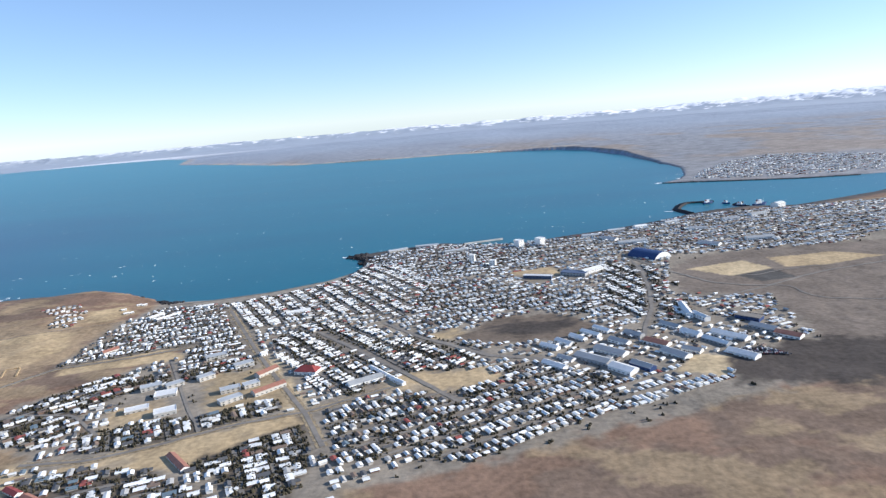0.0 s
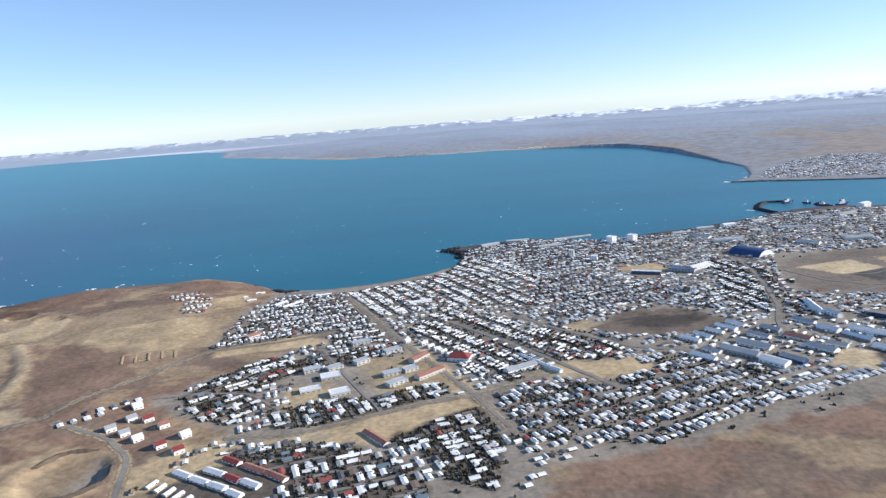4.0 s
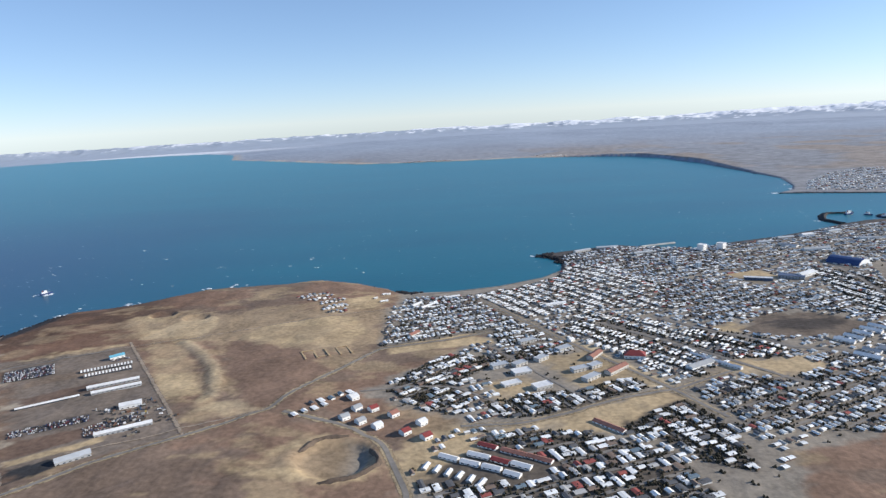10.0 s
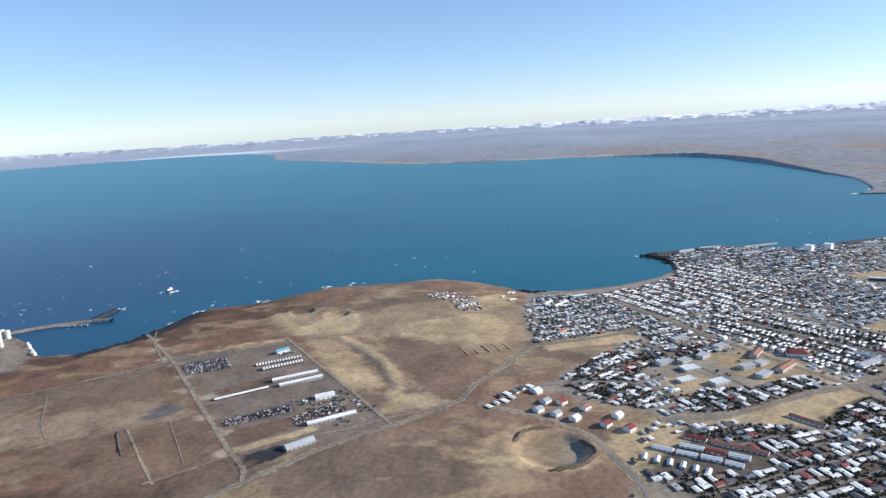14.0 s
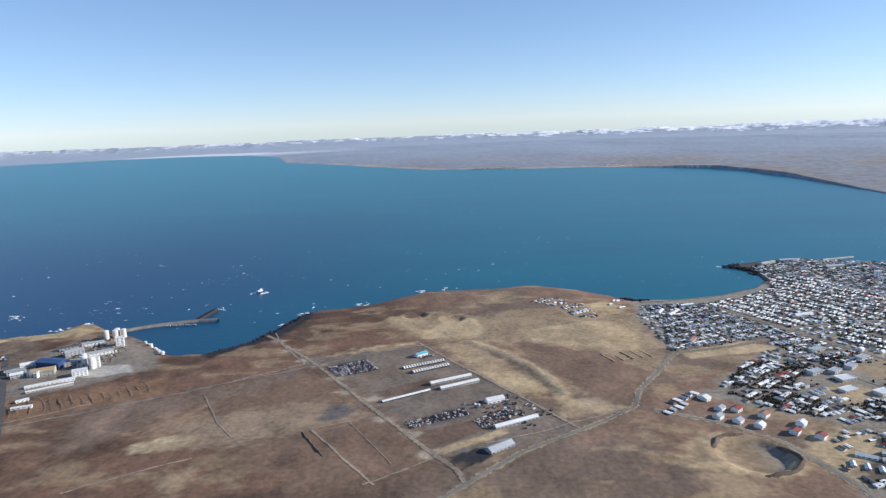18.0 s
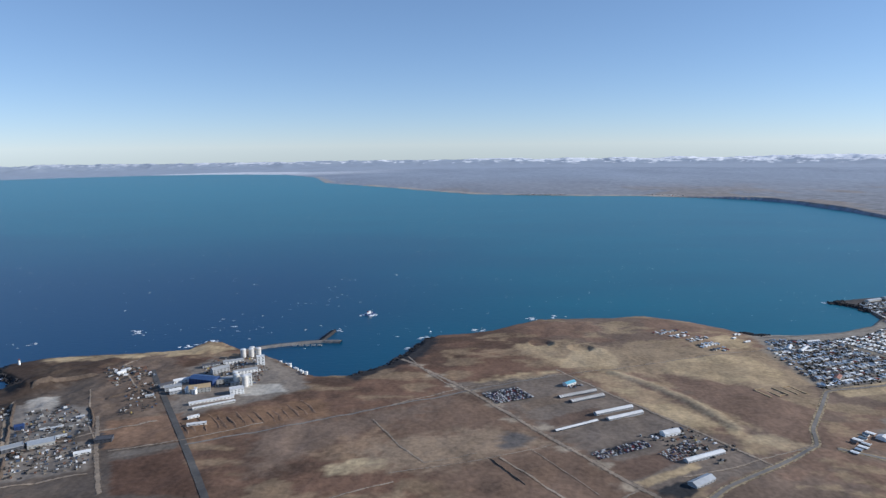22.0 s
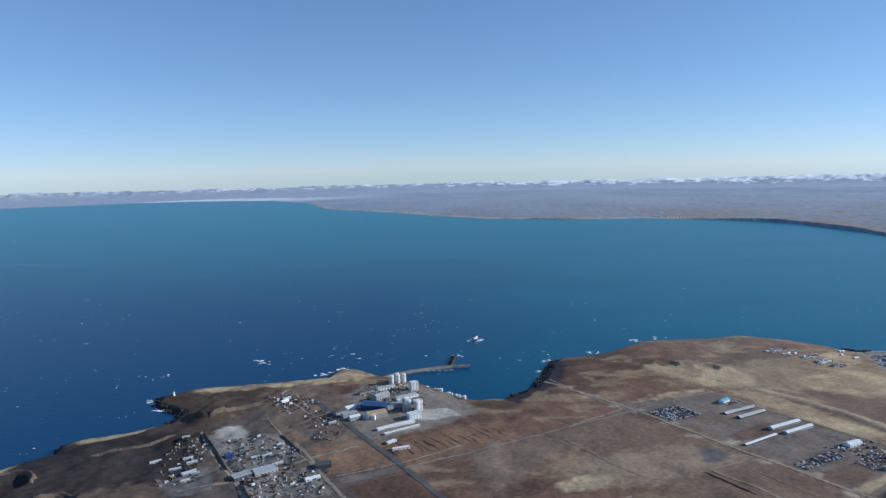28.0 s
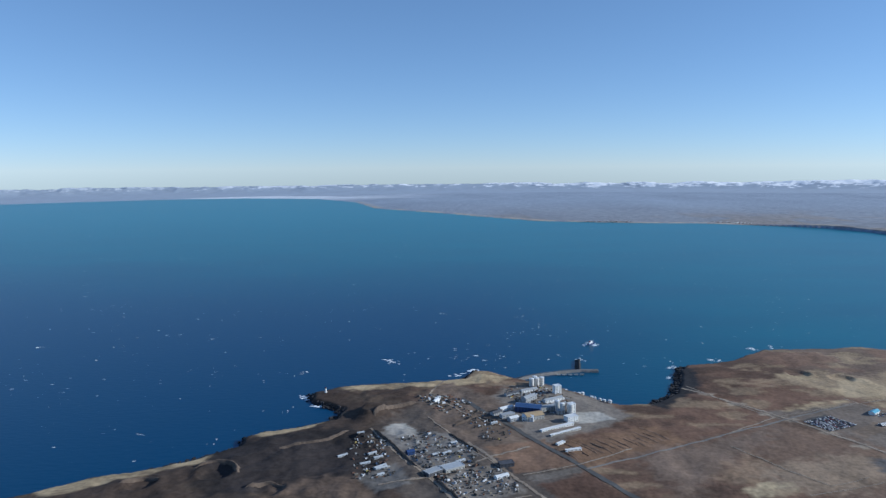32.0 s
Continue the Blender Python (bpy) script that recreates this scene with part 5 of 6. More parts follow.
building(-118.3, 142.9, -116.4, 144.6, 2.6, 1.1, "gable", M_WHITE, M_WHITE_ROOF, "three-storey block of flats with pale gabled roof", "apartments", "flats by the main road")
building(-116.7, 134.7, -114.7, 136.4, 2.6, 1.1, "gable", M_WHITE, M_RED, "three-storey block of flats with red gabled roof", "apartments", "flats by the main road")
building(-140.4, 161.3, -138.4, 163.0, 3.6, 0.90, "gable", M_WHITE, M_WHITE_ROOF, "three-storey block of flats with pale gabled roof", "apartments", "flats by the main road")
building(-238.7, 204.8, -234.7, 208.1, 2.4, 1.00, "gable", M_WHITE, M_CYAN, "small hall with a pale blue roof", "workshop")
# dark and grey walls of the long sheds imitate shade on their fronts
building(-242.7, 191.9, -227.8, 199.6, 2.2, 0.60, "gable", M_DARKROOF, M_STRIPE, "long barracks with alternating white roof panels", "barracks", "long sheds")
building(-239.0, 187.3, -225.4, 194.8, 2.2, 0.60, "gable", M_DARKROOF, M_STRIPE, "long barracks with alternating white roof panels", "barracks", "long sheds")
building(-231.7, 176.1, -217.3, 183.4, 2.0, 0.65, "gable", M_GREY, M_WHITE_ROOF, "long white storage shed", "barracks", "long sheds")
building(-228.0, 172.0, -214.6, 179.1, 1.9, 0.60, "gable", M_GREY, M_WHITE_ROOF, "long white storage shed", "barracks", "long sheds")
building(-247.4, 162.7, -231.9, 171.9, 1.2, 0.55, "gable", M_DARKROOF, M_WHITE_ROOF, "long narrow white-roofed shed with dark walls", "barracks", "long sheds")
building(-212.2, 159.4, -206.4, 162.0, 2.8, 1.10, "gable", M_WHITE, M_WHITE_ROOF, "white hall with a broad pale roof", "workshop")
building(-210.2, 141.1, -196.7, 148.2, 2.0, 0.90, "gable", M_GREY, M_WHITE_ROOF, "long white shed with open bays", "barracks", "long sheds")
building(-212.2, 126.1, -205.4, 131.2, 3.2, 0.88, "gable", M_GREY, M_PALEROOF, "big hall with a pale grey-blue roof", "hall")
building(-388.4, 191.4, -380.9, 194.8, 5.0, 2.00, "gable", M_CONCRETE, M_SAND, "low store with a sand-coloured roof", "store")
building(-383.1, 180.0, -369.1, 188.8, 1.4, 0.70, "flat", M_WHITE, M_WHITE_ROOF, "long white open storage bay", "store")
building(-379.8, 175.8, -366.9, 184.3, 1.0, 0.45, "flat", M_CONCRETE, M_WHITE_ROOF, "long low concrete wall shed", "store")
building(-375.5, 161.5, -369.5, 163.8, 1.2, 0.55, "flat", M_WHITE, M_WHITE_ROOF, "white site office cabin", "cabin")
building(-377.9, 167.7, -374.9, 170.6, 1.2, 0.55, "flat", M_WHITE, M_WHITE_ROOF, "white site office cabin", "cabin")
building(-393.2, 202.0, -382.2, 199.7, 5.5, 2.30, "gable", M_BLUE, M_BLUEROOF, "tall blue-clad plant hall with a blue sheet roof", "plant hall")
building(-390.6, 192.6, -385.8, 191.5, 3.0, 1.80, "gable", M_WHITE, M_WHITE_ROOF, "white plant building on bare gravel ground", "plant building")
building(-395.5, 190.0, -391.8, 192.5, 2.4, 1.50, "gable", M_GREY, M_WHITE_ROOF, "grey plant building on bare gravel ground", "plant building")
building(-398.9, 192.9, -393.4, 196.2, 2.4, 1.50, "flat", M_GREY, M_GREY, "dark plant outbuilding on bare gravel ground", "plant building")
building(-387.6, 213.0, -382.3, 218.2, 3.0, 2.00, "gable", M_GREY, M_GREY, "grey plant building on bare gravel ground", "plant building")
building(-382.3, 201.7, -372.3, 206.6, 3.0, 2.00, "flat", M_CONCRETE, M_GREY, "concrete process building between the silos", "plant building")
building(-378.7, 213.3, -370.0, 218.6, 2.5, 1.40, "gable", M_WHITE, M_GREY, "plant store with a grey roof", "plant building")
building(-371.4, 190.8, -366.7, 193.3, 3.0, 2.20, "flat", M_WHITE, M_WHITE_ROOF, "white block beside the silos", "plant building")
building(-396.1, 222.2, -389.9, 226.2, 2.0, 1.20, "gable", M_GREY, M_DARKROOF, "dark workshop on bare gravel ground", "workshop")
building(-388.7, 227.0, -381.0, 231.1, 2.0, 1.20, "gable", M_WHITE, M_GREY, "grey-roofed workshop on bare gravel ground", "workshop")
building(-402.4, 196.3, -398.5, 200.0, 2.4, 1.20, "gable", M_GREY, M_DARKROOF, "dark workshop beside the road", "workshop")
building(-399.2, 201.3, -393.6, 205.1, 2.4, 1.40, "gable", M_WHITE, M_WHITE_ROOF, "white workshop beside the road", "workshop")
building(-425.9, 138.6, -421.3, 142.7, 3.2, 1.20, "flat", M_DARKROOF, M_GREY, "large dark workshop with a grey flat roof", "workshop")
building(-420.2, 142.7, -413.6, 147.0, 4.0, 1.00, "flat", M_CONCRETE, M_PALEROOF, "low pale-roofed store on bare gravel ground", "store")
building(-402.2, 138.9, -397.9, 141.4, 1.8, 0.61, "gable", M_WHITE, M_WHITE_ROOF, "white hall in the scrap yard", "hall")
building(-400.8, 148.0, -395.7, 149.5, 3.0, 1.20, "flat", M_DARKROOF, M_DARKROOF, "low black shed on bare gravel ground", "shed")
building(-435.5, 157.2, -432.9, 158.7, 2.2, 1.30, "gable", M_BLUE, M_BLUE, "small blue shed on bare gravel ground", "shed")
building(-450.0, 155.6, -447.3, 157.6, 1.2, 0.45, "gable", M_GREY, M_PALEROOF, "small pale grey shed in the gravel yard", "shed", "yard sheds")
building(-445.8, 144.0, -442.1, 147.4, 1.2, 0.45, "gable", M_GREY, M_PALEROOF, "small pale grey shed in the gravel yard", "shed", "yard sheds")
building(-444.4, 139.3, -441.9, 141.0, 1.2, 0.45, "gable", M_GREY, M_PALEROOF, "small pale grey shed in the gravel yard", "shed", "yard sheds")
building(-425.8, 156.7, -423.5, 158.7, 1.2, 0.45, "gable", M_GREY, M_PALEROOF, "small pale grey shed in the gravel yard", "shed", "yard sheds")
building(-421.9, 156.9, -419.0, 158.9, 1.2, 0.45, "gable", M_GREY, M_PALEROOF, "small pale grey shed in the gravel yard", "shed", "yard sheds")
building(-419.4, 167.3, -417.1, 168.9, 1.2, 0.45, "gable", M_GREY, M_PALEROOF, "small pale grey shed in the gravel yard", "shed", "yard sheds")
building(-457.7, 173.1, -455.2, 174.3, 1.2, 0.45, "gable", M_GREY, M_PALEROOF, "small pale grey shed in the gravel yard", "shed", "yard sheds")
building(-429.2, 214.9, -426.8, 217.9, 1.2, 0.45, "gable", M_GREY, M_PALEROOF, "small pale grey shed in the gravel yard", "shed", "yard sheds")
building(-403.6, 186.5, -401.0, 188.3, 1.2, 0.45, "gable", M_GREY, M_PALEROOF, "small pale grey shed in the gravel yard", "shed", "yard sheds")
building(-451.7, 147.5, -448.3, 149.3, 1.2, 0.45, "gable", M_GREY, M_PALEROOF, "small pale grey shed in the gravel yard", "shed", "yard sheds")
building(-445.2, 143.4, -441.4, 145.6, 1.2, 0.45, "gable", M_GREY, M_PALEROOF, "small pale grey shed in the gravel yard", "shed", "yard sheds")
building(-447.3, 152.0, -444.3, 153.9, 1.2, 0.45, "gable", M_GREY, M_PALEROOF, "small pale grey shed in the gravel yard", "shed", "yard sheds")
building(-461.3, 153.8, -458.2, 156.3, 1.2, 0.45, "gable", M_GREY, M_PALEROOF, "small pale grey shed in the gravel yard", "shed", "yard sheds")
building(-416.6, 150.8, -413.5, 153.1, 1.2, 0.45, "gable", M_GREY, M_PALEROOF, "small pale grey shed in the gravel yard", "shed", "yard sheds")
building(-423.4, 146.2, -419.1, 148.5, 1.2, 0.45, "gable", M_GREY, M_PALEROOF, "small pale grey shed in the gravel yard", "shed", "yard sheds")
building(-429.2, 211.7, -427.1, 215.1, 1.5, 0.90, "gable", M_WHITE, M_WHITE_ROOF, "small white hut on bare ground", "hut")


# ---- the domed sports hall ----
def barrel_hall():
    ob = tagged(new("sports_hall"), "large sports hall with a blue barrel roof and white end wall", "sports hall")
    ob.matrix_basis = Matrix.Translation((91.5, 302.5, 1.4)) @ Matrix.Rotation(math.atan2(17, -11), 4, "Z")
    L, Wd, H = 16.0, 11.5, 3.2
    V, F, E = [], [], []
    for k in range(13):
        a = math.pi * k / 12
        for x in (-L / 2, L / 2):
            V.append((x, Wd / 2 * math.cos(a), -0.4 + (H + 0.4) * math.sin(a)))
    F = [(2 * k, 2 * k + 1, 2 * k + 3, 2 * k + 2) for k in range(12)]
    mesh_object("roof", V, F, M_BLUE, ob, "dark blue barrel roof")
    for x in (-L / 2 - 0.1, L / 2 + 0.1):
        E = [(x, Wd / 2 * 0.98 * math.cos(math.pi * k / 12), -0.4 + (H + 0.35) * math.sin(math.pi * k / 12)) for k in range(13)]
        E += [(x * 0.985, p, q) for _, p, q in E]
        mesh_object("end_wall", E, [tuple(range(13)), tuple(range(25, 12, -1))] + [(k, k + 1, k + 14, k + 13) for k in range(12)], M_WHITE, ob, "white arched end wall")


barrel_hall()


# ---- silos, lighthouse, breakwater ----
def ring_tower(name, x, y, r, h, mat, label, category, group="", cap=0.25, n=16):
    z = float(height(np.array(x), np.array(y)))
    ob = tagged(new(name), label, category, group)
    ob.matrix_basis = Matrix.Translation((x, y, z))
    bm = bmesh.new()
    bmesh.ops.create_cone(bm, cap_ends=True, segments=n, radius1=r, radius2=r, depth=h + 0.6, matrix=Matrix.Translation((0, 0, h / 2 - 0.3)))
    part("shell", bm, mat, ob)
    bm = bmesh.new()
    bmesh.ops.create_cone(bm, cap_ends=True, segments=n, radius1=r * 1.06, radius2=r * 0.35, depth=cap, matrix=Matrix.Translation((0, 0, h + cap / 2)))
    part("cap", bm, M_WHITE_ROOF, ob)
    for k in range(3):
        bm = bmesh.new()
        bmesh.ops.create_cone(bm, cap_ends=False, segments=n, radius1=r * 1.03, radius2=r * 1.03, depth=0.1, matrix=Matrix.Translation((0, 0, h * (k + 1) / 4)))
        part("band", bm, M_CONCRETE, ob)
    return ob


for x, y in ((-383.4, 237.4), (-380.6, 240.0), (-378.0, 242.4), (-381.4, 243.4)):
    ring_tower("silo", x, y, 1.2, 3.9, M_SILO, "tall white cylindrical cement silo by the harbour", "silo", "harbour silos")
for x, y in ((-372.6, 201.5), (-374.4, 204.6), (-369.0, 200.4)):
    ring_tower("silo", x, y, 1.1, 4.8, M_SILO, "tall white cylindrical silo beside the plant hall", "silo", "plant silos")
building(-372.9, 226.2, -369.9, 227.6, 2.6, 3.8, "flat", M_WHITE, M_WHITE_ROOF, "tall white square silo tower on the harbour slope", "silo tower")
building(-369.4, 200.8, -366.6, 202.2, 2.2, 4.4, "flat", M_WHITE, M_WHITE_ROOF, "tall white square silo tower at the plant", "silo tower")
building(-374.6, 199.3, -371.4, 200.6, 1.6, 1.8, "flat", M_CONCRETE, M_GREY, "low concrete plinth house under the silos", "plant building")


def lighthouse(x, y):
    z = float(height(np.array(x), np.array(y)))
    ob = tagged(new("lighthouse"), "small white lighthouse at the tip of the point", "lighthouse")
    ob.matrix_basis = Matrix.Translation((x, y, z))
    for name, r1, r2, h0, h1, mat in (("tower", 0.55, 0.42, -0.5, 2.0, M_WHITE), ("gallery", 0.6, 0.6, 2.0, 2.12, M_CONCRETE), ("lantern", 0.3, 0.3, 2.12, 2.5, M_GLASS), ("cap", 0.36, 0.05, 2.5, 2.75, M_RED)):
        bm = bmesh.new()
        bmesh.ops.create_cone(bm, cap_ends=True, segments=12, radius1=r1, radius2=r2, depth=h1 - h0, matrix=Matrix.Translation((0, 0, (h0 + h1) / 2)))
        part(name, bm, mat, ob)


lighthouse(-483.5, 225.5)


def mole(name, pts, width, top, mat, label, rough=0.5, seed=3):
    """A built bank of stone: a sloped strip along a line, with an uneven foot."""
    q = resample(pts, 1.2)
    t = np.gradient(q, axis=0)
    t /= np.linalg.norm(t, axis=1)[:, None] + 1e-9
    nrm = np.stack([-t[:, 1], t[:, 0]], 1)
    r = np.random.RandomState(seed)
    rows = []
    for s, z in ((-1.9, -1.0), (-1.3, 0.3 * top), (-1.0, top), (-0.45, top + 0.05), (-0.4, top - 0.3), (1.0, top - 0.3), (1.3, 0.2 * top), (1.8, -1.0)):
        p = q + nrm * (s * width / 2 + (r.rand(len(q), 1) - 0.5) * rough * (abs(s) > 1))
        rows.append(np.column_stack([p, np.full(len(q), z) + (r.rand(len(q)) - 0.5) * 0.35 * rough * (abs(s) >= 1)]))
    co = np.stack(rows)
    return tagged(grid_mesh(name, co, mat), label, "breakwater", kind="structure")


mole("breakwater", [(-393, 251), (-388, 257), (-379, 263), (-371, 266.5), (-362, 270), (-355, 272), (-345, 271.5)], 2.6, 1.2, M_STONE, "curved concrete and stone breakwater of the harbour")
mole("breakwater_spur", [(-356, 272), (-355, 280), (-353.5, 291)], 2.2, 1.2, M_ROCK, "dark stone spur of the breakwater", 0.9)
mole("pier", [(0, 369), (10, 374), (29, 379)], 1.6, 0.9, M_CONCRETE, "long straight concrete pier off the town")
mole("harbour_mole", [(152, 412), (148, 430), (156, 446), (164, 456), (182, 453)], 3.4, 1.0, M_ROCK, "dark rock mole of the far harbour", 1.2)
mole("inner_mole", [(192, 422), (188, 434), (196, 440)], 2.6, 0.9, M_ROCK, "short dark mole inside the far harbour", 1.0)
mole("spit_rocks", [(186, 573), (207, 567), (242, 552), (285, 536), (330, 529)], 3.6, 0.5, M_ROCK, "dark rocky edge of the far spit", 1.6)
mole("rock_mole", [(-46, 352), (-54, 359), (-60, 361)], 4.0, 0.8, M_ROCK, "dark rocky point beside the town beach", 1.8)
for i in range(5):
    x = -368 + i * 3.1
    building(x, 263.6 + i * 0.25, x + 1.9, 263.8 + i * 0.25, 0.8, 0.35, "flat", M_CONCRETE, M_CONCRETE, "low floating concrete pontoon in the harbour", "pontoon", "harbour pontoons").location.z = 0.1
rnd = random.Random(21)
for i in range(11):
    f = i / 10
    x, y = -366 + 17 * f + rnd.uniform(-0.5, 0.5), 238.5 - 20 * f + rnd.uniform(-0.4, 0.4)
    ring_tower("tank", x, y, rnd.uniform(0.55, 0.85), rnd.uniform(0.8, 1.3), M_WHITE, "small white storage tank along the quay", "tank", "quay tanks", 0.12, 12)


# ---- boulders of black lava along the cliffs ----
def boulders(name, pts, width, n, size, label, seed):
    rnd = random.Random(seed)
    q = resample(pts, 1.0)
    V, F = [], []
    for _ in range(n):
        x, y = q[rnd.randrange(len(q))]
        x, y = x + rnd.gauss(0, width / 2), y + rnd.gauss(0, width / 2)
        h = min(max(float(height(np.array(x), np.array(y))), -0.1), 0.9)
        r, o = rnd.uniform(0.4, 1.0) * size, len(V)
        for t in range(6):
            a = t * math.pi / 3 + rnd.uniform(-0.3, 0.3)
            V.append((x + r * rnd.uniform(0.7, 1.3) * math.cos(a), y + r * rnd.uniform(0.7, 1.3) * math.sin(a), h - 0.4))
        for t in range(6):
            vx, vy, _ = V[o + t]
            V.append((x + (vx - x) * rnd.uniform(0.4, 0.9), y + (vy - y) * rnd.uniform(0.4, 0.9), h + r * rnd.uniform(0.4, 0.9)))
        F += [(o + t, o + (t + 1) % 6, o + 6 + (t + 1) % 6, o + 6 + t) for t in range(6)] + [tuple(o + 6 + t for t in range(6))]
    tagged(mesh_object(name, V, F, M_ROCK), label, "rocks", kind="stuff")


boulders("cliff_boulders", [(-298, 279), (-304, 267), (-308, 252), (-316, 233), (-329, 220)], 2.4, 420, 1.5, "black lava boulders below the harbour cliff", 5)
boulders("shore_boulders", [(-150, 305), (-182, 322), (-213, 316), (-242, 313), (-263, 293), (-292, 282)], 1.2, 260, 0.9, "dark rocks at the foot of the headland", 6)
boulders("shore_boulders", [(-491, 227), (-488, 218), (-472, 207), (-472, 195), (-488, 184), (-504, 174), (-504, 165), (-530, 144)], 1.8, 360, 1.2, "dark rocks at the foot of the northern cliffs", 7)
boulders("shore_boulders", [(-47, 341), (-50, 352), (-56, 360), (-50, 364)], 2.2, 160, 1.3, "black rocks beside the town beach", 8)
boulders("shore_boulders", [(-138, 293), (-132, 288), (-126, 289)], 1.8, 90, 0.9, "dark rocks in the small inlet", 9)
boulders("shore_boulders", [(-417, 254), (-413, 267), (-404, 265)], 1.6, 90, 0.9, "dark rocks at the harbour mouth", 10)


# ---- breaking waves along the rocks ----
def breakers(spots, seed=4):
    rnd = random.Random(seed)
    V, F = [], []
    for x, y, n in spots:
        for _ in range(n):
            px, py, o = x + rnd.gauss(0, 2.2), y + rnd.gauss(0, 1.6), len(V)
            r = rnd.uniform(0.3, 1.0)
            k = 7
            V += [(px + r * rnd.uniform(0.5, 1.6) * 1.4 * math.cos(t * 6.283 / k), py + r * rnd.uniform(0.4, 1.1) * math.sin(t * 6.283 / k), 0.02) for t in range(k)] + [(px, py, 0.25)]
            F += [(o + t, o + (t + 1) % k, o + k) for t in range(k)]
    tagged(mesh_object("breaking_waves", V, F, M_FOAM), "white foam of waves breaking on the rocks", "surf", kind="stuff")


breakers([(-303, 281, 12), (-307, 262, 8), (-415, 270, 14), (-420, 262, 8), (-493, 225, 22), (-484, 214, 10), (-246, 321, 8), (-275, 296, 8), (-230, 325, 6), (-352, 294, 5), (184, 575, 26), (196, 572, 14), (210, 598, 16), (224, 630, 8), (146, 428, 6), (-60, 362, 6), (-462, 288, 12), (-458, 284, 5)])


# ---- whitecaps driven over the bay ----
def whitecaps(n, seed):
    rnd = random.Random(seed)
    spots = []
    while len(spots) < n:
        x, y = rnd.uniform(-900, 320), 150 + 850 * rnd.random() ** 1.5
        gust = float(vnoise(x * 0.012, y * 0.012, 81))
        if rnd.random() < 0.25 + 1.3 * max(0, gust - 0.35):
            spots += [(x + rnd.gauss(0, 3), y + rnd.gauss(0, 2)) for _ in range(rnd.choice((1, 1, 1, 2, 3)))]
    q = np.array(spots)
    wet = ~inside(MAINLAND, q[:, 0], q[:, 1]) & ~inside(FAR_SHORE, q[:, 0], q[:, 1]) & (edge_distance(MAINLAND, q[:, 0], q[:, 1]) > 9)
    V, F = [], []
    for x, y in q[wet]:
        l, w, h, a = 0.22 + 1.0 * rnd.random() ** 2, rnd.uniform(0.08, 0.2), rnd.uniform(0.06, 0.22), radians(25) + rnd.gauss(0, 0.3)
        c, s, o = math.cos(a), math.sin(a), len(V)
        for p, r, z in ((-l, 0, -0.05), (-0.4 * l, -w, -0.05), (0.5 * l, -0.8 * w, -0.05), (l, 0.1 * w, -0.05), (0.3 * l, w, -0.05), (-0.5 * l, 0.9 * w, -0.05), (-0.3 * l, rnd.uniform(-0.2, 0.2) * w, h), (0.4 * l, 0, 0.8 * h)):
            V.append((x + p * c - r * s, y + p * s + r * c, z))
        F += [(o, o + 1, o + 6), (o + 1, o + 2, o + 7, o + 6), (o + 2, o + 3, o + 7), (o + 3, o + 4, o + 7), (o + 4, o + 5, o + 6, o + 7), (o + 5, o, o + 6)]
    tagged(mesh_object("whitecaps", V, F, M_FOAM), "small white crests of waves breaking on the windy bay", "waves", kind="stuff")


whitecaps(1150, 17)


# ---- earth banks round the north yards ----
def bank(pts, width, top, label="bare earth bank round a gravel yard", mat=M_BANK):
    q = resample(pts, 1.5)
    r = np.random.RandomState(int(abs(pts[0][0]) * 10))
    t = np.gradient(q, axis=0)
    t /= np.linalg.norm(t, axis=1)[:, None] + 1e-9
    nrm = np.stack([-t[:, 1], t[:, 0]], 1)
    end = np.minimum(1, np.minimum(np.arange(len(q)), np.arange(len(q))[::-1]) / 2)
    rows = []
    for s, h in ((-1, -0.4), (-0.3, 0.9), (0.15, 1.0), (1, -0.4)):
        p = q + nrm * (s * width / 2 + (r.rand(len(q), 1) - 0.5) * 0.5)
        rows.append(np.column_stack([p, height(q[:, 0], q[:, 1]) + top * h * (end if h > 0 else 1) + (r.rand(len(q)) - 0.5) * 0.25]))
    tagged(grid_mesh("earth_bank", np.stack(rows), mat), label, "earth bank", kind="structure")


for pts, w, h in (
    ([(-452.5, 180.5), (-441, 163), (-430.5, 146.5)], 1.5, 0.9),
    ([(-455, 193), (-448, 205), (-438, 212)], 2.6, 1.4),
    ([(-421, 178), (-414, 169), (-408.5, 159.5)], 1.3, 0.8),
    ([(-462, 178), (-470, 168), (-486, 160)], 2.4, 0.8),
    ([(-512, 142), (-506, 147), (-497, 145), (-494, 138)], 2.2, 1.0),
    ([(-532, 128), (-527, 135), (-520, 133)], 2.0, 1.0),
    ([(-488, 128), (-482, 134), (-474, 131)], 2.0, 0.9),
    ([(-424, 138), (-418.5, 129), (-413.5, 121)], 1.3, 0.8),
    ([(-420, 186), (-410, 196), (-400, 188)], 1.8, 0.7),
    ([(-270.5, 143), (-265, 134), (-260, 126.5)], 0.8, 0.25),
    ([(-131, 132), (-127, 124), (-133, 117), (-142, 115)], 1.8, 0.7),
    ([(-150, 130), (-146, 137), (-138, 139)], 1.6, 0.6),
):
    bank(pts, w, h)


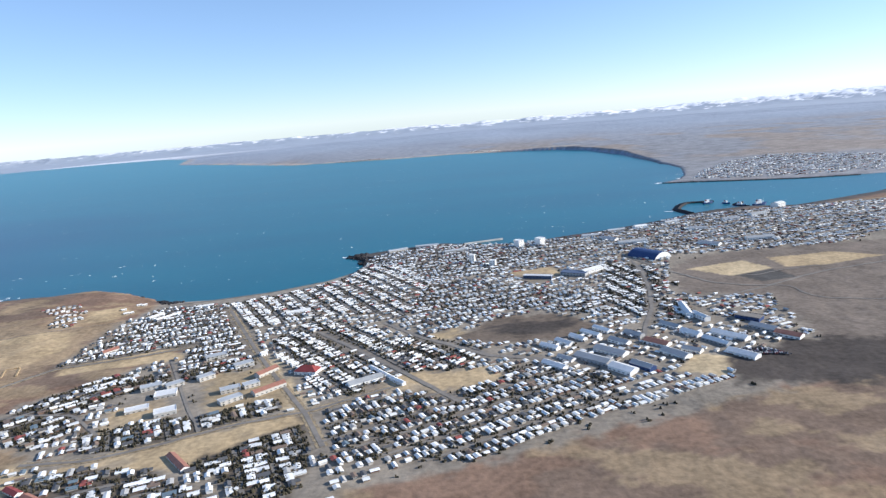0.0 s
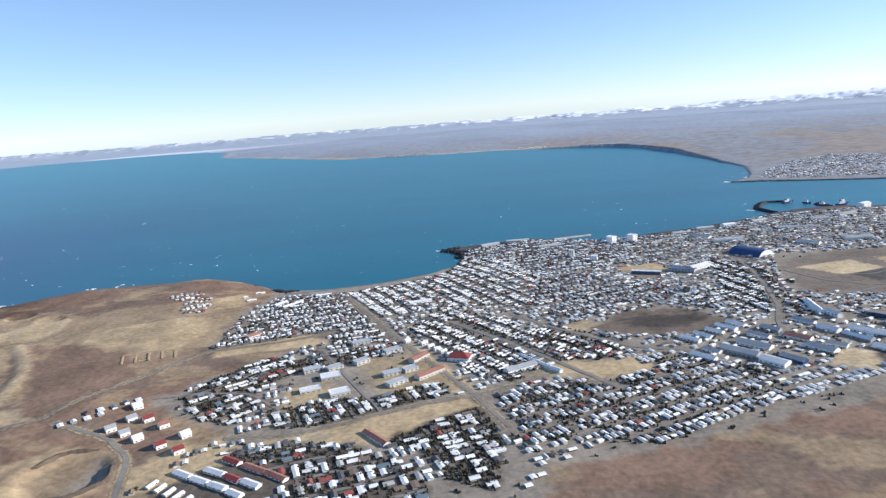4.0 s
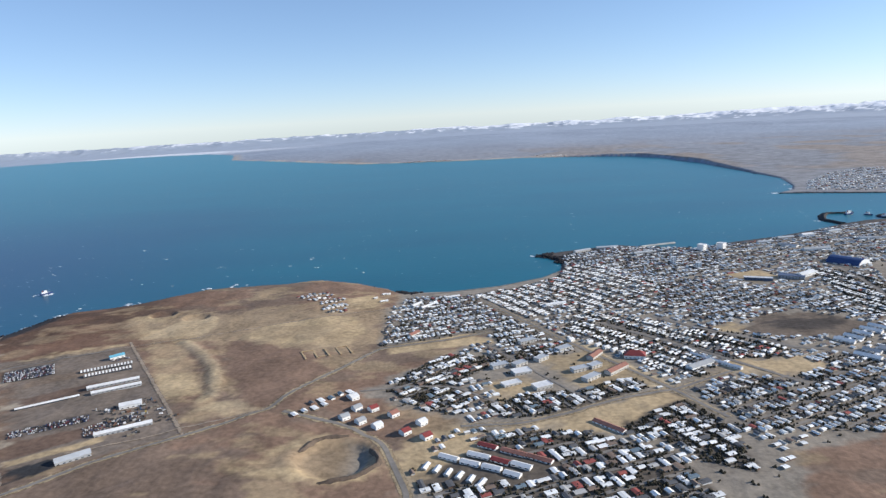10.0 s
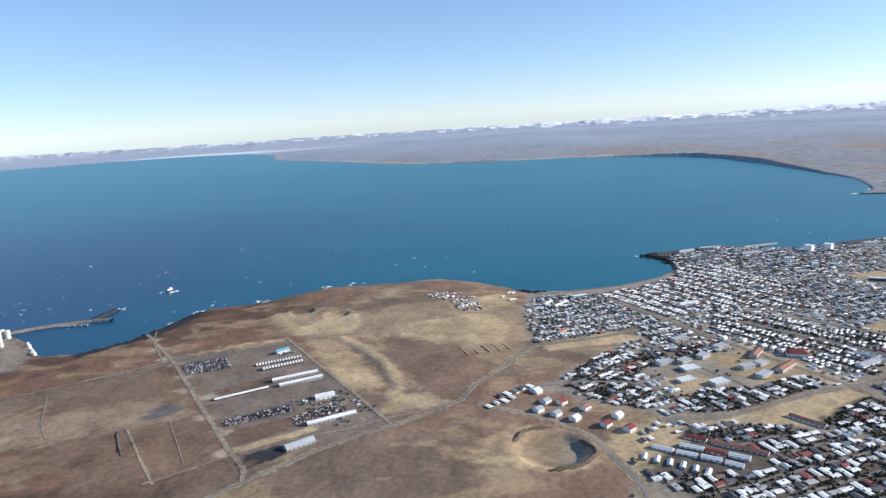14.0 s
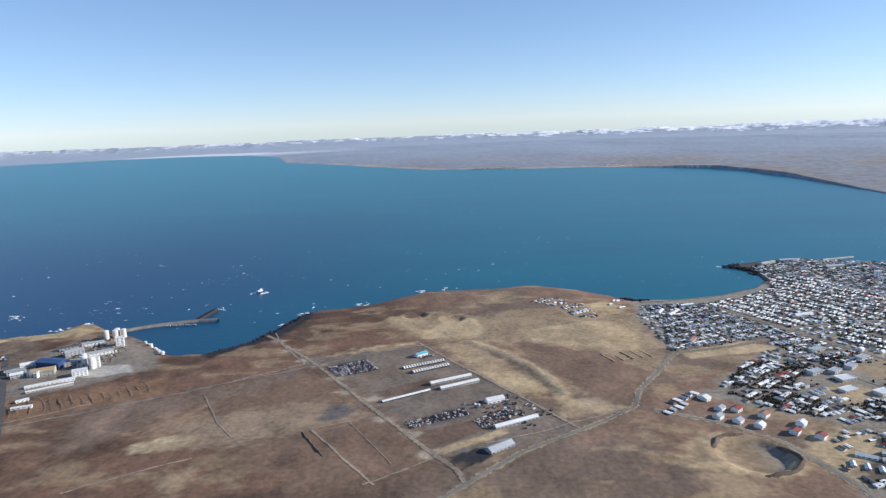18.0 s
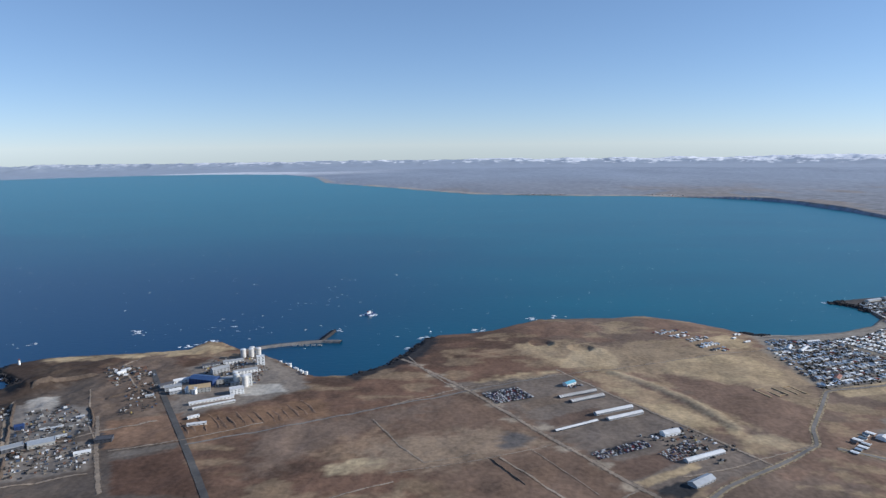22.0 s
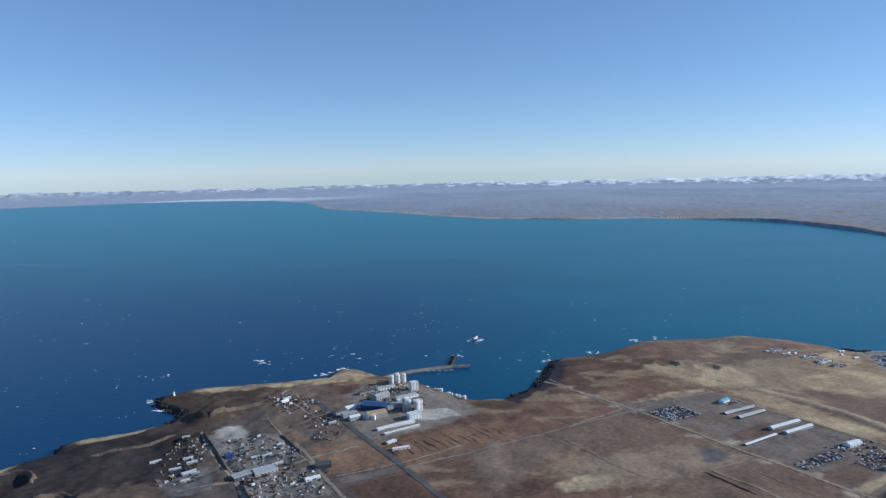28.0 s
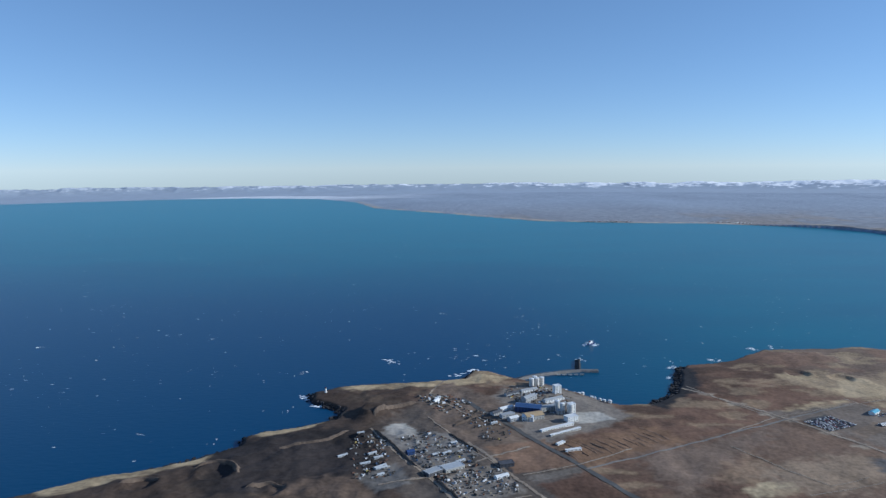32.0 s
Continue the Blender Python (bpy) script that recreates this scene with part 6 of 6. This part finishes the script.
# ---- the vessel in the bay ----
def vessel(x, y, heading, label="small white vessel under way with foam round it", size=1.3):
    ob = tagged(new("ship"), label, "ship")
    ob.matrix_basis = Matrix.Translation((x, y, 0.0)) @ Matrix.Rotation(radians(heading), 4, "Z") @ Matrix.Scale(size, 4)
    out = [(-2.4, 0.55), (1.0, 0.6), (2.0, 0.35), (2.7, 0.0), (2.0, -0.35), (1.0, -0.6), (-2.4, -0.55)]
    V = [(a * 0.92, b * 0.8, -0.3) for a, b in out] + [(a, b, 0.55 + 0.12 * max(0, a)) for a, b in out]
    mesh_object("hull", V, [tuple(range(7, 14))] + [(k, (k + 1) % 7, 7 + (k + 1) % 7, 7 + k) for k in range(7)], M_BLUE, ob, "dark blue hull")
    for name, a, b, w, h0, h1, mat in (("superstructure", -1.6, 0.6, 0.45, 0.5, 1.3, M_WHITE), ("wheelhouse", -0.5, 0.5, 0.35, 1.3, 1.8, M_WHITE), ("funnel", -1.3, -0.9, 0.15, 1.3, 1.9, M_RED), ("mast", 1.35, 1.43, 0.04, 0.6, 2.2, M_WHITE)):
        bm = bmesh.new()
        bmesh.ops.create_cube(bm, size=1, matrix=Matrix.Translation(((a + b) / 2, 0, (h0 + h1) / 2)) @ Matrix.Diagonal((b - a, 2 * w, h1 - h0, 1)))
        bmesh.ops.bevel(bm, geom=bm.edges[:], offset=0.03, segments=1, affect="EDGES")
        part(name, bm, mat, ob)


vessel(-340, 327, 40)
for x, y, a, k in ((176, 447, 20, 1.6), (186, 441, -60, 1.2), (190, 428, -50, 1.4), (201, 425, 15, 2.0)):
    vessel(x, y, a, "fishing boat with a white wheelhouse moored in the harbour", k)
breakers([(-338, 326, 16), (-341, 328, 14), (-343, 325, 6)], 12)


# ---- parked cars and yard clutter ----
def car_rows(x0, y0, ux, uy, nu, vx, vy, nv, seed, fill=0.85, label="rows of used cars parked in the storage yard"):
    rnd = random.Random(seed)
    a = math.atan2(vy, vx)
    c, s = math.cos(a), math.sin(a)
    V, F = [], []
    z = float(height(np.array(x0), np.array(y0))) + 0.05
    for i in range(nu):
        for j in range(nv):
            if rnd.random() > fill:
                continue
            x, y, o = x0 + ux * i + vx * j + rnd.uniform(-0.06, 0.06), y0 + uy * i + vy * j + rnd.uniform(-0.06, 0.06), len(V)
            for sx, sy, h in ((0.37, 0.15, 0.03), (0.37, 0.15, 0.14), (0.2, 0.13, 0.26)):
                V += [(x + p * sx * c * -1 * 0 + p * sx * -s + q * sy * c, y + p * sx * c + q * sy * s, z + h) for p, q in ((-1, -1), (1, -1), (1, 1), (-1, 1))]
            F += [(o + 4 * r + k, o + 4 * r + (k + 1) % 4, o + 4 * r + 4 + (k + 1) % 4, o + 4 * r + 4 + k) for r in (0, 1) for k in range(4)] + [(o + 8, o + 9, o + 10, o + 11)]
    tagged(mesh_object("parked_cars", V, F, M_CARS), label, "cars", kind="stuff")


car_rows(-272.5, 195.0, 0.5, -0.82, 12, 0.42, 0.21, 34, 1)
car_rows(-238.4, 146.6, 0.4, -0.75, 6, 0.42, 0.23, 44, 2, 0.7)
car_rows(-217.0, 147.6, 0.5, -0.85, 7, 0.42, 0.36, 28, 3, 0.6)
car_rows(-238.6, 205.0, 0.6, -0.8, 3, 0.42, 0.22, 14, 4, 0.6)
car_rows(80.0, 181.0, 0.6, -0.9, 7, 0.42, -0.1, 20, 5, 0.8, "rows of cars parked beside a warehouse")


def clutter(name, poly, n, seed, label, mat, lo=0.3, hi=1.0):
    """Containers, crates, machines and heaps lying about a yard."""
    rnd = random.Random(seed)
    xs, ys = [p[0] for p in poly], [p[1] for p in poly]
    V, F, k = [], [], 0
    while k < n:
        x, y = rnd.uniform(min(xs), max(xs)), rnd.uniform(min(ys), max(ys))
        if not bool(inside(poly, np.array(x), np.array(y))):
            continue
        k += 1
        a, w, l, h = rnd.choice((0.5, 0.55, 2.1)) + rnd.uniform(-0.2, 0.2), rnd.uniform(lo, hi) * 0.6, rnd.uniform(lo, hi), rnd.uniform(0.2, 0.6)
        z, o, c, s, i = float(height(np.array(x), np.array(y))), len(V), math.cos(a), math.sin(a), rnd.uniform(0.7, 1)
        for zz, sc in ((-0.2, 1), (h, i)):
            V += [(x + sc * (p * l * c - q * w * s), y + sc * (p * l * s + q * w * c), z + zz) for p, q in ((-1, -1), (1, -1), (1, 1), (-1, 1))]
        F += [(o + t, o + (t + 1) % 4, o + 4 + (t + 1) % 4, o + 4 + t) for t in range(4)] + [(o + 4, o + 5, o + 6, o + 7)]
    tagged(mesh_object(name, V, F, mat), label, "clutter", kind="stuff")


M_JUNK = palette("mixed_yard_goods", [(0.0, (0.34, 0.34, 0.33)), (0.2, (0.06, 0.055, 0.05)), (0.55, (0.22, 0.19, 0.15)), (0.72, (0.7, 0.7, 0.7)), (0.82, (0.16, 0.09, 0.06)), (0.92, (0.07, 0.1, 0.16)), (0.97, (0.42, 0.32, 0.1))], 0.7)
clutter("yard_goods", [(-442, 172), (-430, 178), (-412, 166), (-404, 135), (-422, 134)], 300, 1, "scrap, containers and machines strewn over a gravel yard", M_JUNK, 0.2, 0.7)
clutter("yard_goods", [(-460, 170), (-448, 178), (-438, 140), (-452, 136)], 150, 2, "containers and machines in a quarry yard", M_JUNK, 0.2, 0.7)
clutter("yard_goods", [(-440, 218), (-424, 226), (-412, 212), (-424, 200)], 110, 3, "heaps and machines on bare ground", M_JUNK)
clutter("yard_goods", [(-398, 232), (-378, 240), (-366, 222), (-366, 204), (-392, 196)], 320, 4, "pallets, pipes and machines round the harbour plant", M_JUNK, 0.2, 0.65)
clutter("yard_goods", [(-221, 160), (-206, 168), (-189, 152), (-201, 141)], 110, 5, "goods and trailers stored between the long sheds", M_JUNK, 0.25, 0.7)
clutter("yard_goods", [(-424, 137), (-402, 149), (-393, 131), (-413, 122)], 170, 7, "scrap cars and heaps in a fenced yard", M_JUNK, 0.18, 0.5)
clutter("yard_goods", [(-420, 205), (-408, 206), (-394, 176), (-404, 166)], 90, 8, "heaps and machine parts on bare ground", M_JUNK, 0.18, 0.5)
clutter("yard_goods", [(25, 196), (45, 210), (98, 198), (92, 182), (60, 172), (30, 170)], 160, 6, "vans, containers and pallets between the workshops", M_JUNK, 0.25, 0.7)


# ---- old foundation walls in the meadow ----
def low_wall(x0, y0, x1, y1):
    L, a = math.hypot(x1 - x0, y1 - y0), math.atan2(y1 - y0, x1 - x0)
    z = float(height(np.array((x0 + x1) / 2), np.array((y0 + y1) / 2)))
    bm = bmesh.new()
    bmesh.ops.create_cube(bm, size=1, matrix=Matrix.Diagonal((L, 0.7, 0.24, 1)))
    bmesh.ops.bevel(bm, geom=bm.edges[:], offset=0.06, segments=1, affect="EDGES")
    ob = part("earth_wall", bm, M_SAND, None)
    ob.matrix_basis = Matrix.Translation(((x0 + x1) / 2, (y0 + y1) / 2, z + 0.1)) @ Matrix.Rotation(a, 4, "Z")
    tagged(ob, "low earth bank of an old foundation in the meadow", "earth bank", "foundation banks")


for x, y in ((-166, 204), (-162, 205.5), (-158, 207), (-154, 208.5), (-150, 210)):
    low_wall(x, y, x + 3.4, y - 7.5)
for x0, y0, x1, y1 in ((-166, 204, -162, 205.5), (-158.5, 199.5, -155, 200.8), (-154, 208.5, -150, 210)):
    low_wall(x0, y0, x1, y1)

# ---- gullies in the bank below the plant ----
rnd = random.Random(63)
for i in range(15):
    f = (i + rnd.uniform(-0.25, 0.25)) / 14
    x, y, k = -371 + 40 * f, 153.5 + 19 * f, rnd.uniform(0.7, 1.05)
    pts = [(x - 1.5 * k, y + 2.2 * k), (x - 4 * k + rnd.uniform(-0.8, 0.8), y + 6.5 * k), (x - 7.5 * k + rnd.uniform(-0.8, 0.8), y + 11 * k), (x - 10.5 * k, y + 14.5 * k)]
    bank(pts, rnd.uniform(0.9, 1.5), rnd.uniform(0.1, 0.22), "eroded earth ridge on the slope below the plant", M_EARTH)


# ---- houses that fill the rest of the built-up land ----
def infill():
    rnd = random.Random(99)
    poly = COVER[0][0]
    shut = [[(-104, 176), (-88, 196), (-66, 196), (-44, 164), (-60, 166), (-86, 161)], [(80, 240), (100, 300), (180, 300), (330, 380), (330, 140), (100, 140), (104, 182), (118, 236)], [(-122, 88), (-36, 88), (-30, 130), (-60, 112), (-116, 112)], [(-20, 128), (100, 168), (120, 140), (60, 80), (-40, 80)]]
    a = radians(22)
    c, s = math.cos(a), math.sin(a)
    pts, v = [], -60.0
    for j in range(170):
        v += 2.3 if j % 2 else 3.9
        for i in range(-140, 220):
            u = i * 2.2 + rnd.uniform(-0.25, 0.25)
            pts.append((u * c - v * s, u * s + v * c))
    q = np.array(pts)
    ok = inside(poly, q[:, 0], q[:, 1]) & (edge_distance(poly, q[:, 0], q[:, 1]) > 2)
    ok[ok] &= free_ground(q[ok, 0], q[ok, 1])
    for f in shut + [d[0] for d in NEAR_DISTRICTS + FAR_DISTRICTS]:
        ok &= ~inside(f, q[:, 0], q[:, 1])
    q = q[ok]
    st = np.array(STANDING)
    keep = np.ones(len(q), bool)
    for k in range(0, len(st), 400):
        b = st[k:k + 400]
        keep &= (np.hypot(q[:, None, 0] - b[None, :, 0], q[:, None, 1] - b[None, :, 1]) > b[None, :, 2] + 0.35).all(1)
    q = q[keep]
    spots = [(x, y, a + rnd.choice((0, 0, 0, 0, math.pi / 2)) + rnd.uniform(-0.05, 0.05)) for x, y in q if rnd.random() < 0.8]
    crowd("town_houses", spots, "scattered white and grey houses filling the town", 77)


infill()
scrub(COVER[0][0], 1200, 333)


# ---- the airliner's engine and wing, seen from the cabin ----
M_COWL = material("glossy_blue_paint", (0.003, 0.008, 0.13), 0.2, vary=0.08, scale=6.0, spec=0.5)
M_LIP = material("polished_lip_metal", (0.55, 0.58, 0.62), 0.32, 0.85, vary=0.06, scale=8.0)
M_FAIRING = material("silver_grey_paint", (0.5, 0.47, 0.43), 0.28, 0.95, vary=0.08, scale=7.0)
M_SKIN = material("light_grey_wing_paint", (0.66, 0.66, 0.64), 0.45, vary=0.06, scale=6.0)
# blue of the reflected sky is mixed into the slat metal's base colour
M_SLAT = material("sky_tinted_slat", (0.3, 0.36, 0.45), 0.25, 0.6, vary=0.06, scale=6.0)
# for seams and openings, and for shadow painted on the engine's rear
M_DARK = material("dark_gap_and_shadow", (0.01, 0.01, 0.012), 0.6, vary=0.1)
M_CREAM = material("bare_metal_plate", (0.42, 0.4, 0.35), 0.45, 0.5, vary=0.1, scale=9.0)

aircraft = tagged(new("aircraft"), "airliner engine with blue cowling, silver pylon and winglet-tipped wing", "aircraft")
aircraft.matrix_basis = pose(-93.24, -23.93, 85.15, 79.82, 3.75, 0.80)
AX_Y, AX_Z, AX_L = -0.318, -0.62, 0.70


def girth(points, name, mat, parent, label="", a0=-40, a1=200, n=56):
    """A surface turned about the engine's axis, from pairs of length along it and radius."""
    co = np.empty((len(points), n, 3))
    for i, (x, r) in enumerate(points):
        for j in range(n):
            a = radians(a0 + (a1 - a0) * j / (n - 1))
            co[i, j] = (x, AX_Y + r * math.sin(a), AX_Z + r * math.cos(a))
    ob = grid_mesh(name, co, mat)
    ob.parent = parent
    if label:
        ob["label"] = label
    return ob


def spot(x, a, r):
    a = radians(a)
    return Vector((x, AX_Y + r * math.sin(a), AX_Z + r * math.cos(a)))


nacelle = new("nacelle")
nacelle.parent = aircraft
girth([(-0.135, 0.06), (-0.146, 0.075), (-0.149, 0.088), (-0.145, 0.106), (-0.138, 0.122), (-0.130, 0.1355), (-0.118, 0.1468), (-0.108, 0.152), (-0.0985, 0.156)], "lip", M_LIP, nacelle, "polished metal inlet lip")
girth([(-0.0985, 0.1562), (-0.085, 0.1585), (-0.06, 0.161), (-0.03, 0.162), (0.0, 0.162), (0.1, 0.162), (0.235, 0.161)], "cowl", M_COWL, nacelle, "glossy dark blue cowling")
# black colour here imitates the shadow on the engine's aft part
girth([(0.235, 0.159), (0.3, 0.154), (0.42, 0.142), (0.55, 0.125)], "shadowed_aft_section", M_DARK, nacelle, "aft engine section coloured black as if in shadow")
girth([(-0.0985, 0.1568), (-0.0968, 0.1570)], "seam", M_DARK, nacelle)


def plate(x0, x1, a0, a1, r, name, mat, parent, label=""):
    """A thin curved plate lying on the cowling."""
    return girth([(x0, r - 0.002), (x0, r), (x1, r), (x1, r - 0.002)], name, mat, parent, label, a0, a1, 10)


plate(-0.0515, -0.0155, 68.0, 76.0, 0.1628, "hatch_frame", M_CREAM, nacelle, "pale rounded hatch frame")
plate(-0.0475, -0.0190, 69.5, 74.5, 0.1632, "hatch_plate", M_SKIN, nacelle)
plate(-0.0265, -0.0195, 70.0, 74.0, 0.1636, "hatch_opening", M_DARK, nacelle)
for k in range(15):
    bm = bmesh.new()
    bmesh.ops.create_uvsphere(bm, u_segments=6, v_segments=4, radius=0.0006, matrix=Matrix.Translation(spot(-0.0945, 40 + k * 2.6, 0.1574)))
    part("rivet", bm, M_DARK, nacelle)
bm = bmesh.new()
bmesh.ops.create_uvsphere(bm, u_segments=8, v_segments=5, radius=0.0022, matrix=Matrix.Translation(spot(-0.071, 55, 0.1602)) @ Matrix.Diagonal((1, 0.8, 0.5, 1)))
part("drain_cap", bm, M_SKIN, nacelle)

# pylon fairing: length, slope of its foot, slope of its crest (both as seen from the cabin)
pylon = new("pylon")
pylon.parent = aircraft
FAIR = [(-0.001, 0.3135, 0.2592), (0.018, 0.3144, 0.2560), (0.049, 0.3152, 0.2420), (0.089, 0.3161, 0.2283), (0.15, 0.3247, 0.2248), (0.236, 0.3333, 0.2222), (0.31, 0.3394, 0.2179), (0.38, 0.3454, 0.2162), (0.46, 0.3523, 0.2136)]


def fairing(i0, i1, s0, s1, name, mat, parent, lift=0.0, n=18, label=""):
    rows = []
    for x, foot, crest in FAIR[i0:i1]:
        row = []
        for j in range(n):
            s = (s0 + (s1 - s0) * j / (n - 1)) * math.pi / 2
            t, d = foot + (crest - foot) * math.sin(s), 0.556 + 0.104 * (1 - math.cos(s)) - lift
            row.append((x * d / 0.66, -t * d, -d))
        rows.append(row)
    ob = grid_mesh(name, np.array(rows), mat)
    ob.parent = parent
    if label:
        ob["label"] = label
    return ob


fairing(0, 4, -0.05, 1.7, "forward_fairing", M_FAIRING, pylon)
fairing(3, 9, -0.05, 1.7, "main_fairing", M_FAIRING, pylon, 0.0006)
fairing(3, 8, -0.04, 0.10, "edge_strip", M_CREAM, pylon, 0.0016, 4)
fairing(6, 9, 0.2, 0.52, "access_panel", M_CREAM, pylon, 0.002, 8, "white riveted access panel")
fairing(0, 2, -0.02, 0.9, "joint_strap", M_SKIN, pylon, 0.001, 10)
for k in range(22):
    x, s = 0.19 + 0.012 * k, 0.6
    i = max(j for j in range(len(FAIR) - 1) if FAIR[j][0] <= x)
    f = (x - FAIR[i][0]) / (FAIR[i + 1][0] - FAIR[i][0])
    foot, crest = [FAIR[i][m] + f * (FAIR[i + 1][m] - FAIR[i][m]) for m in (1, 2)]
    for ss in (0.58, 0.1):
        t, d = foot + (crest - foot) * math.sin(ss * math.pi / 2), 0.5545 + 0.104 * (1 - math.cos(ss * math.pi / 2))
        bm = bmesh.new()
        bmesh.ops.create_uvsphere(bm, u_segments=6, v_segments=4, radius=0.0010, matrix=Matrix.Translation((x * d / 0.66, -t * d, -d)))
        part("bolt", bm, M_CREAM if k % 3 else M_DARK, pylon)
bm = bmesh.new()
bmesh.ops.create_cone(bm, cap_ends=True, segments=20, radius1=0.0062, radius2=0.0062, depth=0.001, matrix=Matrix.Translation((0.2165, -0.172, -0.5685)) @ Matrix.Rotation(radians(-35), 4, "X"))
part("round_cover", bm, M_CREAM, pylon, "small round grey cover")

# wing from beside the engine to its tip, and the winglet
wing = new("wing")
wing.parent = aircraft
ROOT, TIP = Vector((0.6615, -0.2145, -1.0)), Vector((1.3436, 0.3163, -2.4))


def span(profile, name, mat, label=""):
    rows = []
    for k in range(9):
        p = ROOT.lerp(TIP, k / 8)
        rows.append([(p.x + c, p.y + h, p.z) for c, h in profile])
    ob = grid_mesh(name, np.array(rows), mat)
    ob.parent = wing
    if label:
        ob["label"] = label
    return ob


span([(0.05, -0.05), (0.02, -0.03), (0.004, -0.012), (0.0, 0.0), (0.006, 0.012), (0.03, 0.022), (0.06, 0.027), (0.085, 0.030)], "slat", M_SLAT, "leading-edge slat coloured blue-grey like the sky it reflects")
span([(0.085, 0.022), (0.088, 0.022), (0.088, 0.031), (0.16, 0.04), (0.3, 0.048), (0.5, 0.04), (0.75, 0.01), (0.5, -0.05), (0.05, -0.05)], "wing_box", M_SKIN)
span([(0.14, 0.0385), (0.14, 0.0392), (0.145, 0.0398), (0.145, 0.0390)], "panel_gap", M_DARK)
OUT = [(1.376, 0.331), (1.468, 0.432), (1.69, 0.668), (1.86, 0.668), (1.81, 0.291), (1.48, 0.341)]
V = [(x, y, -2.39 + 0.06 * (y - 0.33)) for x, y in OUT] + [(x + 0.01, y, -2.42 + 0.06 * (y - 0.33)) for x, y in OUT]
mesh_object("winglet", V, [tuple(range(5, -1, -1)), tuple(range(6, 12))] + [(k, (k + 1) % 6, 6 + (k + 1) % 6, 6 + k) for k in range(6)], M_SKIN, wing, "upswept white winglet")
V = [(x - 0.004, y, -2.385 + 0.06 * (y - 0.33)) for x, y in OUT[:3]] + [(x + 0.05, y - 0.02, -2.385 + 0.06 * (y - 0.33)) for x, y in OUT[:3]]
mesh_object("winglet_edge", V, [(0, 1, 4, 3), (1, 2, 5, 4)], M_LIP, wing, "bright metal leading edge")
# black slab added over the engine's rear in place of a cast shadow
SHADOW_OUTLINE = [(0.4357, -0.3367), (0.4701, -0.3109), (0.6751, -0.2678), (0.6751, -0.3952), (0.4116, -0.3952)]
V = [(a * d, b * d, -d) for d in (0.538, 0.6) for a, b in SHADOW_OUTLINE]
mesh_object("engine_shadow_slab", V, [(4, 3, 2, 1, 0), (5, 6, 7, 8, 9)] + [(k, (k + 1) % 5, 5 + (k + 1) % 5, 5 + k) for k in range(5)], M_DARK, wing, "black slab standing in for the shadow across the engine's rear")
